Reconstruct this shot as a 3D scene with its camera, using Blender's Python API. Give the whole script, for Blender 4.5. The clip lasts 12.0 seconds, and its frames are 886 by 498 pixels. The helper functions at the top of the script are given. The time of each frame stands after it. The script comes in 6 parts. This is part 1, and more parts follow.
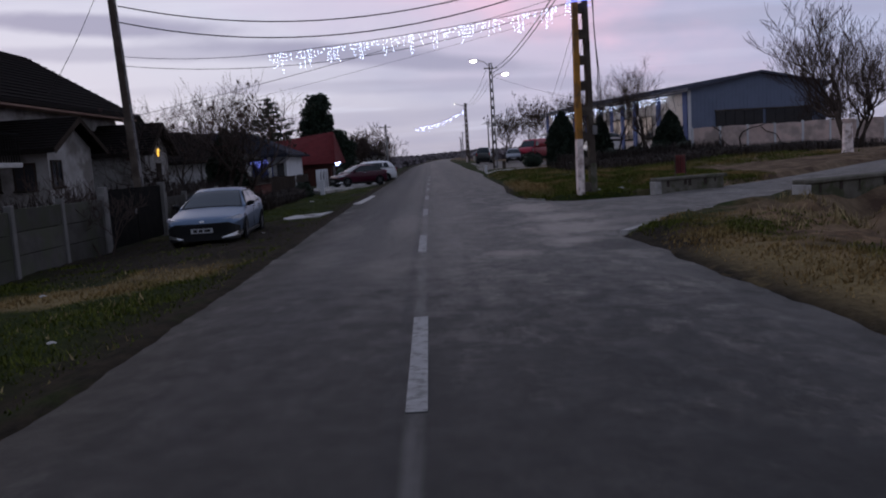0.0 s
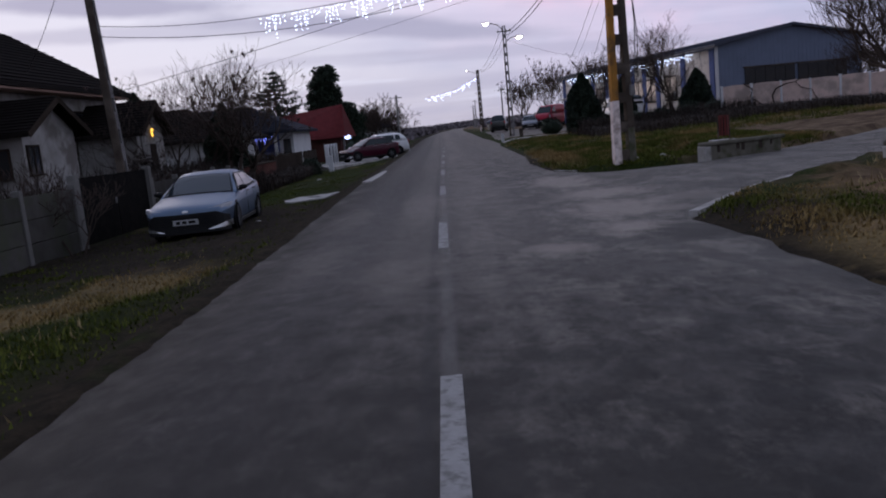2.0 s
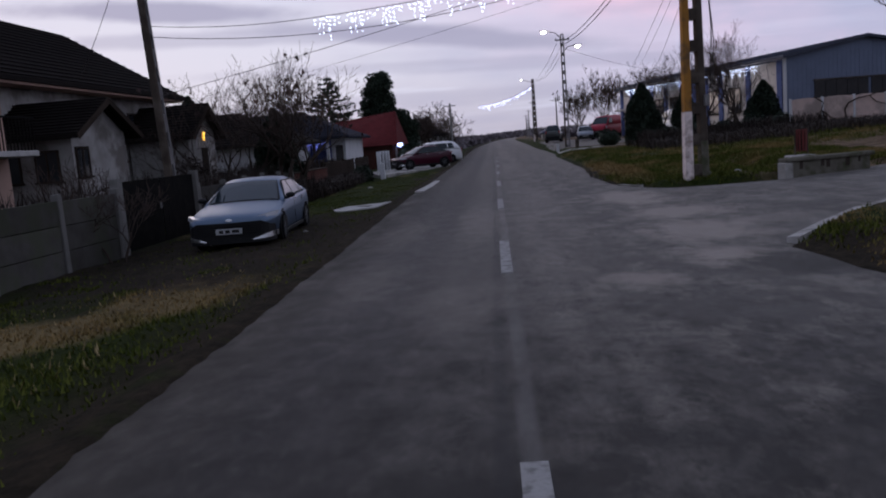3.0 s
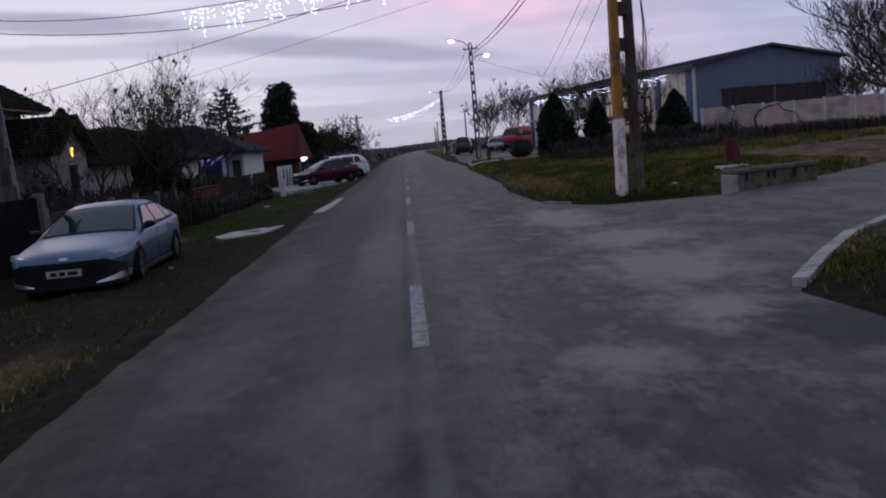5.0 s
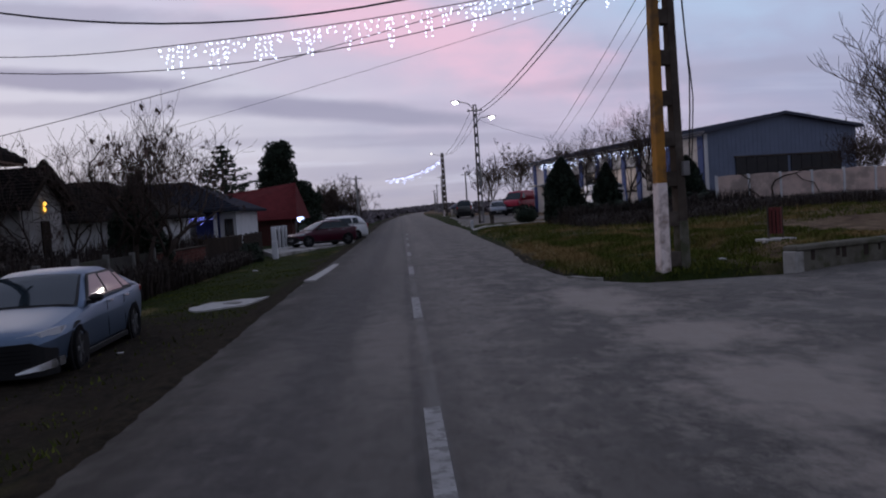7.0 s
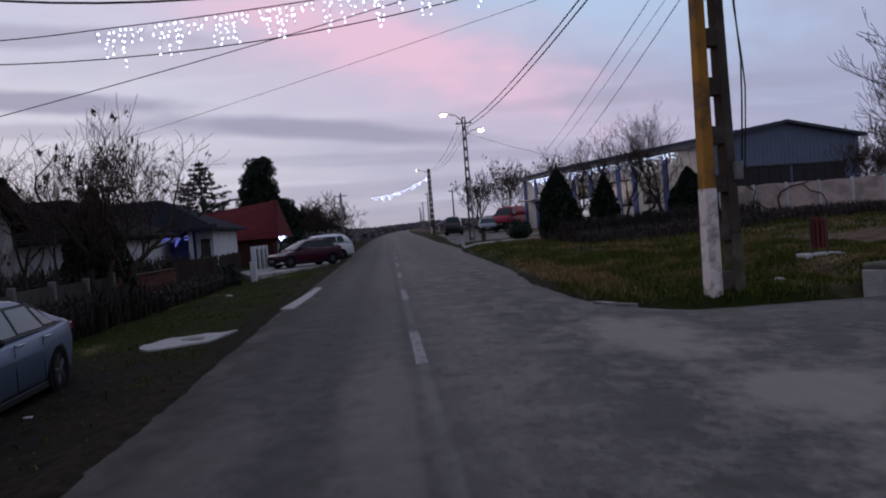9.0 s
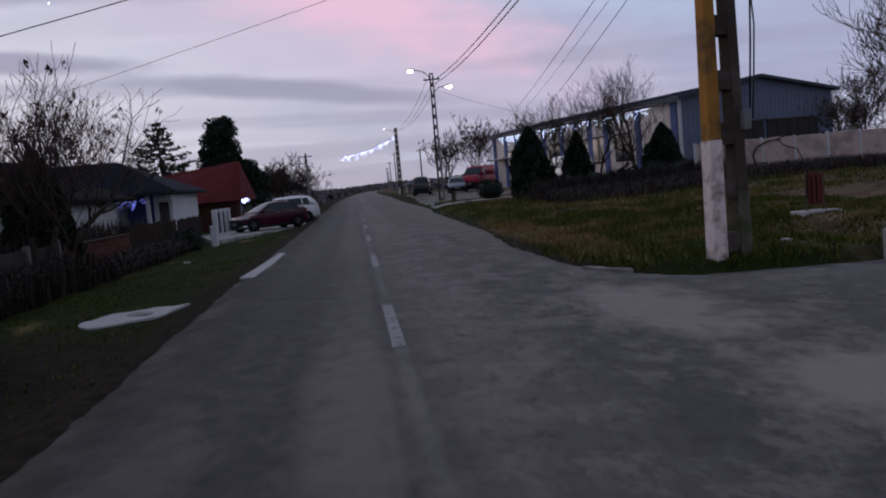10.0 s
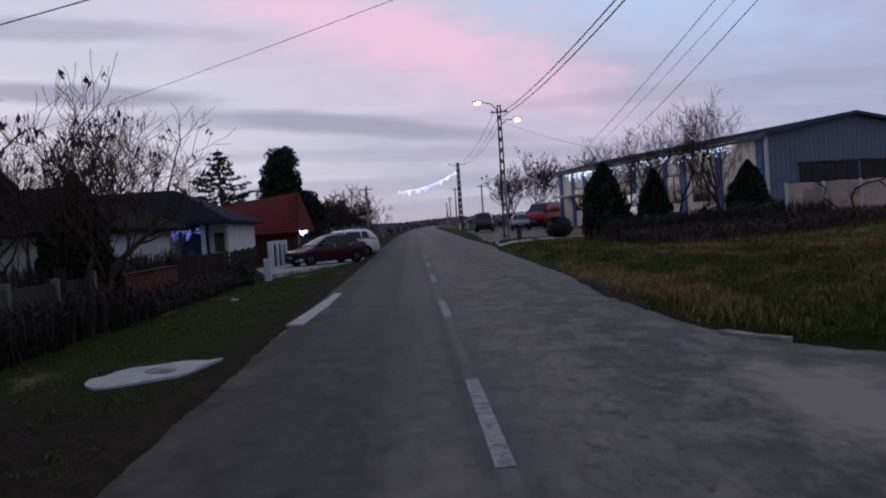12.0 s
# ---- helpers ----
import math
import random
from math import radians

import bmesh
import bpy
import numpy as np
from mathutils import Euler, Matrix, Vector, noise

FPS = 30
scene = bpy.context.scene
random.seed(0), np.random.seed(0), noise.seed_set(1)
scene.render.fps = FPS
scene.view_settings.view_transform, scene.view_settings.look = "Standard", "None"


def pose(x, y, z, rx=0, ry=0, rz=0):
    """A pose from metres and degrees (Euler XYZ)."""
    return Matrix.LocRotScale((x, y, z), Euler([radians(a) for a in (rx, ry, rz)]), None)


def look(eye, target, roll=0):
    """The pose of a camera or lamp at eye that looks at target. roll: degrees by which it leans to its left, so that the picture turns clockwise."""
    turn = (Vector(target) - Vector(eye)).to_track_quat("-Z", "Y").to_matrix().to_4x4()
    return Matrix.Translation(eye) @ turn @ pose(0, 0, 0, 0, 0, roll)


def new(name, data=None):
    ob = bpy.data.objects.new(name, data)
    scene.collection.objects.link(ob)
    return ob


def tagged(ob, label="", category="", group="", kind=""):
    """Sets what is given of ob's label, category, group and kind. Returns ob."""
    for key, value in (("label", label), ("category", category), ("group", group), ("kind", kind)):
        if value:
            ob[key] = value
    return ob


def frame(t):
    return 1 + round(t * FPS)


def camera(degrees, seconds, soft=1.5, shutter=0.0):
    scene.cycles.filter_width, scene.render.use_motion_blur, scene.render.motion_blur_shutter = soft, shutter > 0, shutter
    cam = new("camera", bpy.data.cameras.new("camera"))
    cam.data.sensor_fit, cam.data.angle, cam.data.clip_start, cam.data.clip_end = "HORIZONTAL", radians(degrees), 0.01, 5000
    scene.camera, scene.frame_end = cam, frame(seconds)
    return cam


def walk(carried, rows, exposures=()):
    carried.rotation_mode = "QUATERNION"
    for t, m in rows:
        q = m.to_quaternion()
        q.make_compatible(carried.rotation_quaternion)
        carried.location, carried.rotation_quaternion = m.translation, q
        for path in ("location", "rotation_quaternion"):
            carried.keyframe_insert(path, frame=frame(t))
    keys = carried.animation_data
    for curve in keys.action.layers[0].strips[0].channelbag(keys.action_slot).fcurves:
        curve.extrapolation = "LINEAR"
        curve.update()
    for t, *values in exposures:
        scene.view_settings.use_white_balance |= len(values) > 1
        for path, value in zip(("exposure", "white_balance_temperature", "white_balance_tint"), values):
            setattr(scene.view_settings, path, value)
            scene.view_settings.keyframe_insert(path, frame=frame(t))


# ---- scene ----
cam = camera(57.8, 12.0, soft=2.0)
PATH = [
    (0, (0.222, -0.219, 1.506), (0.243, 1.768, 1.28), -3.6),
    (0.5, (0.157, 0.361, 1.527), (0.099, 2.347, 1.292), -3.4),
    (1, (0.216, 1.155, 1.52), (0.239, 3.139, 1.265), -3.8),
    (1.5, (0.105, 1.775, 1.507), (-0.075, 3.744, 1.203), -3.3),
    (2, (0.136, 2.515, 1.526), (0.112, 4.493, 1.23), -5.6),
    (2.5, (-0.008, 3.105, 1.541), (-0.151, 5.081, 1.273), -4.5),
    (4.5, (-0.061, 5.847, 1.538), (-0.185, 7.826, 1.277), -4.3),
    (5, (0.015, 6.627, 1.534), (0.093, 8.609, 1.282), -5.1),
    (5.5, (-0.078, 7.23, 1.54), (-0.108, 9.216, 1.306), -3.0),
    (6, (-0.051, 7.952, 1.553), (-0.003, 9.942, 1.352), -2.6),
    (6.5, (-0.134, 8.576, 1.562), (-0.14, 10.572, 1.434), -2.1),
    (7, (-0.122, 9.286, 1.581), (-0.023, 11.281, 1.482), -3.8),
    (9, (-0.256, 12.008, 1.548), (-0.118, 14.003, 1.49), -4.5),
    (9.5, (-0.346, 12.59, 1.538), (-0.344, 14.588, 1.454), -4.0),
    (10, (-0.27, 13.379, 1.54), (-0.061, 15.361, 1.377), -5.1),
    (10.5, (-0.378, 14.013, 1.52), (-0.32, 16.0, 1.3), -4.7),
    (11, (-0.342, 14.784, 1.522), (-0.175, 16.77, 1.348), -6.1),
    (11.5, (-0.465, 15.297, 1.568), (-0.431, 17.292, 1.441), -3.9),
    (12, (-0.463, 16.063, 1.556), (-0.387, 18.061, 1.493), -3.7),
]
EXPOSURES = [(0, 0.24), (1.0, 0.31), (1.5, 0.42), (2.5, 0.36), (5.5, 0.29), (6.5, 0.16), (7.0, 0.12), (9.0, 0.1), (9.5, 0.12), (10.0, 0.10), (10.5, 0.50), (11.0, 0.37), (12.0, 0.17)]
walk(cam, [(t, look(e, g, r)) for t, e, g, r in PATH], EXPOSURES)


# ---------------------------------------------------------------- light
def build_world():
    w = bpy.data.worlds.new("dusk_sky")
    scene.world = w
    w.use_nodes = True
    nt = w.node_tree
    nt.nodes.clear()
    N, L = nt.nodes.new, nt.links.new
    out, bg = N("ShaderNodeOutputWorld"), N("ShaderNodeBackground")
    tc, sep = N("ShaderNodeTexCoord"), N("ShaderNodeSeparateXYZ")
    L(tc.outputs["Generated"], sep.inputs[0])

    def math_node(op, a, b=None, clamp=False):
        n = N("ShaderNodeMath")
        n.operation, n.use_clamp = op, clamp
        for i, v in enumerate((a, b)):
            if v is None:
                continue
            if isinstance(v, (int, float)):
                n.inputs[i].default_value = v
            else:
                L(v, n.inputs[i])
        return n.outputs[0]

    def mix(fac, a, b):
        n = N("ShaderNodeMix")
        n.data_type = "RGBA"
        for sock, v in ((n.inputs["Factor"], fac), (n.inputs[6], a), (n.inputs[7], b)):
            if isinstance(v, (int, float)):
                sock.default_value = v
            elif isinstance(v, tuple):
                sock.default_value = (*v, 1)
            else:
                L(v, sock)
        return n.outputs[2]

    def step(v, lo, hi):
        n = N("ShaderNodeMapRange")
        n.interpolation_type = "SMOOTHSTEP"
        n.inputs[1].default_value, n.inputs[2].default_value = lo, hi
        L(v, n.inputs[0])
        return n.outputs[0]

    x, y, z = sep.outputs
    up = math_node("MAXIMUM", z, 0.0)
    ramp = N("ShaderNodeValToRGB")
    L(up, ramp.inputs[0])
    e = ramp.color_ramp.elements
    e[0].position, e[0].color = 0.0, (*SKY_LOW, 1)
    e[1].position, e[1].color = 1.0, (*SKY_TOP, 1)
    for p, c in ((0.10, SKY_MID), (0.24, SKY_HIGH), (0.5, SKY_SHOULDER)):
        k = e.new(p)
        k.color = (*c, 1)
    # clouds lie in a flat layer overhead: streaks grow thin towards the horizon
    lift = math_node("ADD", up, 0.10)
    comb = N("ShaderNodeCombineXYZ")
    L(math_node("MULTIPLY", math_node("DIVIDE", x, lift), 0.36), comb.inputs[0])
    L(math_node("DIVIDE", y, lift), comb.inputs[1])

    def cloud(scale, detail, seed, lo, hi, distortion=0.6):
        n = N("ShaderNodeTexNoise")
        n.noise_dimensions = "4D"
        n.inputs["W"].default_value = seed
        n.inputs["Scale"].default_value, n.inputs["Detail"].default_value = scale, detail
        n.inputs["Distortion"].default_value = distortion
        L(comb.outputs[0], n.inputs["Vector"])
        return step(n.outputs[0], lo, hi)

    col = mix(math_node("MULTIPLY", cloud(1.1, 6, 3.1, 0.47, 0.66), 0.35), ramp.outputs[0], CLOUD_DARK)
    col = mix(math_node("MULTIPLY", cloud(1.7, 6, 8.4, 0.50, 0.70), 0.5), col, CLOUD_LIGHT)

    # place on the sky ahead: run to the right and height, each over the way forward
    ahead = math_node("MAXIMUM", y, 0.05)
    u, v = math_node("DIVIDE", x, ahead), math_node("DIVIDE", z, ahead)
    front = step(y, 0.2, 0.5)
    ripple = N("ShaderNodeCombineXYZ")
    L(math_node("MULTIPLY", u, 0.42), ripple.inputs[0])
    L(v, ripple.inputs[1])

    def bank(cu, cv, slope, lu, lv, ragged, soft, seed):
        """A long cloud bank round (cu, cv), tilted by slope, with a torn rim."""
        n = N("ShaderNodeTexNoise")
        n.noise_dimensions = "4D"
        n.inputs["W"].default_value = seed
        n.inputs["Scale"].default_value, n.inputs["Detail"].default_value = 30.0, 7
        L(ripple.outputs[0], n.inputs["Vector"])
        du = math_node("SUBTRACT", u, cu)
        dv = math_node("SUBTRACT", math_node("SUBTRACT", v, cv), math_node("MULTIPLY", du, slope))
        r = math_node("SQRT", math_node("ADD", math_node("POWER", math_node("DIVIDE", math_node("ABSOLUTE", du), lu), 2.0),
                                        math_node("POWER", math_node("DIVIDE", math_node("ABSOLUTE", dv), lv), 2.0)))
        r = math_node("ADD", r, math_node("MULTIPLY", math_node("SUBTRACT", n.outputs[0], 0.5), ragged))
        return math_node("MULTIPLY", math_node("SUBTRACT", 1.0, step(r, 1.0 - soft, 1.0 + soft)), front)

    # pale band where the sun went down, blue towards the right, rose afterglow and slate banks low ahead
    glow = math_node("MULTIPLY", bank(-0.50, 0.12, 0.0, 0.55, 0.13, 0.9, 0.75, 2.0), 0.55)
    col = mix(glow, col, GLOW)
    col = mix(math_node("MULTIPLY", bank(0.62, 0.24, 0.1, 0.55, 0.20, 0.8, 0.75, 3.0), 0.6), col, BLUE_SIDE)
    col = mix(math_node("MULTIPLY", bank(0.26, 0.30, -0.2, 0.26, 0.075, 1.3, 0.7, 4.0), 0.85), col, SKY_CLEAR)
    col = mix(math_node("MULTIPLY", bank(0.03, 0.20, -0.3, 0.34, 0.085, 1.4, 0.8, 5.0), 0.5), col, ROSE_SOFT)
    col = mix(math_node("MULTIPLY", bank(0.01, 0.232, -0.34, 0.20, 0.042, 2.4, 0.85, 6.0), 0.85), col, ROSE)
    for cu, cv, sl, lu, lv, k, w in ((-0.075, 0.130, -0.13, 0.20, 0.0125, 0.85, 7.0), (-0.41, 0.186, -0.10, 0.17, 0.0125, 0.9, 8.0), (-0.30, 0.146, -0.05, 0.30, 0.010, 0.5, 9.0),
                                     (0.02, 0.088, -0.04, 0.33, 0.008, 0.4, 10.0), (-0.45, 0.268, -0.08, 0.22, 0.014, 0.6, 11.0), (0.42, 0.150, 0.03, 0.26, 0.012, 0.4, 12.0), (-0.10, 0.052, 0.0, 0.45, 0.010, 0.35, 13.0)):
        col = mix(math_node("MULTIPLY", bank(cu, cv, sl, lu, lv, 1.1, 0.45, w), k), col, CLOUD_DARK)
    # the side of the sky away from the sunset is already dark
    col = mix(math_node("MULTIPLY", step(math_node("MULTIPLY", y, -1.0), -0.45, 0.55), 0.9), col, SKY_EAST)
    sky = N("ShaderNodeTexSky")
    sky.sky_type, sky.sun_disc = "NISHITA", False
    sky.sun_elevation, sky.sun_rotation = radians(1.5), radians(-39)
    add = N("ShaderNodeMix")
    add.data_type, add.blend_type = "RGBA", "ADD"
    add.inputs["Factor"].default_value = 0.006
    L(col, add.inputs[6])
    L(sky.outputs[0], add.inputs[7])
    L(add.outputs[2], bg.inputs[0])
    bg.inputs[1].default_value = SKY_STRENGTH
    L(bg.outputs[0], out.inputs[0])


SKY_STRENGTH = 1.0
SKY_SHOULDER, SKY_EAST = (0.33, 0.36, 0.51), (0.24, 0.265, 0.36)
SKY_LOW, SKY_MID = (0.38, 0.355, 0.44), (0.465, 0.45, 0.59)
SKY_HIGH, SKY_TOP = (0.52, 0.53, 0.69), (0.23, 0.28, 0.43)
CLOUD_DARK, CLOUD_LIGHT = (0.31, 0.305, 0.43), (0.62, 0.63, 0.78)
ROSE, ROSE_SOFT, SKY_CLEAR = (0.78, 0.51, 0.66), (0.61, 0.49, 0.64), (0.42, 0.55, 0.76)
GLOW, BLUE_SIDE = (0.66, 0.65, 0.73), (0.29, 0.335, 0.52)
build_world()

sun_data = bpy.data.lights.new("sun", "SUN")
sun_data.energy, sun_data.angle, sun_data.color = 0.42, radians(40), (1.0, 0.84, 0.80)
sun = new("sun", sun_data)
sun.matrix_world = look((-72, 88, 24), (0, 0, 0))


# ---------------------------------------------------------------- materials
def material(name, colour, rough=0.8, metal=0.0, second=None, scale=3.0, amount=0.6, fine=60.0, bump=0.2, third=None, third_scale=0.6,
             spread=0.0, spec=0.5, coat=0.0, stretch=(1, 1, 1)):
    """Two scales of mottling in world-size object space, a fine bump, and piece-to-piece change."""
    m = bpy.data.materials.new(name)
    m.use_nodes = True
    nt = m.node_tree
    N, L = nt.nodes.new, nt.links.new
    b = nt.nodes["Principled BSDF"]
    b.inputs["Roughness"].default_value, b.inputs["Metallic"].default_value = rough, metal
    b.inputs["Specular IOR Level"].default_value = min(spec, 0.04) if rough >= 0.85 else spec
    b.inputs["Coat Weight"].default_value = coat
    b.inputs["Coat Roughness"].default_value = 0.08
    geo, mp = N("ShaderNodeNewGeometry"), N("ShaderNodeMapping")
    L(geo.outputs["Position"], mp.inputs[0])
    mp.inputs["Scale"].default_value = stretch

    def noise_at(s, detail, lo, hi, rough_=0.6):
        n, r = N("ShaderNodeTexNoise"), N("ShaderNodeMapRange")
        n.inputs["Scale"].default_value, n.inputs["Detail"].default_value = s, detail
        n.inputs["Roughness"].default_value = rough_
        r.inputs[1].default_value, r.inputs[2].default_value = lo, hi
        L(mp.outputs[0], n.inputs["Vector"])
        L(n.outputs[0], r.inputs[0])
        return r.outputs[0]

    def mix(fac, a, c, times=1.0, blend="MIX"):
        n, k = N("ShaderNodeMix"), N("ShaderNodeMath")
        n.data_type, n.blend_type, k.operation = "RGBA", blend, "MULTIPLY"
        L(fac, k.inputs[0])
        k.inputs[1].default_value = times
        L(k.outputs[0], n.inputs["Factor"])
        for sock, v in ((n.inputs[6], a), (n.inputs[7], c)):
            if isinstance(v, tuple):
                sock.default_value = (*v, 1)
            else:
                L(v, sock)
        return n.outputs[2]

    second = second or tuple(c * 0.6 for c in colour)
    col = mix(noise_at(scale, 6, 0.38, 0.66), colour, second, amount)
    if third:
        col = mix(noise_at(third_scale, 4, 0.48, 0.62), col, third, 0.85)
    col = mix(noise_at(fine, 3, 0.3, 0.7), col, (0.35, 0.35, 0.35), 0.22, "OVERLAY")
    if spread:
        info, hsv, r = N("ShaderNodeObjectInfo"), N("ShaderNodeHueSaturation"), N("ShaderNodeMapRange")
        L(info.outputs["Random"], r.inputs[0])
        r.inputs[3].default_value, r.inputs[4].default_value = 1 - spread, 1 + spread
        L(r.outputs[0], hsv.inputs["Value"])
        L(col, hsv.inputs["Color"])
        col = hsv.outputs[0]
    L(col, b.inputs["Base Color"])
    if bump:
        bn = N("ShaderNodeBump")
        bn.inputs["Strength"].default_value, bn.inputs["Distance"].default_value = bump, 0.01
        L(noise_at(fine * 0.7, 5, 0, 1), bn.inputs["Height"])
        L(bn.outputs[0], b.inputs["Normal"])
    return m


def glowing(name, colour, strength):
    m = bpy.data.materials.new(name)
    m.use_nodes = True
    b = m.node_tree.nodes["Principled BSDF"]
    b.inputs["Base Color"].default_value = (*colour, 1)
    b.inputs["Emission Color"].default_value = (*colour, 1)
    b.inputs["Emission Strength"].default_value = strength
    return m


def pane_glass(name, colour=(0.02, 0.025, 0.03), rough=0.06, spec=0.8):
    m = bpy.data.materials.new(name)
    m.use_nodes = True
    b = m.node_tree.nodes["Principled BSDF"]
    b.inputs["Base Color"].default_value = (*colour, 1)
    b.inputs["Roughness"].default_value = rough
    b.inputs["IOR"].default_value = 1.5
    b.inputs["Specular IOR Level"].default_value = spec
    return m


def foliage(name, dark, light, rough=0.7):
    """Leaf colour varied leaf by leaf."""
    m = bpy.data.materials.new(name)
    m.use_nodes = True
    nt = m.node_tree
    N, L = nt.nodes.new, nt.links.new
    b = nt.nodes["Principled BSDF"]
    b.inputs["Roughness"].default_value = rough
    b.inputs["Specular IOR Level"].default_value = 0.2
    geo, n = N("ShaderNodeNewGeometry"), N("ShaderNodeMix")
    n.data_type = "RGBA"
    L(geo.outputs["Random Per Island"], n.inputs["Factor"])
    n.inputs[6].default_value, n.inputs[7].default_value = (*dark, 1), (*light, 1)
    L(n.outputs[2], b.inputs["Base Color"])
    return m


def verge_material(name, blades=False, dry=0.0):
    """Winter verge: green patches, dry straw, bare wet soil; the same patches colour ground and blades."""
    m = bpy.data.materials.new(name)
    m.use_nodes = True
    nt = m.node_tree
    N, L = nt.nodes.new, nt.links.new
    b = nt.nodes["Principled BSDF"]
    b.inputs["Roughness"].default_value, b.inputs["Specular IOR Level"].default_value = 0.9, 0.03
    geo = N("ShaderNodeNewGeometry")

    def patch(scale, lo, hi, offset):
        mp, n, r = N("ShaderNodeMapping"), N("ShaderNodeTexNoise"), N("ShaderNodeMapRange")
        mp.inputs["Location"].default_value = (offset, offset * 0.7, 0)
        mp.inputs["Scale"].default_value = (1, 0.7, 0)
        L(geo.outputs["Position"], mp.inputs[0])
        L(mp.outputs[0], n.inputs["Vector"])
        n.inputs["Scale"].default_value, n.inputs["Detail"].default_value = scale, 6
        n.inputs["Roughness"].default_value = 0.65
        r.inputs[1].default_value, r.inputs[2].default_value = lo, hi
        L(n.outputs[0], r.inputs[0])
        return r.outputs[0]

    def mix(fac, a, c):
        n = N("ShaderNodeMix")
        n.data_type = "RGBA"
        L(fac, n.inputs["Factor"])
        for sock, v in ((n.inputs[6], a), (n.inputs[7], c)):
            if isinstance(v, tuple):
                sock.default_value = (*v, 1)
            else:
                L(v, sock)
        return n.outputs[2]

    def spot(cx, cy, rx, ry, seed):
        """Ragged patch round a place on the verge."""
        a, v, r, q = N("ShaderNodeVectorMath"), N("ShaderNodeVectorMath"), N("ShaderNodeMapRange"), N("ShaderNodeMath")
        a.operation, v.operation, q.operation = "MULTIPLY_ADD", "LENGTH", "ADD"
        a.inputs[1].default_value = (1 / rx, 1 / ry, 0)
        a.inputs[2].default_value = (-cx / rx, -cy / ry, 0)
        L(geo.outputs["Position"], a.inputs[0])
        L(a.outputs[0], v.inputs[0])
        L(v.outputs["Value"], q.inputs[0])
        L(patch(1.3, 0.2, 1.4, seed), q.inputs[1])
        r.inputs[1].default_value, r.inputs[2].default_value = 1.35, 0.95
        L(q.outputs[0], r.inputs[0])
        return r.outputs[0]

    if blades:
        green = mix(geo.outputs["Random Per Island"], (0.030, 0.045, 0.008), (0.108, 0.116, 0.026))
        straw = mix(geo.outputs["Random Per Island"], (0.13, 0.086, 0.034), (0.30, 0.21, 0.095))
    else:
        green = mix(patch(9.0, 0.35, 0.7, 3), (0.012, 0.019, 0.005), (0.032, 0.043, 0.010))
        straw = mix(patch(14.0, 0.3, 0.7, 7), (0.10, 0.074, 0.034), (0.24, 0.18, 0.09))
    col = mix(patch(0.42, 0.52 - dry, 0.64 - dry, 4.3), green, straw)
    for place in ((-5.5, 12.0, 1.5, 1.2, 61), (-4.2, 13.9, 1.15, 1.5, 67), (4.1, 33.0, 0.62, 7.0, 62), (3.9, 8.5, 1.3, 4.5, 63)):
        col = mix(spot(*place), col, straw)
    if not blades:
        mud = mix(patch(7, 0.35, 0.65, 12), (0.011, 0.009, 0.007), (0.034, 0.027, 0.020))
        col = mix(spot(-5.4, 19.8, 3.9, 7.0, 64), col, mud)
        col = mix(spot(3.9, 13.3, 1.0, 2.6, 66), col, mud)
        bank = mix(patch(2.2, 0.38, 0.62, 13), (0.055, 0.033, 0.020), (0.22, 0.145, 0.085))
        col = mix(spot(8.6, 11.0, 4.2, 6.0, 65), col, bank)
    if not blades:
        col = mix(patch(0.75, 0.56, 0.68, 31), col, mix(patch(20, 0.3, 0.7, 2), (0.020, 0.015, 0.011), (0.048, 0.036, 0.026)))
        sep, k = N("ShaderNodeSeparateXYZ"), N("ShaderNodeMapRange")
        L(geo.outputs["Position"], sep.inputs[0])
        rim, mul = N("ShaderNodeMapRange"), N("ShaderNodeMath")
        rim.inputs[1].default_value, rim.inputs[2].default_value = -3.9, -3.0
        L(sep.outputs[0], rim.inputs[0])
        rim2 = N("ShaderNodeMapRange")
        rim2.inputs[1].default_value, rim2.inputs[2].default_value = 4.2, 3.6
        L(sep.outputs[0], rim2.inputs[0])
        mul.operation = "MULTIPLY"
        L(rim.outputs[0], mul.inputs[0])
        L(rim2.outputs[0], mul.inputs[1])
        worn = N("ShaderNodeMath")
        worn.operation = "MULTIPLY"
        L(mul.outputs[0], worn.inputs[0])
        L(patch(1.4, 0.26, 0.48, 23), worn.inputs[1])
        mul = worn
        col = mix(mul.outputs[0], col, mix(patch(6, 0.35, 0.65, 17), (0.013, 0.011, 0.008), (0.036, 0.028, 0.019)))
        k.inputs[1].default_value, k.inputs[2].default_value = 8.2, 11.0
        shift = N("ShaderNodeMath")
        shift.operation = "MULTIPLY_ADD"
        shift.inputs[1].default_value = 4.0
        L(patch(0.5, 0.35, 0.65, 51), shift.inputs[0])
        L(sep.outputs[0], shift.inputs[2])
        L(shift.outputs[0], k.inputs[0])
        far = mix(patch(1.2, 0.4, 0.62, 11), (0.07, 0.046, 0.032), (0.18, 0.13, 0.085))
        col = mix(k.outputs[0], col, far)
        bn = N("ShaderNodeBump")
        bn.inputs["Strength"].default_value, bn.inputs["Distance"].default_value = 0.8, 0.05
        L(patch(22, 0, 1, 5), bn.inputs["Height"])
        L(bn.outputs[0], b.inputs["Normal"])
    L(col, b.inputs["Base Color"])
    return m


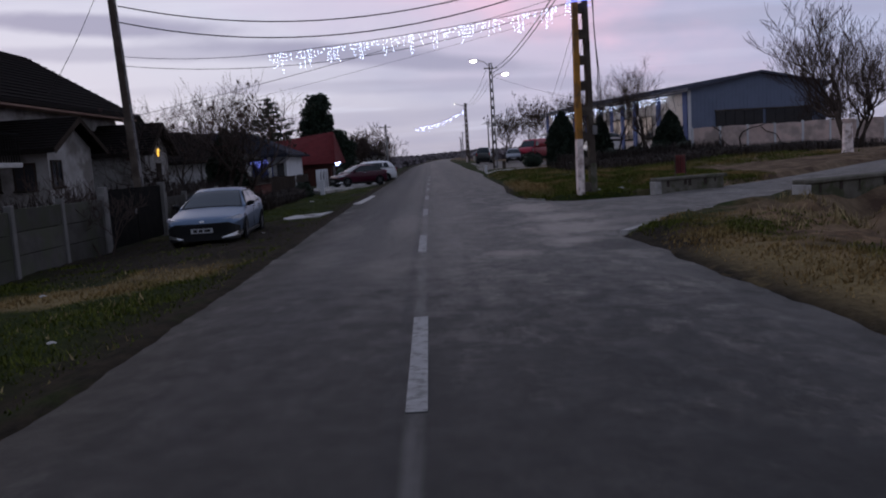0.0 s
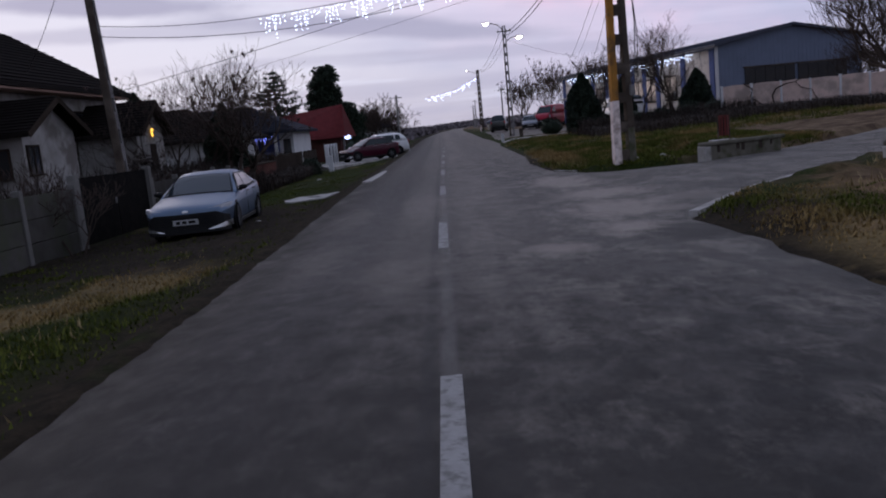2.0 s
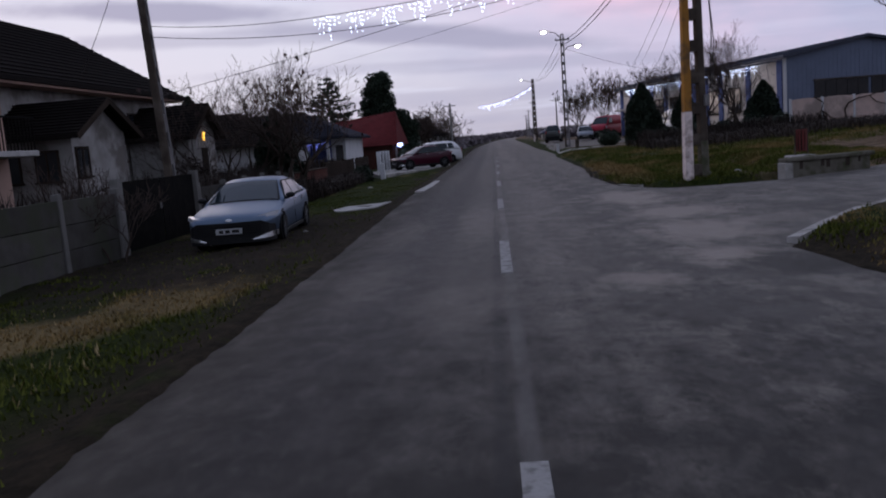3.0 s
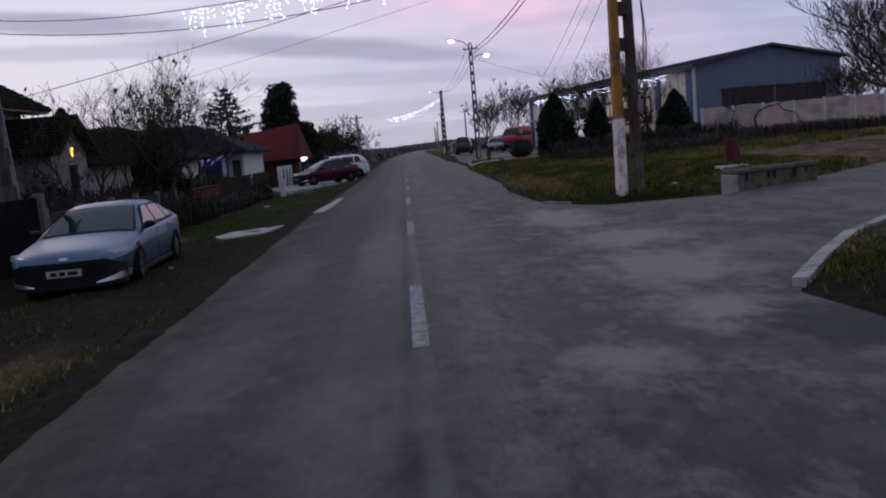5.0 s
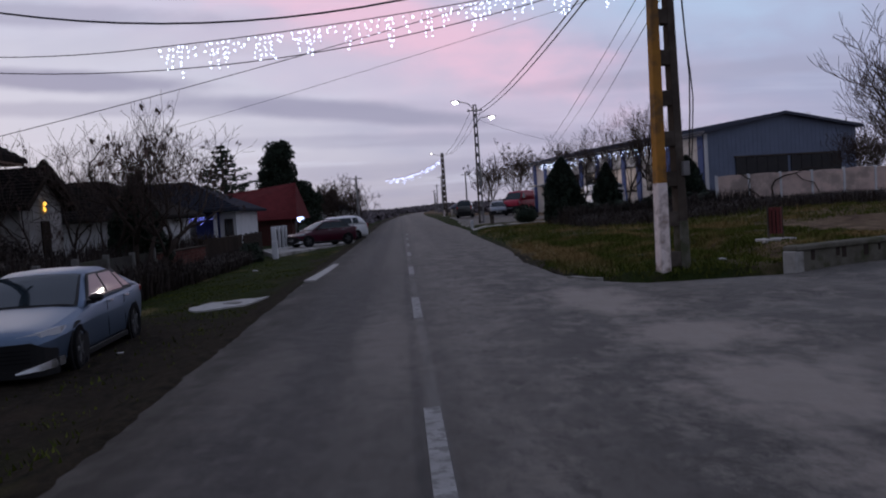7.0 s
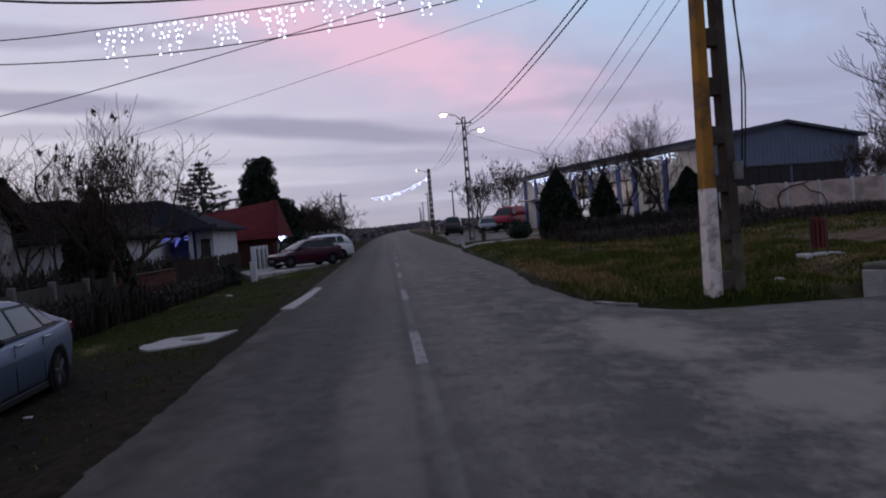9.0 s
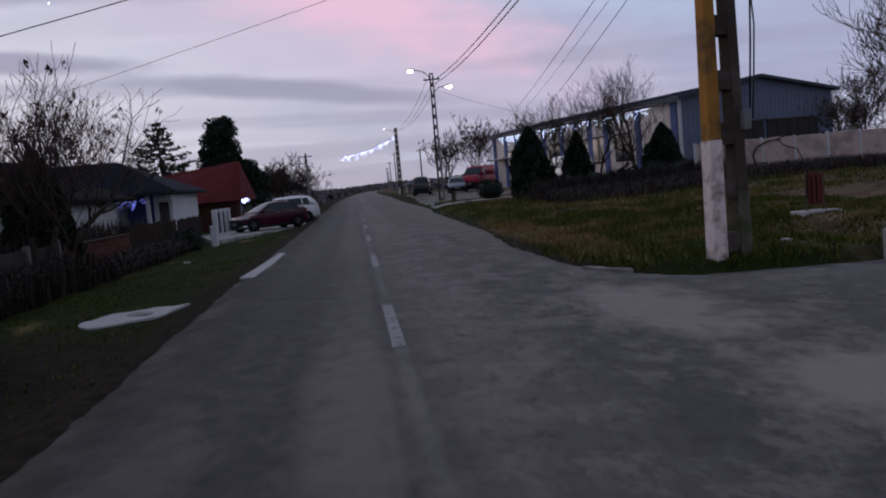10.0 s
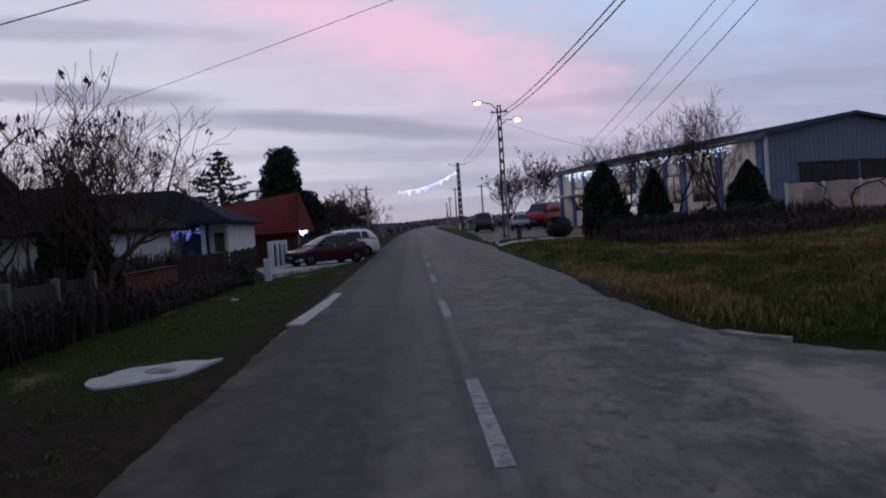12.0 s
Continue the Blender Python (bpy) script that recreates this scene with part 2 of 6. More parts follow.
def asphalt_material(name):
    """Old patched asphalt: aggregate grain, pale worn patches, dark tyre tracks and damp seams; lens corner falloff
    painted into the left lane.
    """
    m = bpy.data.materials.new(name)
    m.use_nodes = True
    nt = m.node_tree
    N, L = nt.nodes.new, nt.links.new
    b = nt.nodes["Principled BSDF"]
    geo, sep = N("ShaderNodeNewGeometry"), N("ShaderNodeSeparateXYZ")
    L(geo.outputs["Position"], sep.inputs[0])

    def noise_at(s, detail, lo, hi, squash=(1, 1, 1), shift=0.0, rough=0.62):
        mp, n, r = N("ShaderNodeMapping"), N("ShaderNodeTexNoise"), N("ShaderNodeMapRange")
        mp.inputs["Scale"].default_value, mp.inputs["Location"].default_value = squash, (shift, shift, 0)
        L(geo.outputs["Position"], mp.inputs[0])
        L(mp.outputs[0], n.inputs["Vector"])
        n.inputs["Scale"].default_value, n.inputs["Detail"].default_value = s, detail
        n.inputs["Roughness"].default_value = rough
        r.inputs[1].default_value, r.inputs[2].default_value = lo, hi
        L(n.outputs[0], r.inputs[0])
        return r.outputs[0]

    def mix(fac, a, c, times=1.0):
        n, k = N("ShaderNodeMix"), N("ShaderNodeMath")
        n.data_type, k.operation = "RGBA", "MULTIPLY"
        L(fac, k.inputs[0])
        k.inputs[1].default_value = times
        L(k.outputs[0], n.inputs["Factor"])
        for sock, v in ((n.inputs[6], a), (n.inputs[7], c)):
            if isinstance(v, tuple):
                sock.default_value = (*v, 1)
            else:
                L(v, sock)
        return n.outputs[2]

    def band(lo, hi, soft):
        a, c, k = N("ShaderNodeMapRange"), N("ShaderNodeMapRange"), N("ShaderNodeMath")
        for q, (u, v) in ((a, (lo - soft, lo + soft)), (c, (hi + soft, hi - soft))):
            q.interpolation_type = "SMOOTHSTEP"
            q.inputs[1].default_value, q.inputs[2].default_value = u, v
            L(sep.outputs[0], q.inputs[0])
        k.operation = "MULTIPLY"
        L(a.outputs[0], k.inputs[0])
        L(c.outputs[0], k.inputs[1])
        return k.outputs[0]

    def times(a, c):
        k = N("ShaderNodeMath")
        k.operation = "MULTIPLY"
        L(a, k.inputs[0])
        L(c, k.inputs[1])
        return k.outputs[0]

    def stain(cx, cy, rx, ry, seed, soft=0.3):
        """Ragged stain or repair of its own shape round a place on the road."""
        a, q, r, k = N("ShaderNodeVectorMath"), N("ShaderNodeVectorMath"), N("ShaderNodeMapRange"), N("ShaderNodeMath")
        a.operation, q.operation, k.operation = "MULTIPLY_ADD", "LENGTH", "ADD"
        a.inputs[1].default_value, a.inputs[2].default_value = (1 / rx, 1 / ry, 0), (-cx / rx, -cy / ry, 0)
        L(geo.outputs["Position"], a.inputs[0])
        L(a.outputs[0], q.inputs[0])
        L(q.outputs["Value"], k.inputs[0])
        L(noise_at(2.6, 8, 0.28, 0.72, (1, 0.6, 0), seed, 0.72), k.inputs[1])
        r.inputs[1].default_value, r.inputs[2].default_value = 1.25 + soft, 1.25 - soft
        L(k.outputs[0], r.inputs[0])
        return r.outputs[0]

    col = mix(noise_at(240, 2, 0.3, 0.7), (0.032, 0.028, 0.025), (0.066, 0.058, 0.052))
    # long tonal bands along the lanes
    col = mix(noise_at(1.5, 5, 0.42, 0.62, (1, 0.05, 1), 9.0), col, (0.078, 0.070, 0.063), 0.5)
    # left tyre track, darkened further in colour for the lens's corner falloff
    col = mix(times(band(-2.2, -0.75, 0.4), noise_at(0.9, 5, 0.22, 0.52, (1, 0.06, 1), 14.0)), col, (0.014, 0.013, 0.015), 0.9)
    col = mix(times(band(-0.72, -0.12, 0.22), noise_at(0.9, 6, 0.34, 0.60, (1, 0.08, 1), 33.0)), col, (0.105, 0.095, 0.085), 0.6)
    col = mix(times(band(0.30, 1.25, 0.3), noise_at(0.9, 6, 0.34, 0.58, (1, 0.10, 1), 4.0)), col, (0.140, 0.124, 0.109), 0.75)
    col = mix(times(band(1.6, 2.5, 0.3), noise_at(0.9, 5, 0.35, 0.6, (1, 0.08, 1), 24.0)), col, (0.034, 0.032, 0.032), 0.6)
    # pale worn blotches and dark damp spots, mostly on the right lane and the junction
    right = band(0.3, 60.0, 0.5)
    col = mix(times(right, noise_at(1.6, 10, 0.49, 0.57, (1, 0.6, 1), 1.0, 0.76)), col, (0.165, 0.146, 0.128), 0.8)
    col = mix(noise_at(5.0, 9, 0.50, 0.62, (1, 0.5, 1), 8.0, 0.75), col, (0.100, 0.091, 0.083), 0.45)
    col = mix(noise_at(7.0, 9, 0.50, 0.60, (1, 0.4, 1), 18.0, 0.75), col, (0.021, 0.020, 0.019), 0.5)
    col = mix(times(right, noise_at(3.4, 8, 0.56, 0.64, (1, 0.6, 1), 5.0, 0.7)), col, (0.024, 0.021, 0.019), 0.8)
    # paler stretch at the junction, newer dark surfacing before it
    col = mix(stain(0.9, 15.0, 4.2, 9.0, 77.0), col, (0.120, 0.107, 0.096), 0.2)
    newer = stain(0.4, 1.5, 5.2, 9.5, 71.0)
    col = mix(newer, col, (0.017, 0.0155, 0.0145), 0.85)
    col = mix(stain(3.75, 6.5, 0.7, 7.0, 52.0), col, (0.018, 0.016, 0.014), 0.85)
    # broken paint and pale sealed joint down the middle
    col = mix(times(band(-0.01, 0.10, 0.03), noise_at(3, 6, 0.34, 0.58, (1, 0.16, 1))), col, (0.15, 0.142, 0.135), 0.5)
    col = mix(times(band(-0.14, -0.05, 0.03), noise_at(2, 5, 0.35, 0.6, (1, 0.12, 1), 6.0)), col, (0.024, 0.023, 0.023), 0.7)
    # bald repairs where the side road joins
    col = mix(times(band(3.2, 60.0, 0.9), noise_at(0.62, 7, 0.46, 0.58, (1, 0.9, 1), 3.0, 0.6)), col, (0.155, 0.142, 0.13), 0.3)
    for cx, cy, rx, ry, k in ((3.2, 18.2, 0.75, 0.75, 0.85), (2.85, 15.5, 0.65, 1.1, 0.8), (2.58, 13.05, 0.42, 0.62, 0.8), (4.1, 16.3, 0.6, 0.6, 0.3), (2.9, 21.9, 0.6, 1.7, 0.8),
                              (1.45, 11.9, 0.3, 0.35, 0.7), (-1.72, 17.8, 0.30, 1.7, 0.20), (-1.58, 12.7, 0.28, 1.1, 0.20), (-0.47, 11.3, 0.4, 0.9, 0.16), (-0.35, 19.0, 0.35, 2.4, 0.25)):
        col = mix(stain(cx, cy, rx * 1.5, ry * 1.5, cx * 3.1 + cy, 0.30), col, (0.25, 0.215, 0.188), k)
    # trodden mud carried out of the corner
    col = mix(stain(3.15, 12.3, 0.75, 1.0, 45.0, 0.25), col, (0.018, 0.016, 0.014), 0.9)
    # earth washed over the left rim
    earth = times(band(-4.0, -1.95, 0.6), noise_at(1.6, 7, 0.20, 0.52, (1, 0.4, 1), 2.0))
    col = mix(earth, col, (0.017, 0.015, 0.012), 0.93)
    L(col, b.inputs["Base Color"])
    r = N("ShaderNodeMapRange")
    r.inputs[3].default_value, r.inputs[4].default_value = 0.72, 0.85
    L(noise_at(3, 4, 0.35, 0.65), r.inputs[0])
    L(r.outputs[0], b.inputs["Roughness"])
    b.inputs["Specular IOR Level"].default_value = 0.25
    # grazing sheen on the old surface, none on wet earth, little on the newer surfacing
    road_sheen = None
    for mask, most in ((earth, -0.15), (newer, -0.08)):
        k = N("ShaderNodeMath")
        k.operation = "MULTIPLY_ADD"
        k.use_clamp = True
        L(mask, k.inputs[0])
        k.inputs[1].default_value = most
        if road_sheen is None:
            k.inputs[2].default_value = 0.13
        else:
            L(road_sheen, k.inputs[2])
        road_sheen = k.outputs[0]
    L(road_sheen, b.inputs["Sheen Weight"])
    b.inputs["Sheen Roughness"].default_value = 0.22
    b.inputs["Sheen Tint"].default_value = (0.9, 0.86, 0.84, 1)
    bn = N("ShaderNodeBump")
    bn.inputs["Strength"].default_value, bn.inputs["Distance"].default_value = 0.5, 0.008
    L(noise_at(160, 3, 0, 1), bn.inputs["Height"])
    L(bn.outputs[0], b.inputs["Normal"])
    return m


M_GROUND = verge_material("verge_ground", False, -0.07)
M_BLADES = verge_material("verge_blades", True, -0.12)
M_ROUGH = verge_material("rough_grass_blades", True, 0.015)
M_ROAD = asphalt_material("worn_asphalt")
M_SIDE = M_ROAD
M_LINE = material("worn_road_paint", (0.29, 0.285, 0.28), 0.8, second=(0.17, 0.165, 0.16), scale=5, amount=0.7, third=(0.12, 0.115, 0.11), third_scale=9)
M_SLAB = material("weathered_concrete", (0.42, 0.40, 0.385), 0.9, second=(0.25, 0.24, 0.22), scale=4, third=(0.15, 0.145, 0.13), third_scale=1.6)
M_PALE = material("pale_concrete", (0.48, 0.46, 0.45), 0.9, second=(0.30, 0.29, 0.275), scale=5)
M_FENCE = material("grey_fence_concrete", (0.075, 0.071, 0.066), 0.95, second=(0.042, 0.039, 0.035), scale=2.5, third=(0.06, 0.064, 0.045), third_scale=1.3, spread=0.2)
M_POST = material("fence_post_concrete", (0.17, 0.163, 0.157), 0.95, second=(0.11, 0.107, 0.10), scale=4, spread=0.15)
M_PANEL = material("beige_fence_panel", (0.60, 0.46, 0.41), 0.95, second=(0.44, 0.335, 0.30), scale=1.6, third=(0.34, 0.28, 0.25), third_scale=0.8, spread=0.1)
M_PARAPET = material("mossy_parapet_concrete", (0.15, 0.138, 0.115), 0.95, second=(0.06, 0.056, 0.042), scale=3, third=(0.06, 0.065, 0.035), third_scale=2.4)
M_OCHRE = material("ochre_painted_concrete", (0.40, 0.19, 0.045), 0.85, second=(0.24, 0.12, 0.04), scale=2.5, third=(0.13, 0.085, 0.05), third_scale=1.8)
M_POLE = material("dark_stained_concrete", (0.075, 0.06, 0.05), 0.95, second=(0.04, 0.032, 0.027), scale=3, third=(0.12, 0.10, 0.085), third_scale=1.2)
M_GREYPOLE = material("grey_pole_concrete", (0.23, 0.22, 0.22), 0.95, second=(0.11, 0.10, 0.10), scale=3)
M_WASH = material("flaking_whitewash", (0.82, 0.72, 0.69), 0.9, second=(0.60, 0.49, 0.46), scale=6, third=(0.30, 0.22, 0.19), third_scale=3.4)
M_DARKPAINT = material("dark_gate_metal", (0.006, 0.006, 0.006), 0.85, 0.0, second=(0.018, 0.015, 0.013), scale=5)
M_WOOD = material("dark_weathered_wood", (0.040, 0.030, 0.024), 0.9, second=(0.022, 0.017, 0.014), scale=4, fine=90, stretch=(1, 1, 0.15), spread=0.25)
M_BRICK = material("red_brick", (0.11, 0.046, 0.038), 0.95, second=(0.065, 0.030, 0.026), scale=6, spread=0.25)
M_MORTAR = material("grey_mortar", (0.16, 0.14, 0.125), 0.95)
M_TILE_DARK = material("dark_brown_roof_tile", (0.017, 0.014, 0.013), 0.95, second=(0.010, 0.009, 0.009), scale=3, spec=0.12, bump=0.5, spread=0.15)
M_TILE_BLUE = material("blue_grey_roof_tile", (0.030, 0.032, 0.044), 0.95, second=(0.02, 0.021, 0.03), scale=3, spec=0.15)
M_TILE_RED = material("red_roof_tile", (0.125, 0.026, 0.028), 0.85, second=(0.075, 0.018, 0.02), scale=2.5)
M_PLASTER = material("weathered_white_plaster", (0.40, 0.385, 0.375), 0.95, second=(0.17, 0.16, 0.15), scale=1.2, third=(0.15, 0.135, 0.125), third_scale=0.9)
M_PINK = material("peach_plaster", (0.44, 0.30, 0.25), 0.95, second=(0.30, 0.21, 0.18), scale=1.2)
M_WHITE = material("white_render", (0.62, 0.62, 0.64), 0.9, second=(0.48, 0.48, 0.5), scale=1.0)
# the porch's blue light is painted into this wall colour
M_BLUELIT = material("blue_lit_render", (0.16, 0.20, 0.52), 0.85, second=(0.11, 0.14, 0.40), scale=1.4)
M_CLAD = material("blue_grey_cladding", (0.14, 0.17, 0.25), 0.7, second=(0.11, 0.135, 0.20), scale=1.1, bump=0.1)
M_CREAM = material("cream_render", (0.72, 0.65, 0.59), 0.9, second=(0.58, 0.52, 0.47), scale=0.9)
M_PILASTER = material("blue_pilaster_paint", (0.06, 0.095, 0.25), 0.8, second=(0.045, 0.07, 0.19), scale=2)
M_METALROOF = material("slate_blue_sheet_roof", (0.040, 0.047, 0.075), 0.7, 0.0, second=(0.028, 0.033, 0.055), scale=0.8)
M_DOORDARK = material("dark_hall_door", (0.020, 0.019, 0.021), 0.8, second=(0.035, 0.03, 0.03), scale=2)
M_BARK = material("dark_bark", (0.055, 0.042, 0.036), 0.95, second=(0.03, 0.024, 0.02), scale=8, bump=0.6, stretch=(1, 1, 0.3))
M_TWIG = material("bare_twig", (0.07, 0.052, 0.045), 0.9, second=(0.045, 0.034, 0.03), scale=3, bump=0)
M_BRAMBLE = foliage("bramble_twigs", (0.014, 0.010, 0.009), (0.044, 0.032, 0.026))
M_DEADLEAF = foliage("dead_leaf", (0.035, 0.022, 0.018), (0.09, 0.055, 0.045))
M_THUJA = foliage("thuja_leaf", (0.008, 0.014, 0.010), (0.022, 0.034, 0.020))
M_PINE = foliage("pine_needles", (0.009, 0.016, 0.011), (0.026, 0.040, 0.024))
# distance haze is put into this leaf colour as pale grey-lilac
M_FAR_HAZE = foliage("far_scrub", (0.10, 0.085, 0.095), (0.19, 0.165, 0.175))
M_STRAW = foliage("dry_straw", (0.15, 0.11, 0.05), (0.34, 0.26, 0.13))
M_RUBBER = material("tyre_rubber", (0.012, 0.012, 0.013), 0.9, bump=0.1, spec=0.15)
M_BLACK = material("black_plastic", (0.009, 0.009, 0.010), 0.6, bump=0.05, spec=0.2)
M_RIM = material("alloy_rim", (0.11, 0.115, 0.125), 0.45, 0.8, bump=0)
M_CARBLUE = material("silver_blue_car_paint", (0.105, 0.150, 0.225), 0.42, 0.7, second=(0.12, 0.162, 0.23), scale=2, fine=400, bump=0, coat=0.08)
M_CARMAROON = material("maroon_car_paint", (0.050, 0.002, 0.014), 0.35, 0.0, second=(0.04, 0.002, 0.012), scale=2, fine=400, bump=0, coat=0.3, spec=0.2)
M_CARWHITE = material("white_car_paint", (0.72, 0.72, 0.74), 0.35, second=(0.66, 0.66, 0.68), scale=2, fine=400, bump=0, coat=0.6)
M_CARGREY = material("grey_car_paint", (0.20, 0.22, 0.27), 0.35, 0.3, second=(0.18, 0.2, 0.24), scale=2, fine=400, bump=0, coat=0.7)
M_CARDARK = material("dark_green_car_paint", (0.022, 0.026, 0.026), 0.35, 0.2, second=(0.02, 0.022, 0.022), scale=2, fine=400, bump=0, coat=0.7)
M_CARRED = material("red_van_paint", (0.34, 0.006, 0.032), 0.5, second=(0.29, 0.006, 0.028), scale=2, fine=400, bump=0, coat=0.2, spec=0.3)
M_CHROME = material("bright_trim", (0.62, 0.63, 0.65), 0.2, 0.9, bump=0)
M_PLATE = material("plate_white", (0.40, 0.40, 0.41), 0.6, bump=0)
M_LAMPGLASS = pane_glass("headlamp_glass", (0.30, 0.31, 0.34), 0.08)
M_TAIL = pane_glass("tail_lamp_red", (0.22, 0.01, 0.012), 0.1)
M_GLASS = pane_glass("dark_glass")
M_CARGLASS = pane_glass("car_glass", (0.010, 0.018, 0.024), 0.04, 0.42)
M_REDBIN = material("red_painted_metal", (0.13, 0.014, 0.012), 0.7, second=(0.07, 0.012, 0.01), scale=6)
M_CABLE = material("black_cable", (0.02, 0.02, 0.022), 0.7, bump=0)
M_LED = glowing("cold_white_led", (0.62, 0.73, 1.0), 4.5)
M_LEDFAR = glowing("cold_white_led_far", (0.45, 0.53, 1.0), 7.0)
M_LEDBLUE = glowing("blue_led", (0.22, 0.26, 1.0), 2.0)
M_STREET = glowing("street_lamp_glass", (1.0, 0.93, 0.82), 60.0)
M_MOON = glowing("amber_light_tube", (1.0, 0.55, 0.08), 1.6)


# ---------------------------------------------------------------- mesh helpers
def mesh_of(name, verts, faces, mat, smooth=False):
    me = bpy.data.meshes.new(name)
    me.from_pydata([tuple(v) for v in verts], [], [tuple(f) for f in faces])
    me.materials.append(mat)
    if smooth:
        me.shade_smooth()
    me.update()
    return me


def link(name, me, parent=None, label="", m=None):
    ob = new(name, me)
    if parent is not None:
        ob.parent = parent
    if m is not None:
        ob.matrix_basis = m
    if label:
        ob["label"] = label
    return ob


def part(name, bm, mat, parent, label="", smooth=False, m=None):
    """One bmesh as one mesh object under a thing or a part."""
    me = bpy.data.meshes.new(name)
    bm.normal_update()
    bm.to_mesh(me)
    bm.free()
    me.materials.append(mat)
    if smooth:
        me.shade_smooth()
    return link(name, me, parent, label, m)


def thing(name, label, category, m=None, group="", kind=""):
    ob = new(name)
    ob.empty_display_size = 0.2
    if m is not None:
        ob.matrix_basis = m
    return tagged(ob, label, category, group, kind)


def block(bm, x0, x1, y0, y1, z0, z1, bevel=0.0):
    """A box with chamfered edges."""
    r = bmesh.ops.create_cube(bm, size=1.0)
    for v in r["verts"]:
        v.co = Vector(((x0 + x1) / 2 + v.co.x * (x1 - x0), (y0 + y1) / 2 + v.co.y * (y1 - y0), (z0 + z1) / 2 + v.co.z * (z1 - z0)))
    if bevel:
        es = list({e for v in r["verts"] for e in v.link_edges})
        bmesh.ops.bevel(bm, geom=es, offset=bevel, segments=1, affect="EDGES", profile=0.5)
    return bm


def box(x0, x1, y0, y1, z0, z1, bevel=0.0):
    return block(bmesh.new(), x0, x1, y0, y1, z0, z1, bevel)


def poly_prism(points, z0, z1):
    """Upright prism over a plan polygon given counter-clockwise."""
    bm = bmesh.new()
    lo = [bm.verts.new((x, y, z0)) for x, y in points]
    hi = [bm.verts.new((x, y, z1)) for x, y in points]
    bm.faces.new(list(reversed(lo)))
    bm.faces.new(hi)
    for i in range(len(points)):
        j = (i + 1) % len(points)
        bm.faces.new((lo[i], lo[j], hi[j], hi[i]))
    return bm


def tube_into(V, F, pts, radii, n=5):
    """Adds a tapered tube along points to vertex and face lists."""
    start = len(V)
    prev = None
    for i, p in enumerate(pts):
        d = (pts[min(i + 1, len(pts) - 1)] - pts[max(i - 1, 0)])
        d = d.normalized() if d.length > 1e-6 else Vector((0, 0, 1))
        a = prev if prev is not None else d.orthogonal().normalized()
        a = (a - d * a.dot(d))
        a = a.normalized() if a.length > 1e-4 else d.orthogonal().normalized()
        prev, b = a, d.cross(a)
        for k in range(n):
            w = 2 * math.pi * k / n
            V.append(p + (a * math.cos(w) + b * math.sin(w)) * radii[i])
    for i in range(len(pts) - 1):
        for k in range(n):
            a, b = start + i * n + k, start + i * n + (k + 1) % n
            F.append((a, b, b + n, a + n))
    F.append(tuple(start + k for k in reversed(range(n))))
    F.append(tuple(start + (len(pts) - 1) * n + k for k in range(n)))


def tube(name, pts, radius, mat, parent, n=6, label="", radii=None):
    V, F = [], []
    pts = [Vector(p) for p in pts]
    tube_into(V, F, pts, radii or [radius] * len(pts), n)
    return link(name, mesh_of(name, V, F, mat, True), parent, label)


def sag(a, b, drop, n=18):
    a, b = Vector(a), Vector(b)
    return [a.lerp(b, i / n) - Vector((0, 0, drop * 4 * (i / n) * (1 - i / n))) for i in range(n + 1)]


def lathe(profile, n=20, axis="z"):
    """Turned solid from (radius, height) pairs."""
    bm = bmesh.new()
    rings = []
    for r, h in profile:
        ring = []
        for k in range(n):
            w = 2 * math.pi * k / n
            c, s = r * math.cos(w), r * math.sin(w)
            ring.append(bm.verts.new({"z": (c, s, h), "y": (c, h, s), "x": (h, c, s)}[axis]))
        rings.append(ring)
    for a, b in zip(rings, rings[1:]):
        for k in range(n):
            bm.faces.new((a[k], a[(k + 1) % n], b[(k + 1) % n], b[k]))
    bm.faces.new(rings[0])
    bm.faces.new(rings[-1])
    bmesh.ops.recalc_face_normals(bm, faces=bm.faces)
    return bm


def leaf_mesh(name, centres, size, mat, rng, long=1.6, droop=0.0, up=0.0):
    """Many small leaf quads at the given centres, each its own island."""
    c = np.asarray(centres, float)
    n = len(c)
    a = rng.normal(size=(n, 3))
    a[:, 2] = a[:, 2] * (1 - droop) - droop * 2.2 + up * 2.2
    a /= np.linalg.norm(a, axis=1)[:, None]
    b = np.cross(a, rng.normal(size=(n, 3)))
    b /= np.linalg.norm(b, axis=1)[:, None] + 1e-9
    s = size * rng.uniform(0.55, 1.25, (n, 1))
    a, b = a * s * long, b * s
    V = np.stack([c - a * 0.5, c + b * 0.35, c + a * 0.5, c - b * 0.35], 1).reshape(-1, 3)
    F = np.arange(4 * n).reshape(-1, 4)
    return mesh_of(name, V.tolist(), F.tolist(), mat)


# ---------------------------------------------------------------- terrain
def smooth(t):
    t = np.clip(t, 0, 1)
    return t * t * (3 - 2 * t)


def bend(y):
    """The road's slow drift to the right far ahead."""
    return 2.2 * (np.clip(y, 0, 900) / 200.0) ** 2 * 0.9


def rise(y):
    """Lengthwise height of the road."""
    return 0.42 * smooth((y - 55) / 65.0)


def left_edge(y):
    return -2.55 - 0.25 * smooth((y - 8) / 25.0) - 0.2 * smooth((y - 40) / 40) + bend(y) + 0.014 * np.sin(y * 1.3) + 0.018 * np.sin(y * 3.7 + 1) + 0.012 * np.sin(y * 7.9)


def right_edge(y):
    base = np.interp(y, [-60, 5.6, 10, 12.4, 13.6, 27, 30, 38, 59, 64, 72, 90], [3.7, 3.72, 3.62, 3.50, 3.42, 3.2, 3.12, 3.7, 4.05, 4.4, 4.3, 3.9])
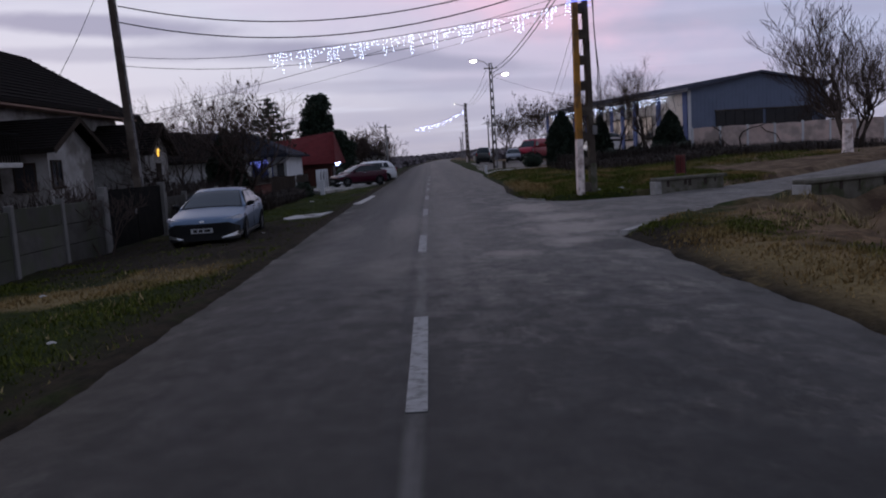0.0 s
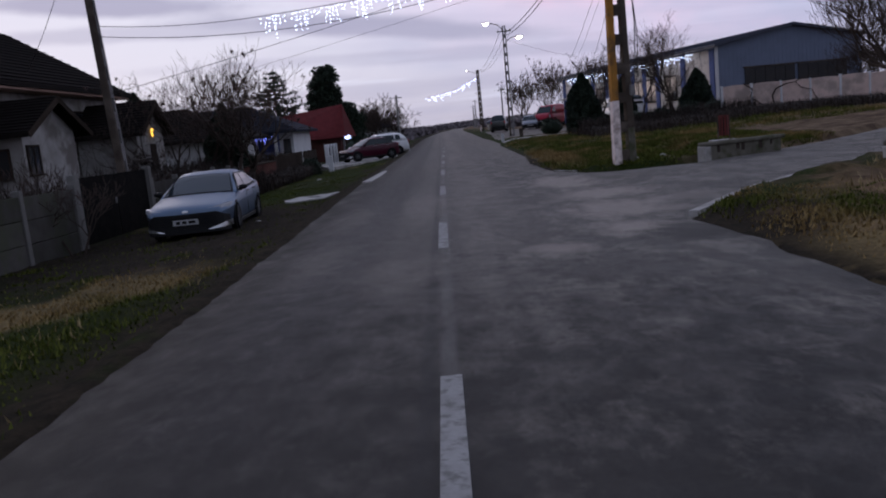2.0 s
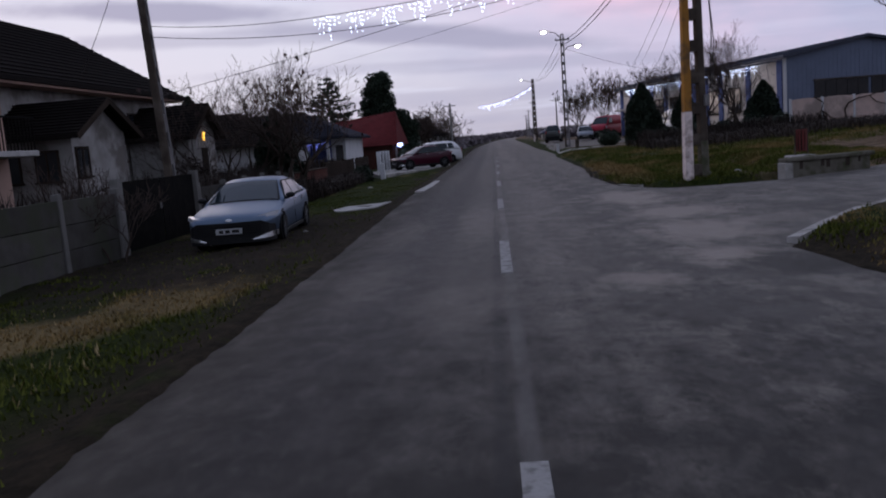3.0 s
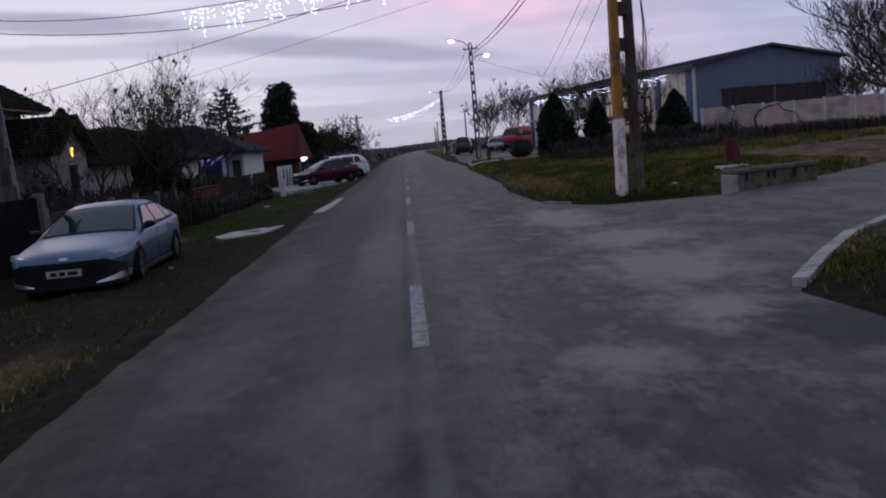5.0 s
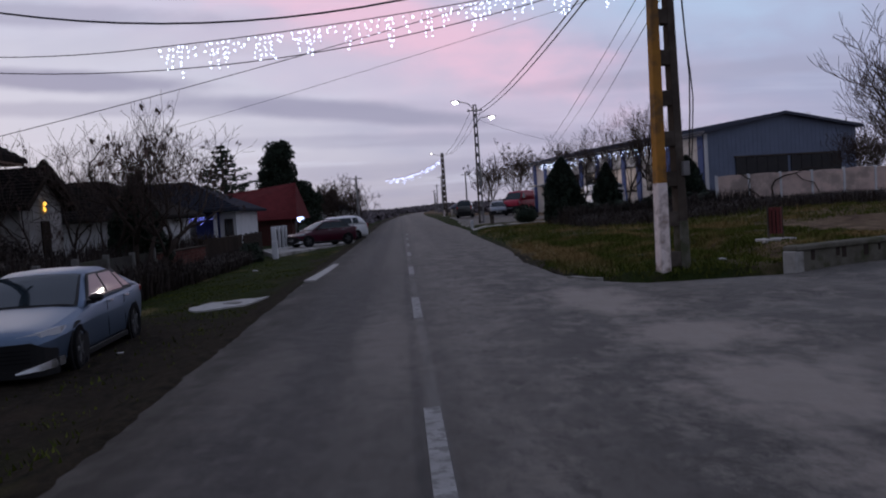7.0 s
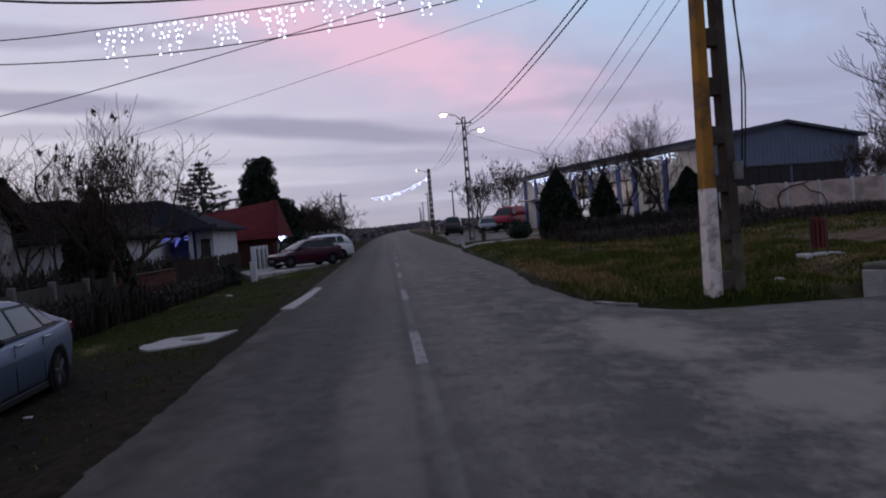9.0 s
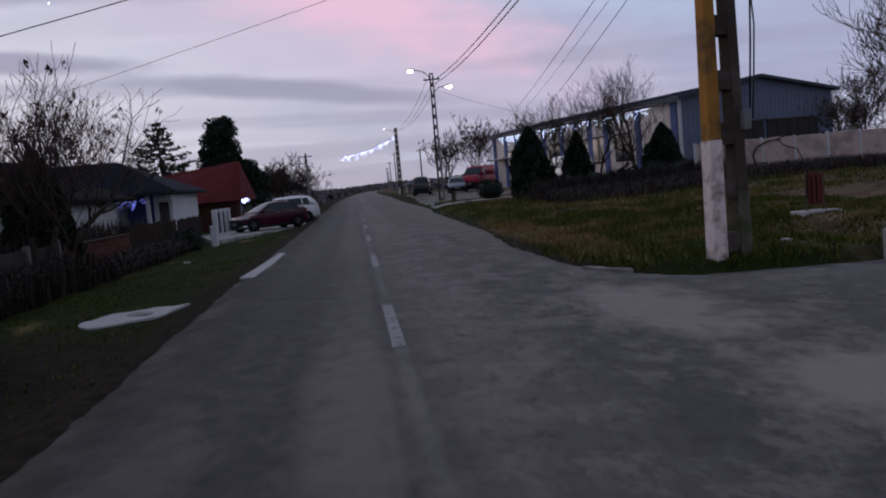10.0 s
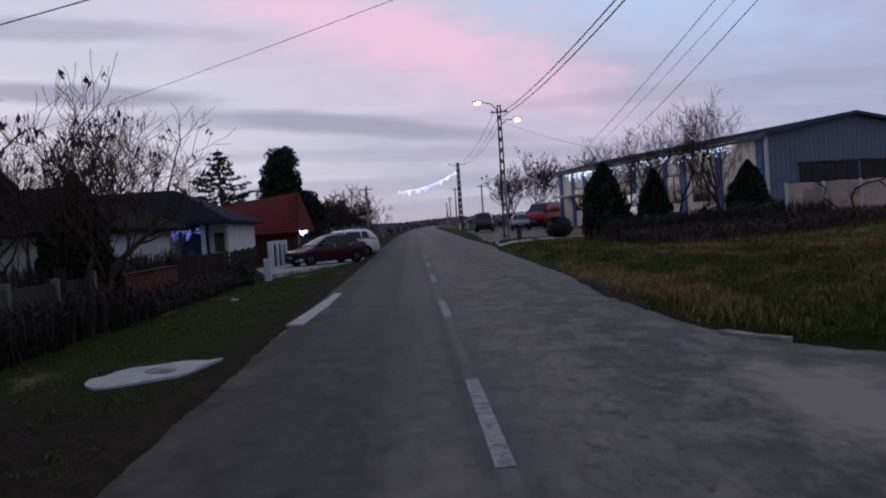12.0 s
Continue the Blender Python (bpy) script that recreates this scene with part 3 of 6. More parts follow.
    return base + bend(y) + 0.014 * np.sin(y * 1.7 + 2) + 0.018 * np.sin(y * 4.1) + 0.012 * np.sin(y * 8.3)


def side_near(x):
    return np.interp(x, [2.5, 3.47, 5.4, 9.33, 13, 25, 60], [11.9, 13.63, 16.06, 19.5, 22.3, 31, 55])


def side_far(x):
    return np.interp(x, [2.5, 3.1, 3.35, 3.7, 4.3, 6.7, 9.5, 13.3, 25, 60], [38, 29.5, 26.6, 25.2, 24.1, 23.3, 25.2, 27.7, 36, 60])


def side_height(x):
    return 0.10 * smooth((x - 3) / 5.5) + 0.38 * smooth((x - 9) / 12.0)


def ground_height(x, y):
    x, y = np.asarray(x, float), np.asarray(y, float)
    l, r = left_edge(y) - x, x - right_edge(y)
    z = rise(y) - 0.02
    z = z - 0.15 * smooth(l / 0.75) - 0.20 * smooth((l - 1.0) / 4.4)
    right = side_height(x) + 0.14 * smooth(r / 1.2)
    ditch_x = np.interp(y, [-40, 0, 11, 14.5, 17.5, 24, 34, 60], [6.6, 6.8, 7.2, 8.1, 10.0, 7.9, 8.3, 9])
    deep = 0.62 * smooth((18.5 - y) / 2.0) + 0.42 * smooth((y - 23.5) / 1.5) * smooth((40 - y) / 8)
    right = right - deep * np.exp(-((x - ditch_x) / 0.75) ** 2) + 0.45 * np.exp(-(((x - 9.3) / 1.5) ** 2 + ((y - 12.8) / 2.4) ** 2))
    clod = np.clip((x - 5.2) / 1.5, 0, 1) * np.clip((17.5 - y) / 2, 0, 1)
    right = right + clod * (0.12 * np.sin(x * 3.7 + 2.1 * np.sin(y * 1.6)) * np.sin(y * 3.1 + 1.4 * np.sin(x * 2.2)) + 0.03 * np.sin(x * 9.1 + y * 3.3) * np.sin(y * 8.3 - x * 4.1))
    inside = np.minimum(np.minimum(y - side_near(x), side_far(x) - y), x - 2.4)
    flat = smooth((inside + 0.2) / 0.2)
    right = right * (1 - flat) + (side_height(x) - 0.05) * flat
    z = z + np.where(r > 0, right, 0)
    rough = 0.03 * np.sin(x * 2.3 + 1.7 * np.sin(y * 0.9)) * np.sin(y * 1.9 + 2 * np.sin(x * 0.7)) + 0.018 * np.sin(x * 5.1 + y * 4.3) * np.sin(y * 6.3 - x * 2.2)
    z = z + rough * (smooth(l / 0.8) + smooth(r / 0.8) * (1 - flat))
    on_road = smooth((-np.maximum(l, r) + 0.05) / 0.2)
    ragged = 0.014 * np.sin(11.3 * x + 5.1 * y) * np.sin(8.7 * y + 1.3) * np.exp(-(np.minimum(np.abs(l), np.abs(r)) / 0.3) ** 2)
    return z - 0.05 * on_road + ragged * (1 - flat)


def gz(x, y):
    return float(ground_height(x, y))


def build_ground():
    near_y = np.arange(-2, 62.01, 0.22)
    near_x = np.concatenate([np.arange(-13, -3.3, 0.22), np.arange(-3.3, -2.2, 0.07), np.arange(-2.1, 2.5, 0.3), np.arange(2.6, 3.9, 0.07), np.arange(4.0, 16.01, 0.22)])
    xs = np.concatenate([-np.geomspace(2200, 14, 34), near_x, np.geomspace(16.5, 2200, 34)])
    ys = np.concatenate([[-300, -120, -60, -30, -15, -7, -4], near_y, np.geomspace(63, 3500, 60)])
    X, Y = np.meshgrid(xs, ys)
    Z = ground_height(X, Y)
    V = np.stack([X, Y, Z], -1).reshape(-1, 3)
    w, h = len(xs), len(ys)
    i = (np.arange(h - 1)[:, None] * w + np.arange(w - 1)[None]).reshape(-1)
    F = np.stack([i, i + 1, i + 1 + w, i + w], 1)
    ob = link("ground", mesh_of("ground", V.tolist(), F.tolist(), M_GROUND, True))
    return tagged(ob, "patchy green and straw-coloured winter verge with bare soil", "ground", kind="structure")


def build_road():
    ys = np.concatenate([np.arange(-20, 80, 0.35), np.geomspace(80, 900, 60)])
    V, F, n = [], [], 9
    for y in ys:
        a, b = float(left_edge(y)), float(right_edge(y))
        for k in range(n):
            s = k / (n - 1)
            edge = -0.035 if k == 0 or (k == n - 1 and not 11 < y < 31) else 0.0
            V.append((a + (b - a) * s, float(y), float(rise(y)) + 0.02 * (1 - (2 * s - 1) ** 2) - 0.02 + edge))
    for j in range(len(ys) - 1):
        for k in range(n - 1):
            p = j * n + k
            F.append((p, p + 1, p + n + 1, p + n))
    ob = link("road", mesh_of("road", V, F, M_ROAD, True))
    tagged(ob, "worn grey asphalt road with a broken white centre line", "road", kind="structure")
    bm = box(-0.068, 0.068, -1.45, 1.45, 0.0, 0.006, 0.002)
    first = None
    for k in range(8):
        y = 5.9 + 8.3 * k
        m = pose((0.05 if k == 0 else 0.01) + float(bend(y)), y, float(rise(y)) + 0.001)
        if first is None:
            first = part("lane_mark", bm, M_LINE, ob, "worn white paint dash", m=m)
        else:
            link("lane_mark", first.data, ob, "worn white paint dash", m)
    return ob


def build_side_road():
    xs = np.concatenate([np.arange(2.9, 14, 0.25), np.arange(14, 60, 1.5)])
    V, F, n = [], [], 13
    for x in xs:
        a, b = float(side_near(x)), float(side_far(x))
        for k in range(n):
            s = k / (n - 1)
            V.append((float(x), a + (b - a) * s, float(side_height(x)) - 0.012 - 0.03 * float(smooth((3.5 - x) / 0.5)) - (0.05 if k in (0, n - 1) else 0)))
    for j in range(len(xs) - 1):
        for k in range(n - 1):
            p = j * n + k
            F.append((p, p + n, p + n + 1, p + 1))
    ob = link("side_road", mesh_of("side_road", V, F, M_SIDE, True))
    return tagged(ob, "patched side road of grey asphalt joining at the bend", "road", kind="structure")


build_ground()
road = build_road()
side_road = build_side_road()


# ---------------------------------------------------------------- slabs, kerbs and parapets
def build_slabs():
    # round-cornered concrete cover in the grass
    cx, cy = -3.95, 26.72
    rng = random.Random(4)
    pts = []
    for k in range(26):
        w = 2 * math.pi * k / 26
        r = 1 + rng.uniform(-0.06, 0.06)
        u, v = 0.92 * r * math.cos(w), 0.50 * r * math.sin(w)
        pts.append((cx + u * 0.78 - v * 0.62, cy + u * 0.62 + v * 0.78))
    slab = thing("manhole_slab", "broken-edged pale concrete manhole slab lying in grass", "manhole slab", pose(0, 0, 0))
    bm = bmesh.new()
    hub = bm.verts.new((cx, cy, gz(cx, cy) + 0.05))
    top = [bm.verts.new((x, y, gz(x, y) + 0.035)) for x, y in pts]
    foot = [bm.verts.new((x, y, gz(x, y) - 0.10)) for x, y in pts]
    for k in range(26):
        j = (k + 1) % 26
        bm.faces.new((hub, top[k], top[j]))
        bm.faces.new((top[k], foot[k], foot[j], top[j]))
    bmesh.ops.recalc_face_normals(bm, faces=bm.faces)
    part("cover", bm, M_PALE, slab)
    part("lid", lathe([(0.22, -0.05), (0.22, 0.052), (0.20, 0.056)], 24), M_SLAB, slab, "round concrete lid", m=pose(cx + 0.1, cy, gz(cx, cy)))
    bar = thing("culvert_slab", "long narrow whitish concrete slab at the asphalt edge", "concrete slab", pose(0, 0, 0))
    part("slab", poly_prism([(-2.72, 30.0), (-2.42, 29.9), (-2.31, 33.2), (-2.30, 36.2), (-2.48, 36.3), (-2.58, 33.1)], -0.25, -0.012), M_PALE, bar)
    part("broken_end", poly_prism([(-2.90, 28.9), (-2.58, 28.8), (-2.50, 29.7), (-2.78, 29.8)], -0.25, -0.05), M_SLAB, bar)
    bm = poly_prism([(-6.6, 49.8), (-2.75, 59.8), (-2.9, 66.5), (-4.5, 66.5), (-8.6, 57.5)], -0.5, -0.12)
    d = part("driveway", bm, M_SLAB, None)
    tagged(d, "pale concrete driveway slab crossing the verge", "driveway", kind="structure")
    k = link("kerb", mesh_of("kerb", *kerb_strip([(3.6, 13.85), (4.4, 14.95), (5.4, 16.18), (6.6, 17.22), (8.0, 18.45), (9.2, 19.5)], 0.15, 0.035), M_SLAB))
    tagged(k, "low worn concrete edging along the side road", "kerb", kind="structure")
    k = link("kerb", mesh_of("kerb", *kerb_strip([(3.33, 25.9), (3.50, 25.4), (3.74, 25.0)], 0.16, 0.012), M_SLAB))
    tagged(k, "short broken concrete edging flush with the grass", "kerb", kind="structure")
    e = draped("entrance_slab", [(4.3, 62.6), (15.5, 66.0), (14.8, 68.6), (4.4, 65.2)], 24, 5, M_SLAB)
    tagged(e, "concrete entrance strip leading to the parking yard", "driveway", kind="structure")
    e = draped("parking_yard", [(4.5, 70), (12.5, 70), (13.5, 98), (5.2, 106)], 14, 30, M_SIDE)
    tagged(e, "grey asphalt parking yard beside the road", "pavement", kind="structure")


def draped(name, q, nx, ny, mat, lift=0.03):
    """Thin paving over a plan quad that follows the ground."""
    V, F = [], []
    q = [Vector(c) for c in q]
    for j in range(ny + 1):
        for i in range(nx + 1):
            c = q[0].lerp(q[1], i / nx).lerp(q[3].lerp(q[2], i / nx), j / ny)
            rim = i in (0, nx) or j in (0, ny)
            V.append((c.x, c.y, gz(c.x, c.y) + (-0.05 if rim else lift)))
    for j in range(ny):
        for i in range(nx):
            k = j * (nx + 1) + i
            F.append((k, k + 1, k + nx + 2, k + nx + 1))
    return link(name, mesh_of(name, V, F, mat, True))


def kerb_strip(points, width, high):
    V, F = [], []
    for i, p in enumerate(points):
        a, b = points[max(i - 1, 0)], points[min(i + 1, len(points) - 1)]
        d = Vector((b[0] - a[0], b[1] - a[1], 0)).normalized()
        s = Vector((-d.y, d.x, 0)) * width / 2
        z = float(side_height(p[0]))
        c = Vector((p[0], p[1], z))
        V += [c - s + Vector((0, 0, -0.1)), c - s + Vector((0, 0, high)), c + s + Vector((0, 0, high * 0.85)), c + s + Vector((0, 0, -0.1))]
    for i in range(len(points) - 1):
        for k in range(3):
            a = 4 * i + k
            F.append((a, a + 1, a + 5, a + 4))
    n = 4 * (len(points) - 1)
    F += [(3, 2, 1, 0), (n, n + 1, n + 2, n + 3)]
    return V, F


def parapet(label, a, b, high, thick):
    """Low bridge wall from a to b with a chamfered coping and end pier."""
    a, b = Vector(a), Vector(b)
    d = b - a
    ang = math.degrees(math.atan2(d.y, d.x))
    t = thing("bridge_parapet", label, "parapet", pose(a.x, a.y, a.z, 0, 0, ang), "culvert parapets")
    n = d.length
    part("wall", box(0.18, n - 0.1, -thick / 2 + 0.03, thick / 2 - 0.03, -0.7, high - 0.09, 0.02), M_PARAPET, t)
    part("coping", box(0.0, n, -thick / 2 - 0.03, thick / 2 + 0.03, high - 0.10, high, 0.025), M_PARAPET, t)
    part("end_pier", box(-0.02, 0.20, -thick / 2 - 0.02, thick / 2 + 0.02, -0.3, high - 0.095, 0.02), M_SLAB, t, "paler end pier")
    rng = random.Random(int(n * 100))
    for k in range(5):
        x = 0.4 + (n - 0.7) * (k + rng.uniform(0, 0.7)) / 5
        w, h = rng.uniform(0.05, 0.12), rng.uniform(0.12, 0.26)
        part("moss_streak", box(x, x + w, -thick / 2 + 0.022, -thick / 2 + 0.034, high - 0.1 - h, high - 0.1), M_BARK, t, "dark damp streak")
    return t


build_slabs()
parapet("low mossy concrete culvert wall at the grass corner", (6.72, 23.2, 0.12), (9.15, 24.1, 0.12), 0.40, 0.26)
parapet("low stained concrete culvert wall over the ditch", (8.15, 17.0, 0.12), (11.8, 18.9, 0.12), 0.42, 0.30)


# ---------------------------------------------------------------- poles, lamps and cables
def ladder_pole(m, label, high, w0, w1, deep, mats, pitch=0.76, open_share=0.64, group="", painted=0.0):
    """Reinforced concrete pole: two tapering chords joined by rungs."""
    t = thing("utility_pole", label, "utility pole", m, group)

    def width(z):
        return w0 + (w1 - w0) * z / high

    def chord(side, z0, z1, grow=0.0):
        bm = bmesh.new()
        rows = []
        n = max(2, int((z1 - z0) / 0.8))
        for i in range(n + 1):
            z = z0 + (z1 - z0) * i / n
            o, c, d = width(z) / 2, width(z) * 0.31, deep * (1 - 0.3 * z / high) / 2 + grow
            xs = (side * (o + grow), side * (o - c - grow))
            ch = 0.025
            ring = [(xs[0], -d + ch), (xs[0] - side * ch, -d), (xs[1], -d), (xs[1], d), (xs[0] - side * ch, d), (xs[0], d - ch)]
            rows.append([bm.verts.new((x, y, z)) for x, y in ring])
        for a, b in zip(rows, rows[1:]):
            for k in range(6):
                bm.faces.new((a[k], a[(k + 1) % 6], b[(k + 1) % 6], b[k]))
        bm.faces.new(rows[0])
        bm.faces.new(rows[-1])
        bmesh.ops.recalc_face_normals(bm, faces=bm.faces)
        return bm

    part("chord", chord(-1, -0.4, high), mats[0], t, "chord facing the road")
    part("chord", chord(1, -0.4, high), mats[1], t)
    if painted:
        part("painted_foot", chord(-1, -0.35, painted, 0.005), M_WASH, t, "flaking whitewashed foot")
        part("painted_foot_back", chord(1, -0.35, painted * 0.55, 0.004), M_PARAPET, t, "mossy foot")
    z = 0.05
    while z < high - 0.2:
        w, d = width(z), deep * (1 - 0.3 * z / high) / 2 - 0.012
        o = w / 2 - w * 0.31 + 0.01
        part("rung", box(-o, o, -d, d, z, z + pitch * (1 - open_share), 0.0), mats[1], t)
        z += pitch
    part("pole_cap", box(-w1 / 2 - 0.01, w1 / 2 + 0.01, -deep * 0.35 - 0.01, deep * 0.35 + 0.01, high, high + 0.06, 0.01), mats[1], t)
    return t


def insulator_arm(t, z, half, mat=None):
    part("cross_arm", box(-half, half, -0.05, 0.05, z, z + 0.09, 0.01), mat or M_GREYPOLE, t, "steel cross arm")
    for k in range(4):
        x = -half + 0.1 + k * (2 * half - 0.2) / 3
        part("insulator", lathe([(0.03, 0), (0.055, 0.03), (0.03, 0.06), (0.055, 0.09), (0.025, 0.14)], 10), M_PALE, t, "glazed insulator", m=pose(x, 0, z + 0.09))


def street_lamp_head(t, tip, root, size=1.0):
    tip, root = Vector(tip), Vector(root)
    arm = tube("lamp_arm", [root, root.lerp(tip, 0.35) + Vector((0, 0, 0.22 * size)), root.lerp(tip, 0.75) + Vector((0, 0, 0.12 * size)), tip], 0.035, M_GREYPOLE, t)
    d = (tip - root)
    ang = math.degrees(math.atan2(d.y, d.x))
    head = part("lamp_head", box(-0.12, 0.52 * size, -0.13, 0.13, 0.01, 0.11, 0.03), M_GREYPOLE, t, "grey lamp housing", m=pose(*tip, 0, 0, ang))
    bm = bmesh.new()
    bmesh.ops.create_uvsphere(bm, u_segments=14, v_segments=8, radius=0.2 * size)
    bmesh.ops.scale(bm, verts=bm.verts, vec=(1.15, 0.75, 0.62))
    part("lamp_glass", bm, M_STREET, head, "glowing warm lamp glass", True, pose(0.2 * size, 0, -0.02))


near_pole = ladder_pole(pose(5.0, 24.33, 0.16, 0, 0, 6), "tall concrete ladder pole, ochre painted with whitewashed foot", 9.6, 0.59, 0.36, 0.28, (M_OCHRE, M_POLE), painted=1.64, group="roadside poles")
insulator_arm(near_pole, 8.7, 0.8)
insulator_arm(near_pole, 7.2, 0.55)
# strap, small meter box and a loose service cable on the near pole
part("junction_box", box(0.20, 0.33, -0.22, -0.12, 1.75, 2.02, 0.01), M_GREYPOLE, near_pole, "small grey junction box")
tube("service_cable", [(0.33, -0.14, 8.5), (0.37, -0.16, 6.6), (0.36, -0.17, 5.0), (0.40, -0.17, 4.2), (0.43, -0.18, 3.6), (0.41, -0.17, 3.0), (0.36, -0.15, 2.05)], 0.014, M_CABLE, near_pole)
tube("service_cable", [(0.33, 0.0, 7.0), (0.38, -0.05, 5.6), (0.42, -0.1, 4.4), (0.48, -0.12, 3.7), (0.50, -0.14, 3.2), (0.46, -0.13, 2.5), (0.40, -0.14, 1.9)], 0.012, M_CABLE, near_pole)

left_pole = ladder_pole(pose(-9.10, 25.9, -0.35) @ pose(0, 0, 0, 0, -2.4, 0) @ pose(0, 0, 0, 0, 0, 84), "weathered grey concrete pole behind the yard gate", 9.6, 0.34, 0.22, 0.24, (M_POLE, M_GREYPOLE), pitch=0.9, open_share=0.45, group="roadside poles")
insulator_arm(left_pole, 8.9, 0.6)

lamp_pole = ladder_pole(pose(6.2, 72.25, 0.15, 0, 0, -8), "slender concrete ladder pole with two lit street lamps", 9.35, 0.46, 0.28, 0.26, (M_POLE, M_GREYPOLE), group="roadside poles")
insulator_arm(lamp_pole, 8.9, 0.6)
street_lamp_head(lamp_pole, (-1.3, 0.1, 9.72), (-0.1, 0, 9.1))
street_lamp_head(lamp_pole, (1.05, 0.5, 8.42), (0.1, 0, 8.0))

far_pole = ladder_pole(pose(6.1, 120, 0.3, 0, 0, 0), "dark concrete pole with a small lit street lamp", 8.9, 0.58, 0.40, 0.36, (M_POLE, M_POLE), open_share=0.22, group="roadside poles", painted=1.2)
street_lamp_head(far_pole, (-1.5, 0, 8.95), (-0.1, 0, 8.5), 0.2)


def plain_pole(x, y, high, r=0.16, label="plain far concrete pole beside the road"):
    t = thing("utility_pole", label, "utility pole", pose(x, y, gz(x, y)), "far poles")
    part("shaft", lathe([(r, -0.3), (r * 0.95, 0.5), (r * 0.62, high)], 8), M_GREYPOLE, t)
    part("cross_arm", box(-0.7, 0.7, -0.05, 0.05, high - 0.4, high - 0.3, 0.01), M_GREYPOLE, t)
    return t


for x, y, h in ((8.3, 168, 7.6), (9.6, 216, 7.4), (10.9, 264, 7.2), (13.2, 312, 7.2), (15.8, 360, 7.2), (10.8, 140, 6.6), (-5.1, 105, 6.1)):
    plain_pole(x, y, h)


def cable(points_a, points_b, drop, r=0.012, label="black overhead cable spanning between poles"):
    t = thing("overhead_cable", label, "cable", pose(0, 0, 0), "overhead cables")
    tube("wire", sag(points_a, points_b, drop), r, M_CABLE, t, 5)
    return t


# across the road between the near poles
cable((-9.2, 25.8, 6.85), (4.9, 24.3, 6.95), 0.98, 0.020)
cable((-9.2, 25.8, 6.35), (4.9, 24.3, 6.6), 1.02, 0.020)
cable((-9.2, 25.8, 5.0), (4.9, 24.3, 5.9), 0.75, 0.010)
# twin mains from the near pole to the lamp pole and on
cable((4.95, 24.3, 7.05), (6.2, 72.2, 8.95), 0.55, 0.022)
cable((4.95, 24.3, 6.85), (6.2, 72.2, 8.7), 0.6, 0.022)
for dx in (-0.4, 0.1, 0.5):
    cable((6.2 + dx, 72.2, 9.0), (6.1 + dx, 120, 9.0), 0.9, 0.014)
# service lines to the far end of the hall
cable((5.1, 24.3, 6.1), (13.6, 91.5, 5.75), 0.5, 0.009)
cable((5.15, 24.3, 5.75), (14.2, 91.0, 5.75), 0.5, 0.006)
cable((5.2, 24.3, 5.55), (15.5, 86.0, 5.75), 0.5, 0.009)
cable((5.2, 24.2, 7.6), (5.2 + 14, -20, 8.4), 0.8, 0.014)
cable((5.4, 24.2, 7.3), (48, 19, 9.0), 1.2, 0.016)
cable((5.4, 24.2, 7.25), (48, 20.5, 8.8), 1.4, 0.016)
# from the near pole to the houses and along the left
cable((4.9, 24.3, 6.15), (-9.2, 25.9, 3.4), 0.12, 0.008)
cable((4.8, 24.4, 5.6), (-11.7, 36.6, 3.95), 0.1, 0.005)
cable((6.3, 72.2, 8.4), (18.0, 76.0, 5.6), 0.4, 0.010)
cable((-9.2, 25.9, 8.6), (-15.0, 33.0, 5.0), 0.3, 0.010)
cable((-9.2, 25.9, 9.0), (-10.5, -25, 9.0), 1.0, 0.012)


def string_lights(a, b, drop, label, seed, bulb=0.0125, step=0.42, fall=0.5, mat=None, sharp=0.085, gap=0.075):
    """Icicle light chain: a cable with hanging drops of uneven length, each carrying bulbs."""
    t = thing("string_lights", label, "string lights", pose(0, 0, 0), "street icicle lights")
    line = sag(a, b, drop, 60)
    tube("carrier_cable", line, 0.009, M_CABLE, t, 5)
    rng = random.Random(seed)
    V, F, WV, WF = [], [], [], []
    total = (Vector(b) - Vector(a)).length
    n = int(total / gap)
    for i in range(n):
        s = (i + rng.uniform(-0.3, 0.3)) / n
        s = min(max(s, 0), 1)
        k = min(int(s * 60), 59)
        p = line[k].lerp(line[k + 1], s * 60 - k)
        wave = (s * total / (1.4 * fall)) % 1.0
        length = fall * (0.30 + 0.80 * max(0, 1 - abs(wave - 0.45) * 2.2)) * rng.uniform(0.55, 1.15)
        if rng.random() < 0.12:
            continue
        side = Vector((rng.uniform(-0.10, 0.10), rng.uniform(-0.06, 0.06), 0))
        tube_into(WV, WF, [p, p + side * 0.6 - Vector((0, 0, length * 0.5)), p + side - Vector((0, 0, length))], [0.003] * 3, 3)
        m = max(1, int(length / sharp))
        for j in range(m):
            c = p + side * (j + 1) / m - Vector((rng.uniform(-0.02, 0.02), 0, length * (j + rng.uniform(0.4, 1)) / m))
            r = bulb * rng.uniform(0.7, 1.35)
            q = len(V)
            V += [c + Vector(d) * r for d in ((1, 0, 0), (-1, 0, 0), (0, 1, 0), (0, -1, 0), (0, 0, 1.4), (0, 0, -1.4))]
            F += [(q + u, q + v, q + w) for u, v, w in ((0, 2, 4), (2, 1, 4), (1, 3, 4), (3, 0, 4), (2, 0, 5), (1, 2, 5), (3, 1, 5), (0, 3, 5))]
    tagged(link("drop_wires", mesh_of("drop_wires", WV, WF, M_PALE), t, "thin clear drop wires"), kind="stuff")
    tagged(link("bulbs", mesh_of("bulbs", V, F, mat or M_LED), t, "cold white glowing bulbs"), kind="stuff")
    return t


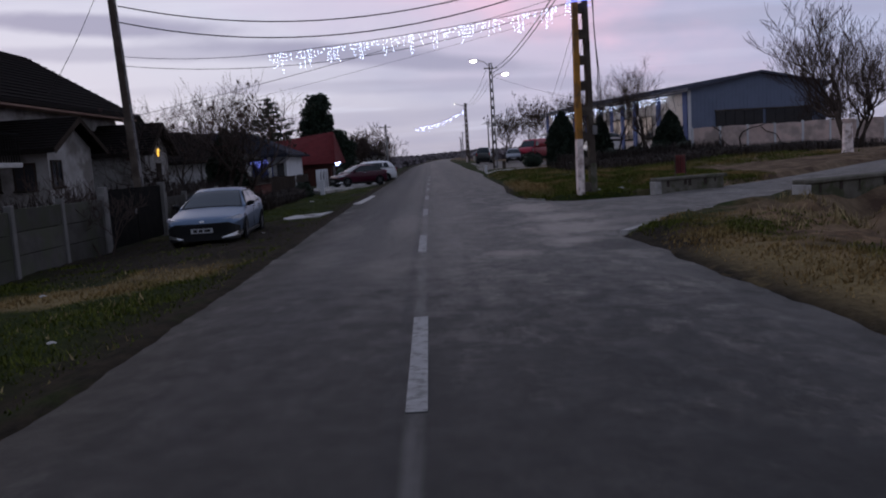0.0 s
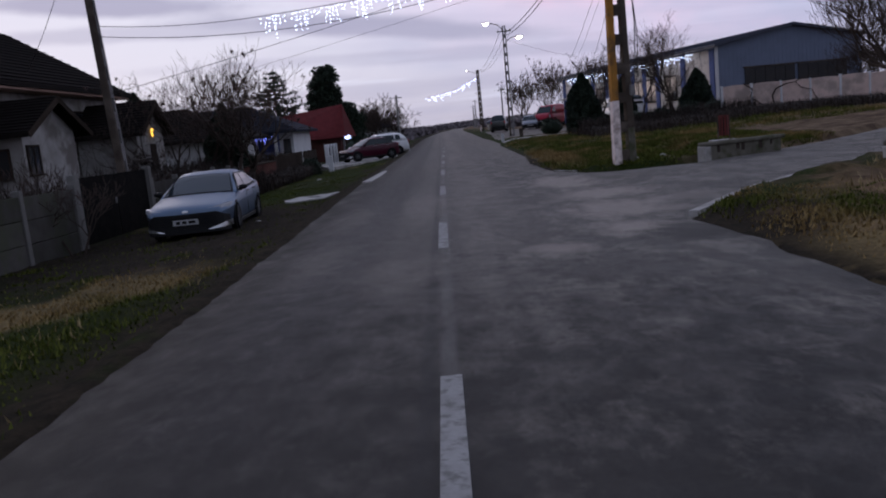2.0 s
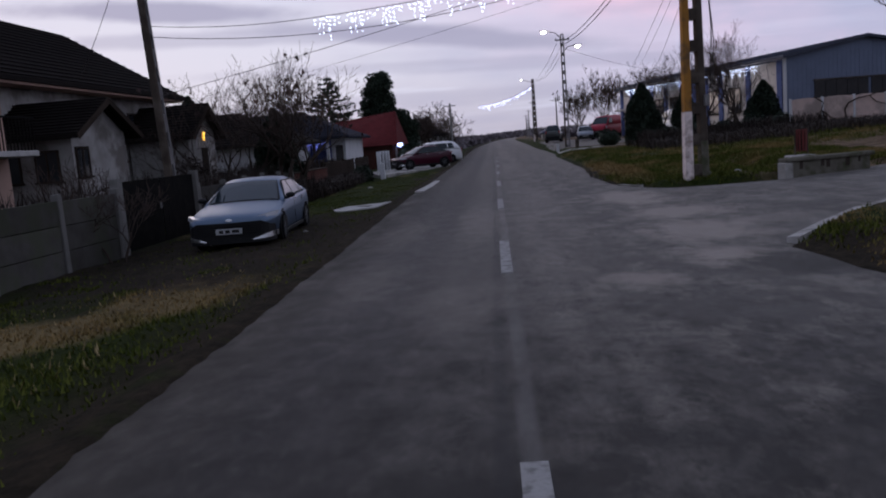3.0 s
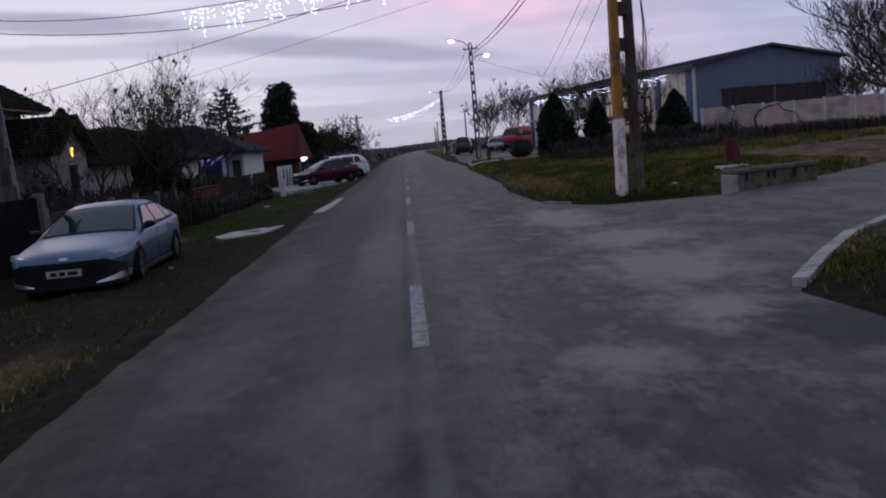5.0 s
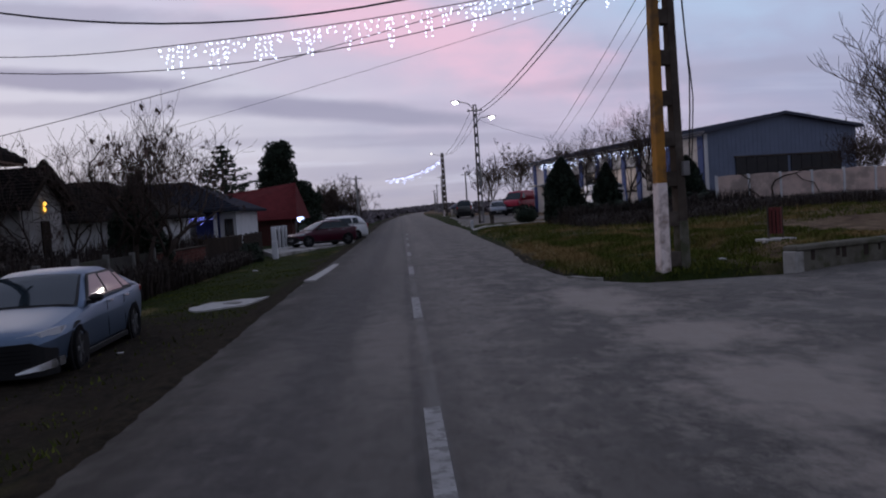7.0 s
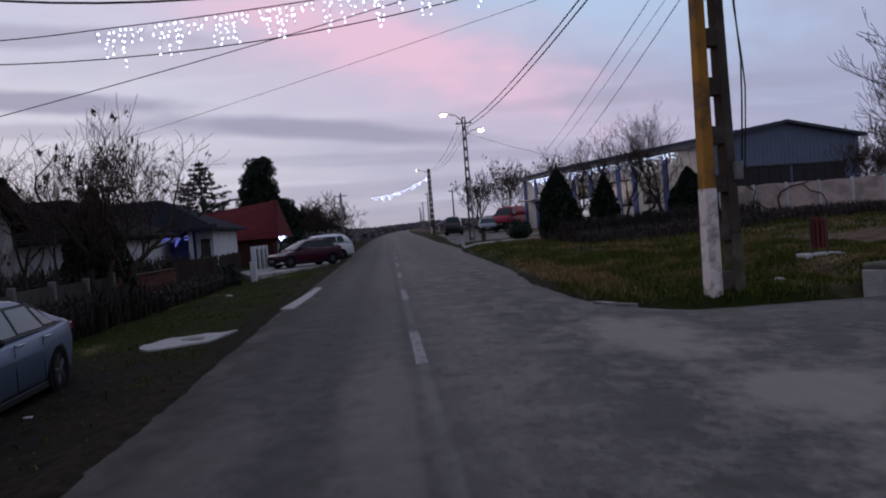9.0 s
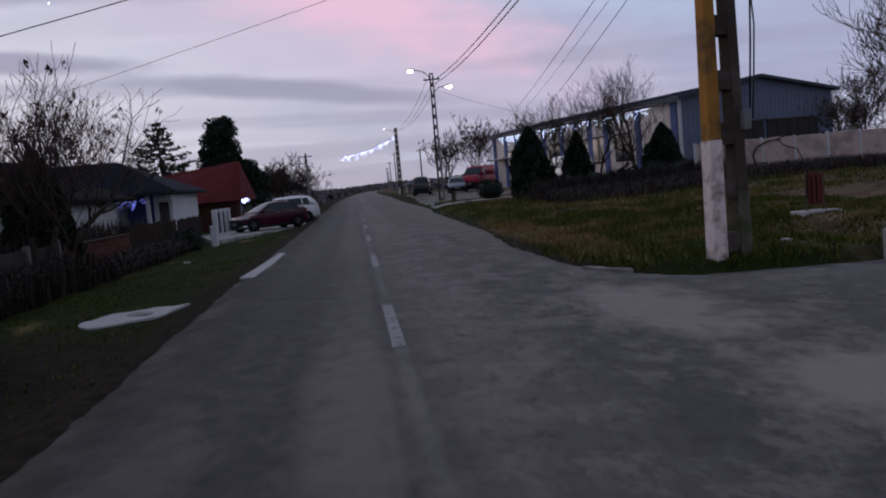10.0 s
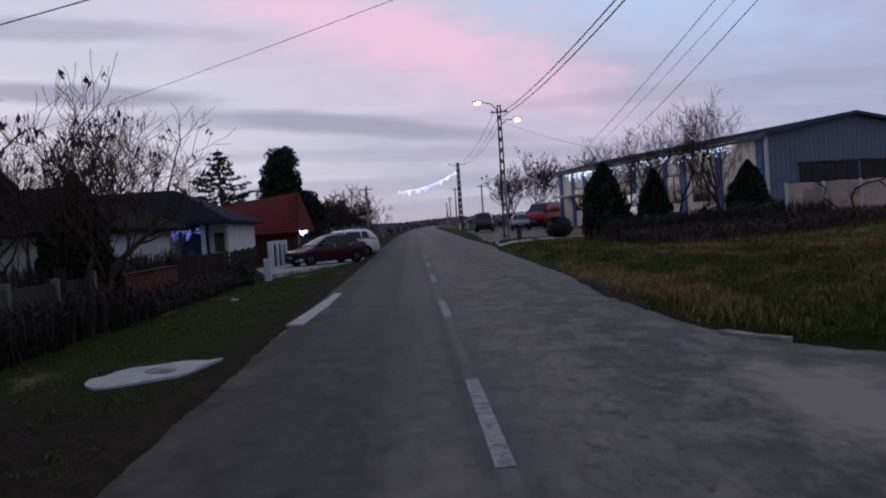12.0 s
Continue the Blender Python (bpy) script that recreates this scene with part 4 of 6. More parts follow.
string_lights((-4.45, 24.72, 4.95), (4.75, 24.3, 5.85), 0.12, "cold white icicle lights strung across the road", 3, 0.0135, 0.42, 0.58, None, 0.085)
cable((-9.2, 25.9, 5.3), (-4.45, 24.72, 4.95), 0.1, 0.009)
string_lights((-1.75, 120, 6.15), (5.8, 120, 8.3), 0.55, "far cold white icicle lights across the road", 5, 0.030, 0.8, 0.75, M_LEDFAR, 0.22)
coil = thing("light_coil", "blue glowing light coil wound round the pole", "string lights", pose(4.97, 24.33, 5.75))
V, F = [], []
tube_into(V, F, [Vector((0.36 * math.cos(w * 0.5), 0.24 * math.sin(w * 0.5), w * 0.012)) for w in range(52)], [0.016] * 52, 5)
link("light_tube", mesh_of("light_tube", V, F, M_LEDBLUE), coil)


# ---------------------------------------------------------------- hall with yard
HALL = pose(20.75, 62.9, 0.35, 0, 0, 13.7)


def build_hall():
    w, n, eave, ridge = 12.6, 29.6, 5.2, 6.28
    t = thing("hall", "blue-grey clad storage hall with cream side wall and sheet roof", "hall", HALL)
    th = 0.25
    # gable walls as five-cornered solids
    for name, y, mat in (("gable_wall", 0.0, M_CLAD), ("rear_wall", n - th, M_CREAM)):
        bm = bmesh.new()
        pts = [(0, -0.6), (w, -0.6), (w, eave), (w / 2, ridge), (0, eave)]
        a, b = [bm.verts.new((x, y, z)) for x, z in pts], [bm.verts.new((x, y + th, z)) for x, z in pts]
        bm.faces.new(a)
        bm.faces.new(list(reversed(b)))
        for i in range(5):
            bm.faces.new((a[i], b[i], b[(i + 1) % 5], a[(i + 1) % 5]))
        bmesh.ops.recalc_face_normals(bm, faces=bm.faces)
        wall = part(name, bm, mat, t)
        if name == "gable_wall":
            rib = box(-0.02, 0.02, -0.02, 0, 0, 1)
            me = None
            for k in range(1, 36):
                x = k * w / 36
                top = eave + (ridge - eave) * (1 - abs(x - w / 2) / (w / 2)) - 0.08
                o = part("cladding_rib", rib, M_CLAD, wall) if me is None else link("cladding_rib", me, wall)
                me = o.data
                o.matrix_basis = pose(x, 0, 0) @ Matrix.Diagonal((1, 1, top, 1))
            for x0, x1 in ((2.3, 6.6), (6.85, 11.2)):
                door = part("hall_door", box(x0, x1, -0.09, -0.025, -0.3, 3.42, 0.02), M_DOORDARK, t, "dark closed sliding door")
                part("door_rail", box(x0 - 0.1, x1 + 0.1, -0.13, -0.03, 3.43, 3.53, 0.01), M_POLE, door)
                for k in range(1, 5):
                    x = x0 + (x1 - x0) * k / 5
                    part("door_seam", box(x - 0.02, x + 0.02, -0.105, -0.088, -0.3, 3.40), M_BLACK, door)
            part("corner_strip", box(-0.12, 0.12, -0.10, 0.0, -0.6, eave - 0.05, 0.01), M_WHITE, t, "white corner strip")
    side = part("side_wall", box(0, th, th, n - th, -0.6, eave), M_CREAM, t, "cream rendered side wall")
    part("side_wall", box(w - th, w, th, n - th, -0.6, eave), M_CREAM, t)
    for k, y in enumerate((0.5, 4.6, 8.7, 11.0, 13.2, 15.5, 18.6, 21.6, 24.0, 26.4, 29.0)):
        part("pilaster", box(-0.10, 0.0, y - 0.32, y + 0.32, -0.6, eave - 0.1, 0.02), M_PILASTER, side, "blue painted pilaster")
    for y in (6.6, 9.85, 12.1, 16.8, 20.0, 22.8, 25.2):
        wd = part("window", box(-0.06, 0.0, y - 0.9, y + 0.9, 1.7, 3.5, 0.02), M_GLASS, side, "dark side window")
        part("window_frame", box(-0.09, -0.055, y - 0.97, y + 0.97, 3.48, 3.58), M_WOOD, wd)
        part("window_frame", box(-0.09, -0.055, y - 0.97, y + 0.97, 1.6, 1.70), M_WOOD, wd)
        for q in (-0.94, 0.0, 0.94):
            part("mullion", box(-0.085, -0.055, y + q - 0.045, y + q + 0.045, 1.7, 3.48), M_WOOD, wd)
    canopy = part("canopy", box(-1.3, -0.02, 24.6, 28.2, 2.85, 3.02, 0.03), M_PALE, t, "pale entrance canopy slab")
    # two roof slopes with thickness and overhang, and raised seams
    for s in (-1, 1):
        bm = bmesh.new()
        over, edge = 0.35, 0.45
        x_out = w / 2 + s * (w / 2 + over)
        drop = (ridge - eave) / (w / 2) * over
        prof = [(w / 2, ridge), (x_out, eave - drop), (x_out, eave - drop + 0.16), (w / 2, ridge + 0.16)]
        a, b = [bm.verts.new((x, -edge, z)) for x, z in prof], [bm.verts.new((x, n + edge, z)) for x, z in prof]
        bm.faces.new(a)
        bm.faces.new(list(reversed(b)))
        for i in range(4):
            bm.faces.new((a[i], b[i], b[(i + 1) % 4], a[(i + 1) % 4]))
        bmesh.ops.recalc_face_normals(bm, faces=bm.faces)
        roof = part("roof_slope", bm, M_METALROOF, t, "slate-blue profiled sheet roof")
        me = None
        for k in range(0, 31):
            y = -edge + 0.02 + k * (n + 2 * edge - 0.1) / 30
            run = math.hypot(w / 2 + over, ridge - eave + drop)
            tilt = math.degrees(math.atan2(ridge - eave + drop, w / 2 + over))
            o = part("roof_seam", box(0, run, 0, 0.05, 0, 0.05), M_METALROOF, roof) if me is None else link("roof_seam", me, roof)
            me = o.data
            o.matrix_basis = pose(w / 2, y, ridge + 0.158) @ pose(0, 0, 0, 0, 0, 0 if s > 0 else 180) @ pose(0, 0 if s > 0 else -0.05, 0, 0, tilt, 0)
    part("gutter", box(-0.50, -0.36, -0.4, n + 0.4, eave - 0.24, eave - 0.12, 0.02), M_METALROOF, t)
    return t


build_hall()
a, b = HALL @ Vector((-0.45, 2.6, 5.0)), HALL @ Vector((-0.45, 27.0, 5.0))
string_lights(a, b, 0.05, "cold white icicle lights along the hall eave", 9, 0.029, 0.5, 0.75, M_LED, 0.19, 0.11)


def panel_fence(label, a, b, bays, high, mat, post_mat, arch, rows=1, thick=0.06, group="yard fences", z0=None, rng_seed=1):
    """Precast fence: posts with panels slotted between them."""
    a, b = Vector((*a, 0)), Vector((*b, 0))
    d = b - a
    ang = math.degrees(math.atan2(d.y, d.x))
    t = thing("concrete_fence", label, "fence", pose(a.x, a.y, 0, 0, 0, ang), group)
    step = d.length / bays
    rng = random.Random(rng_seed)
    for k in range(bays + 1):
        p = a + d * (k / bays)
        z = gz(p.x, p.y)
        part("post", box(-0.07, 0.07, -0.08, 0.08, -0.4, high + 0.06, 0.015), post_mat, t, m=pose(k * step, 0, z, rng.uniform(-1, 1), rng.uniform(-1, 1), 0))
        if k == bays:
            break
        q = a + d * ((k + 0.5) / bays)
        z = gz(q.x, q.y)
        for r in range(rows):
            lo, hi = high * r / rows, high * (r + 1) / rows - 0.012
            if arch and r == rows - 1:
                bm = bmesh.new()
                pts = [(0.05, lo)] + [(step - 0.05, lo)]
                for i in range(13):
                    s = i / 12
                    pts.append((step - 0.05 - s * (step - 0.1), hi + arch * math.sin(math.pi * s) ** 0.7))
                f, g = [bm.verts.new((x, -thick / 2, zz)) for x, zz in pts], [bm.verts.new((x, thick / 2, zz)) for x, zz in pts]
                bm.faces.new(f)
                bm.faces.new(list(reversed(g)))
                for i in range(len(pts)):
                    j = (i + 1) % len(pts)
                    bm.faces.new((f[i], g[i], g[j], f[j]))
                bmesh.ops.recalc_face_normals(bm, faces=bm.faces)
            else:
                bm = box(0.05, step - 0.05, -thick / 2, thick / 2, lo, hi, 0.008)
            part("panel", bm, mat, t, m=pose(k * step, rng.uniform(-0.01, 0.01), z - 0.05))
    return t


panel_fence("beige precast concrete fence with arched panels by the hall", (18.9, 56.6), (42.0, 56.0), 12, 1.85, M_PANEL, M_WHITE, 0.07, 1, rng_seed=7)


def build_vine():
    """Bare vine stem that climbs the yard fence."""
    t = thing("bare_vine", "bare dark vine stems sprawling over the yard fence", "vine", pose(22.4, 56.35, gz(22.4, 56.3)))
    tube("stem", [(0, -0.05, -0.1), (-0.25, -0.1, 0.5), (-0.32, -0.08, 0.95), (-0.1, -0.08, 1.35), (0.5, -0.06, 1.62), (1.2, -0.05, 1.72), (2.0, -0.05, 2.0), (2.9, 0, 1.95)], 0.06, M_BARK, t, 6,
         radii=[0.06, 0.058, 0.052, 0.048, 0.042, 0.035, 0.028, 0.015])
    tube("stem", [(0.1, -0.05, -0.1), (-1.1, -0.1, 0.5), (-1.75, -0.08, 1.0), (-1.6, -0.06, 1.5), (-2.2, -0.06, 1.9)], 0.04, M_BARK, t, 5)
    tube("stem", [(1.2, -0.05, 1.72), (1.6, -0.08, 1.3), (2.3, -0.08, 1.1), (2.6, -0.08, 0.5)], 0.03, M_BARK, t, 5)


build_vine()


def small_post(x, y, high, r, mat, name, label):
    t = thing(name, label, "post", pose(x, y, gz(x, y)), "short white posts")
    part("shaft", box(-r, r, -r, r, -0.2, high, 0.02), mat, t)
    part("cap", box(-r - 0.015, r + 0.015, -r - 0.015, r + 0.015, high, high + 0.04, 0.012), mat, t)
    return t


def litter_bin():
    t = thing("litter_bin", "red painted slatted litter bin on a small concrete base", "litter bin", pose(9.55, 29.65, gz(9.55, 29.65)))
    part("base", box(-0.42, 0.42, -0.32, 0.32, -0.15, 0.06, 0.02), M_PALE, t, "pale concrete base")
    for s in (-1, 1):
        part("bin_post", box(s * 0.19 - 0.02, s * 0.19 + 0.02, -0.02, 0.02, 0.06, 0.9, 0.005), M_POLE, t)
    bucket = part("bucket", lathe([(0.11, 0.2), (0.14, 0.78), (0.13, 0.78), (0.10, 0.22)], 14), M_BLACK, t)
    slat = None
    for k in range(10):
        w = 360 * k / 10
        o = part("slat", box(-0.034, 0.034, 0.148, 0.166, 0.18, 0.86, 0.004), M_REDBIN, t) if slat is None else link("slat", slat, t)
        slat = o.data
        o.matrix_basis = pose(0, 0, 0, 0, 0, w)


litter_bin()
small_post(-6.3, 48.5, 0.86, 0.13, M_WHITE, "marker_post", "short white painted post at the driveway corner")
small_post(4.9, 66.4, 0.55, 0.10, M_WHITE, "marker_post", "short whitewashed stone post by the entrance strip")
small_post(6.6, 68.5, 0.6, 0.14, M_POLE, "stump_post", "short dark concrete stump beside the lamp pole")


# ---------------------------------------------------------------- houses
def hip_roof(bm, x0, x1, y0, y1, z0, z1, a, b, thick=0.14):
    """Hip roof over a rectangle; ridge from a to b (plan points)."""
    c = [(x0, y0, z0), (x1, y0, z0), (x1, y1, z0), (x0, y1, z0)]
    lo = [bm.verts.new((x, y, z - thick)) for x, y, z in c]
    hi = [bm.verts.new(p) for p in c]
    r = [bm.verts.new((a[0], a[1], z1)), bm.verts.new((b[0], b[1], z1))]
    bm.faces.new(list(reversed(lo)))
    for i in range(4):
        j = (i + 1) % 4
        bm.faces.new((lo[i], lo[j], hi[j], hi[i]))
    if abs(b[0] - a[0]) > abs(b[1] - a[1]):
        bm.faces.new((hi[0], hi[1], r[1], r[0]))
        bm.faces.new((hi[1], hi[2], r[1]))
        bm.faces.new((hi[2], hi[3], r[0], r[1]))
        bm.faces.new((hi[3], hi[0], r[0]))
    else:
        bm.faces.new((hi[0], hi[1], r[0]))
        bm.faces.new((hi[1], hi[2], r[1], r[0]))
        bm.faces.new((hi[2], hi[3], r[1]))
        bm.faces.new((hi[3], hi[0], r[0], r[1]))
    bmesh.ops.recalc_face_normals(bm, faces=bm.faces)
    return bm


def tile_courses(parent, p0, p1, q0, q1, mat, n):
    """Raised tile courses from eave edge p0-p1 up to the ridge edge q0-q1."""
    p0, p1, q0, q1 = (Vector(v) for v in (p0, p1, q0, q1))
    nrm = (p1 - p0).cross(q0 - p0).normalized()
    if nrm.z < 0:
        nrm = -nrm
    for k in range(n):
        s = (k + 0.2) / n
        a, b = p0.lerp(q0, s), p1.lerp(q1, s)
        if (b - a).length < 0.2:
            continue
        up = (q0 - p0).normalized() * 0.10
        V = [a, b, b + up, a + up]
        V = [v + nrm * 0.012 for v in V[:2]] + [v + nrm * 0.004 for v in V[2:]] + [v + nrm * 0.045 for v in V[:2]] + [v + nrm * 0.012 for v in V[2:]]
        F = [(4, 5, 6, 7), (0, 1, 5, 4), (1, 2, 6, 5), (3, 0, 4, 7)]
        link("tile_course", mesh_of("tile_course", V, F, mat), parent)


def window_in(parent, x0, x1, z0, z1, m, frame_mat, cross=True):
    w = part("window", box(x0, x1, -0.03, 0.02, z0, z1), M_GLASS, parent, m=m)
    f = 0.06
    for n_, a, b, c, d in (("frame_top", x0 - f, x1 + f, z1, z1 + f), ("frame_side", x0 - f, x0, z0, z1), ("frame_side", x1, x1 + f, z0, z1)):
        part(n_, box(a, b, -0.055, 0.02, c, d, 0.006), frame_mat, w)
    part("sill", box(x0 - 0.1, x1 + 0.1, -0.12, 0.02, z0 - f, z0, 0.01), frame_mat, w)
    if cross:
        part("mullion", box((x0 + x1) / 2 - 0.025, (x0 + x1) / 2 + 0.025, -0.05, -0.028, z0, z1), frame_mat, w)
    return w


EAST = pose(0, 0, 0, 0, 0, 90)


def gable_hut(name, label, x0, x1, y0, y1, eave, ridge, wall_mat, roof_mat, over=0.45):
    """Small building whose ridge runs across the plot; gables face the road and the yard."""
    z = gz(x1, (y0 + y1) / 2)
    t = thing(name, label, "house", pose(x1, (y0 + y1) / 2, z), "yard buildings")
    n, h = x1 - x0, (y1 - y0) / 2
    e, r = eave - z, ridge - z
    bm = bmesh.new()
    pts = [(-h, -0.3), (h, -0.3), (h, e), (0, r), (-h, e)]
    a, b = [bm.verts.new((0, y, zz)) for y, zz in pts], [bm.verts.new((-n, y, zz)) for y, zz in pts]
    bm.faces.new(a)
    bm.faces.new(list(reversed(b)))
    for i in range(5):
        bm.faces.new((a[i], b[i], b[(i + 1) % 5], a[(i + 1) % 5]))
    bmesh.ops.recalc_face_normals(bm, faces=bm.faces)
    wall = part("wall", bm, wall_mat, t)
    slope = (r - e) / h
    for s in (-1, 1):
        bm = bmesh.new()
        prof = [(0, r + 0.01), (s * (h + over), e - slope * over + 0.01), (s * (h + over), e - slope * over + 0.13), (0, r + 0.15)]
        a, b = [bm.verts.new((over, y, zz)) for y, zz in prof], [bm.verts.new((-n - over, y, zz)) for y, zz in prof]
        bm.faces.new(a)
        bm.faces.new(list(reversed(b)))
        for i in range(4):
            bm.faces.new((a[i], b[i], b[(i + 1) % 4], a[(i + 1) % 4]))
        bmesh.ops.recalc_face_normals(bm, faces=bm.faces)
        roof = part("roof_slope", bm, roof_mat, t)
        ye, ze = s * (h + over), e - slope * over + 0.13
        tile_courses(roof, (over, ye, ze), (-n - over, ye, ze), (over, 0, r + 0.15), (-n - over, 0, r + 0.15), roof_mat, 12)
        # verge boards along the gable
        L_ = math.hypot(h + over, slope * (h + over))
        tilt = math.degrees(math.atan(slope))
        part("verge_board", box(over, over + 0.03, 0, L_, -0.16, 0.02), M_WOOD, roof, m=pose(0, 0, r + 0.12) @ pose(0, 0, 0, 0, 0, 0 if s > 0 else 180) @ (pose(0, 0, 0, -tilt, 0, 0) if s > 0 else pose(-2 * over - 0.03, 0, 0, -tilt, 0, 0)))
    return t, wall, e, r


def build_left_yard():
    # long two-storey house, eaves parallel to the road
    t = thing("house", "large house with weathered plaster and dark tiled hip roof", "house", pose(0, 0, -0.35), "village houses")
    part("wall", box(-20.6, -15.0, 23.0, 39.9, -0.2, 4.75), M_PLASTER, t, "weathered white plaster wall")
    bm = bmesh.new()
    roof = part("roof", hip_roof(bm, -21.6, -14.15, 22.2, 40.8, 4.85, 7.6, (-17.9, 24.0), (-17.9, 37.6)), M_TILE_DARK, t, "dark brown tiled hip roof")
    tile_courses(roof, (-14.15, 22.2, 4.85), (-14.15, 40.8, 4.85), (-17.9, 24.0, 7.6), (-17.9, 37.6, 7.6), M_TILE_DARK, 16)
    part("soffit", box(-14.95, -14.25, 22.3, 40.7, 4.62, 4.70), M_PINK, t, "peach painted soffit boards")
    for y in (25.0, 29.0, 33.0, 37.0):
        window_in(t, -0.55, 0.55, 2.6, 4.0, pose(-15.0, y, 0) @ EAST, M_WOOD)
    bay = part("bay", box(-15.0, -12.98, 20.0, 24.55, -0.2, 4.6, 0.02), M_PINK, t, "peach plastered porch bay")
    rail = part("balcony_floor", box(-12.98, -12.1, 20.0, 24.55, 2.35, 2.50, 0.02), M_PALE, t)
    part("handrail", box(-12.18, -12.12, 20.0, 24.55, 3.32, 3.38, 0.01), M_DARKPAINT, rail)
    me = None
    for k in range(30):
        o = part("baluster", box(-0.012, 0.012, -0.012, 0.012, 2.5, 3.32), M_DARKPAINT, rail) if me is None else link("baluster", me, rail)
        me = o.data
        o.matrix_basis = pose(-12.15, 20.05 + k * 0.152, 0)
    # outbuilding with windows
    t, wall, e, r = gable_hut("outbuilding", "low plastered outbuilding with dark steep tiled roof", -15.2, -12.45, 26.9, 30.4, 2.69, 3.6, M_PLASTER, M_TILE_DARK)
    for x in (-0.8, -2.0):
        window_in(t, x - 0.32, x + 0.32, 1.65, 2.50, pose(0, -1.75, 0), M_WOOD)
    window_in(t, -1.56, -0.90, 1.72, 2.56, pose(0, 0, 0) @ EAST, M_WOOD)
    # gatehouse with the amber light figure
    t, wall, e, r = gable_hut("outbuilding", "small plastered hut with dark tiled gable roof", -14.9, -12.45, 36.05, 39.25, 2.71, 3.8, M_PLASTER, M_TILE_DARK)
    part("door", box(-0.02, 0.05, -0.15, 0.50, -0.2, 2.48, 0.01), M_WOOD, t, "dark plank door")
    moon = thing("light_figure", "amber glowing crescent light figure on the gable", "light figure", pose(-12.42, 37.85, 2.56, 0, 0, 0))
    V, F = [], []
    tube_into(V, F, [Vector((0.03, 0.12 * math.cos(w), 0.17 * math.sin(w))) for w in [0.6 + k * 0.24 for k in range(17)]], [0.02] * 17, 6)
    tube_into(V, F, [Vector((0.03, 0.05 + 0.08 * math.cos(w), 0.12 * math.sin(w))) for w in [1.0 + k * 0.26 for k in range(15)]], [0.018] * 15, 6)
    link("light_tube", mesh_of("light_tube", V, F, M_MOON), moon)


build_left_yard()


def build_bungalows():
    # dark-roofed bungalow behind the bare tree
    t = thing("bungalow", "low bungalow with dark hip roof behind shrubs", "house", pose(0, 0, -0.35), "village houses")
    part("wall", box(-23, -11.6, 45.5, 53.5, -0.2, 2.45), M_WHITE, t)
    roof = part("roof", hip_roof(bmesh.new(), -23.8, -10.8, 44.8, 54.2, 2.5, 4.4, (-19.5, 49.5), (-14.4, 49.5)), M_TILE_DARK, t, "dark tiled hip roof")
    tile_courses(roof, (-23.8, 44.8, 2.5), (-10.8, 44.8, 2.5), (-19.5, 49.5, 4.4), (-14.4, 49.5, 4.4), M_TILE_DARK, 14)
    # white and blue bungalow
    t = thing("bungalow", "white bungalow with a blue-lit porch and slate roof", "house", pose(0, 0, -0.3), "village houses")
    part("wall", box(-22, -13.2, 58.4, 67, -0.2, 2.7), M_WHITE, t, "white rendered wall")
    part("wall", box(-11.3, -10.3, 59.6, 67, -0.2, 2.7), M_WHITE, t)
    part("wall", box(-13.2, -11.3, 61.4, 67, -0.2, 2.7), M_BLUELIT, t, "porch wall with the blue glow put into its colour")
    roof = part("roof", hip_roof(bmesh.new(), -22.6, -9.7, 57.8, 67.6, 2.75, 4.75, (-18.5, 62.5), (-13.8, 62.5)), M_TILE_BLUE, t, "blue-grey tiled hip roof")
    tile_courses(roof, (-22.6, 57.8, 2.75), (-9.7, 57.8, 2.75), (-18.5, 62.5, 4.75), (-13.8, 62.5, 4.75), M_TILE_BLUE, 14)
    for x in (-13.2, -11.35):
        part("porch_post", box(x - 0.1, x + 0.1, 58.5, 58.7, -0.2, 2.6, 0.01), M_WHITE, t)
    for x in (-15.0, -14.0, -17.5):
        window_in(t, x - 0.3, x + 0.3, 1.1, 2.1, pose(0, 58.4, 0), M_WHITE)
    window_in(t, -10.95, -10.55, 1.2, 2.1, pose(0, 59.6, 0), M_WOOD)
    string_lights((-13.1, 58.45, 2.2), (-11.4, 58.45, 2.2), 0.1, "blue glowing light chain on the porch", 21, 0.02, 0.4, 0.5, M_LEDBLUE, 0.12)
    # red-roofed house
    t = thing("red_roofed_house", "small house with a steep bright red tiled roof", "house", pose(0, 0, -0.25), "village houses")
    part("wall", box(-15.2, -8.4, 70.6, 78.4, -0.2, 2.0), M_BRICK, t, "dark red-brown wall")
    bm = bmesh.new()
    z0, z1 = 1.85, 4.75
    p = [bm.verts.new(v) for v in ((-16, 70, z0), (-7.9, 70, z0), (-7.9, 79, z0), (-16, 79, z0), (-15.2, 74.5, z1 - 0.75), (-8.4, 74.5, z1))]
    for f in ((0, 1, 5, 4), (1, 2, 5), (2, 3, 4, 5), (3, 0, 4), (3, 2, 1, 0)):
        bm.faces.new([p[i] for i in f])
    bmesh.ops.recalc_face_normals(bm, faces=bm.faces)
    roof = part("roof", bm, M_TILE_RED, t, "bright red tiled roof")
    tile_courses(roof, (-16, 70, z0), (-7.9, 70, z0), (-15.2, 74.5, z1 - 0.75), (-8.4, 74.5, z1), M_TILE_RED, 16)
    part("bargeboard", box(-7.92, -7.84, 70, 74.5, z0 - 0.1, z0 + 0.08), M_WHITE, t)
    window_in(t, -0.4, 0.4, 0.7, 1.6, pose(-8.4, 73, 0) @ EAST, M_WHITE)
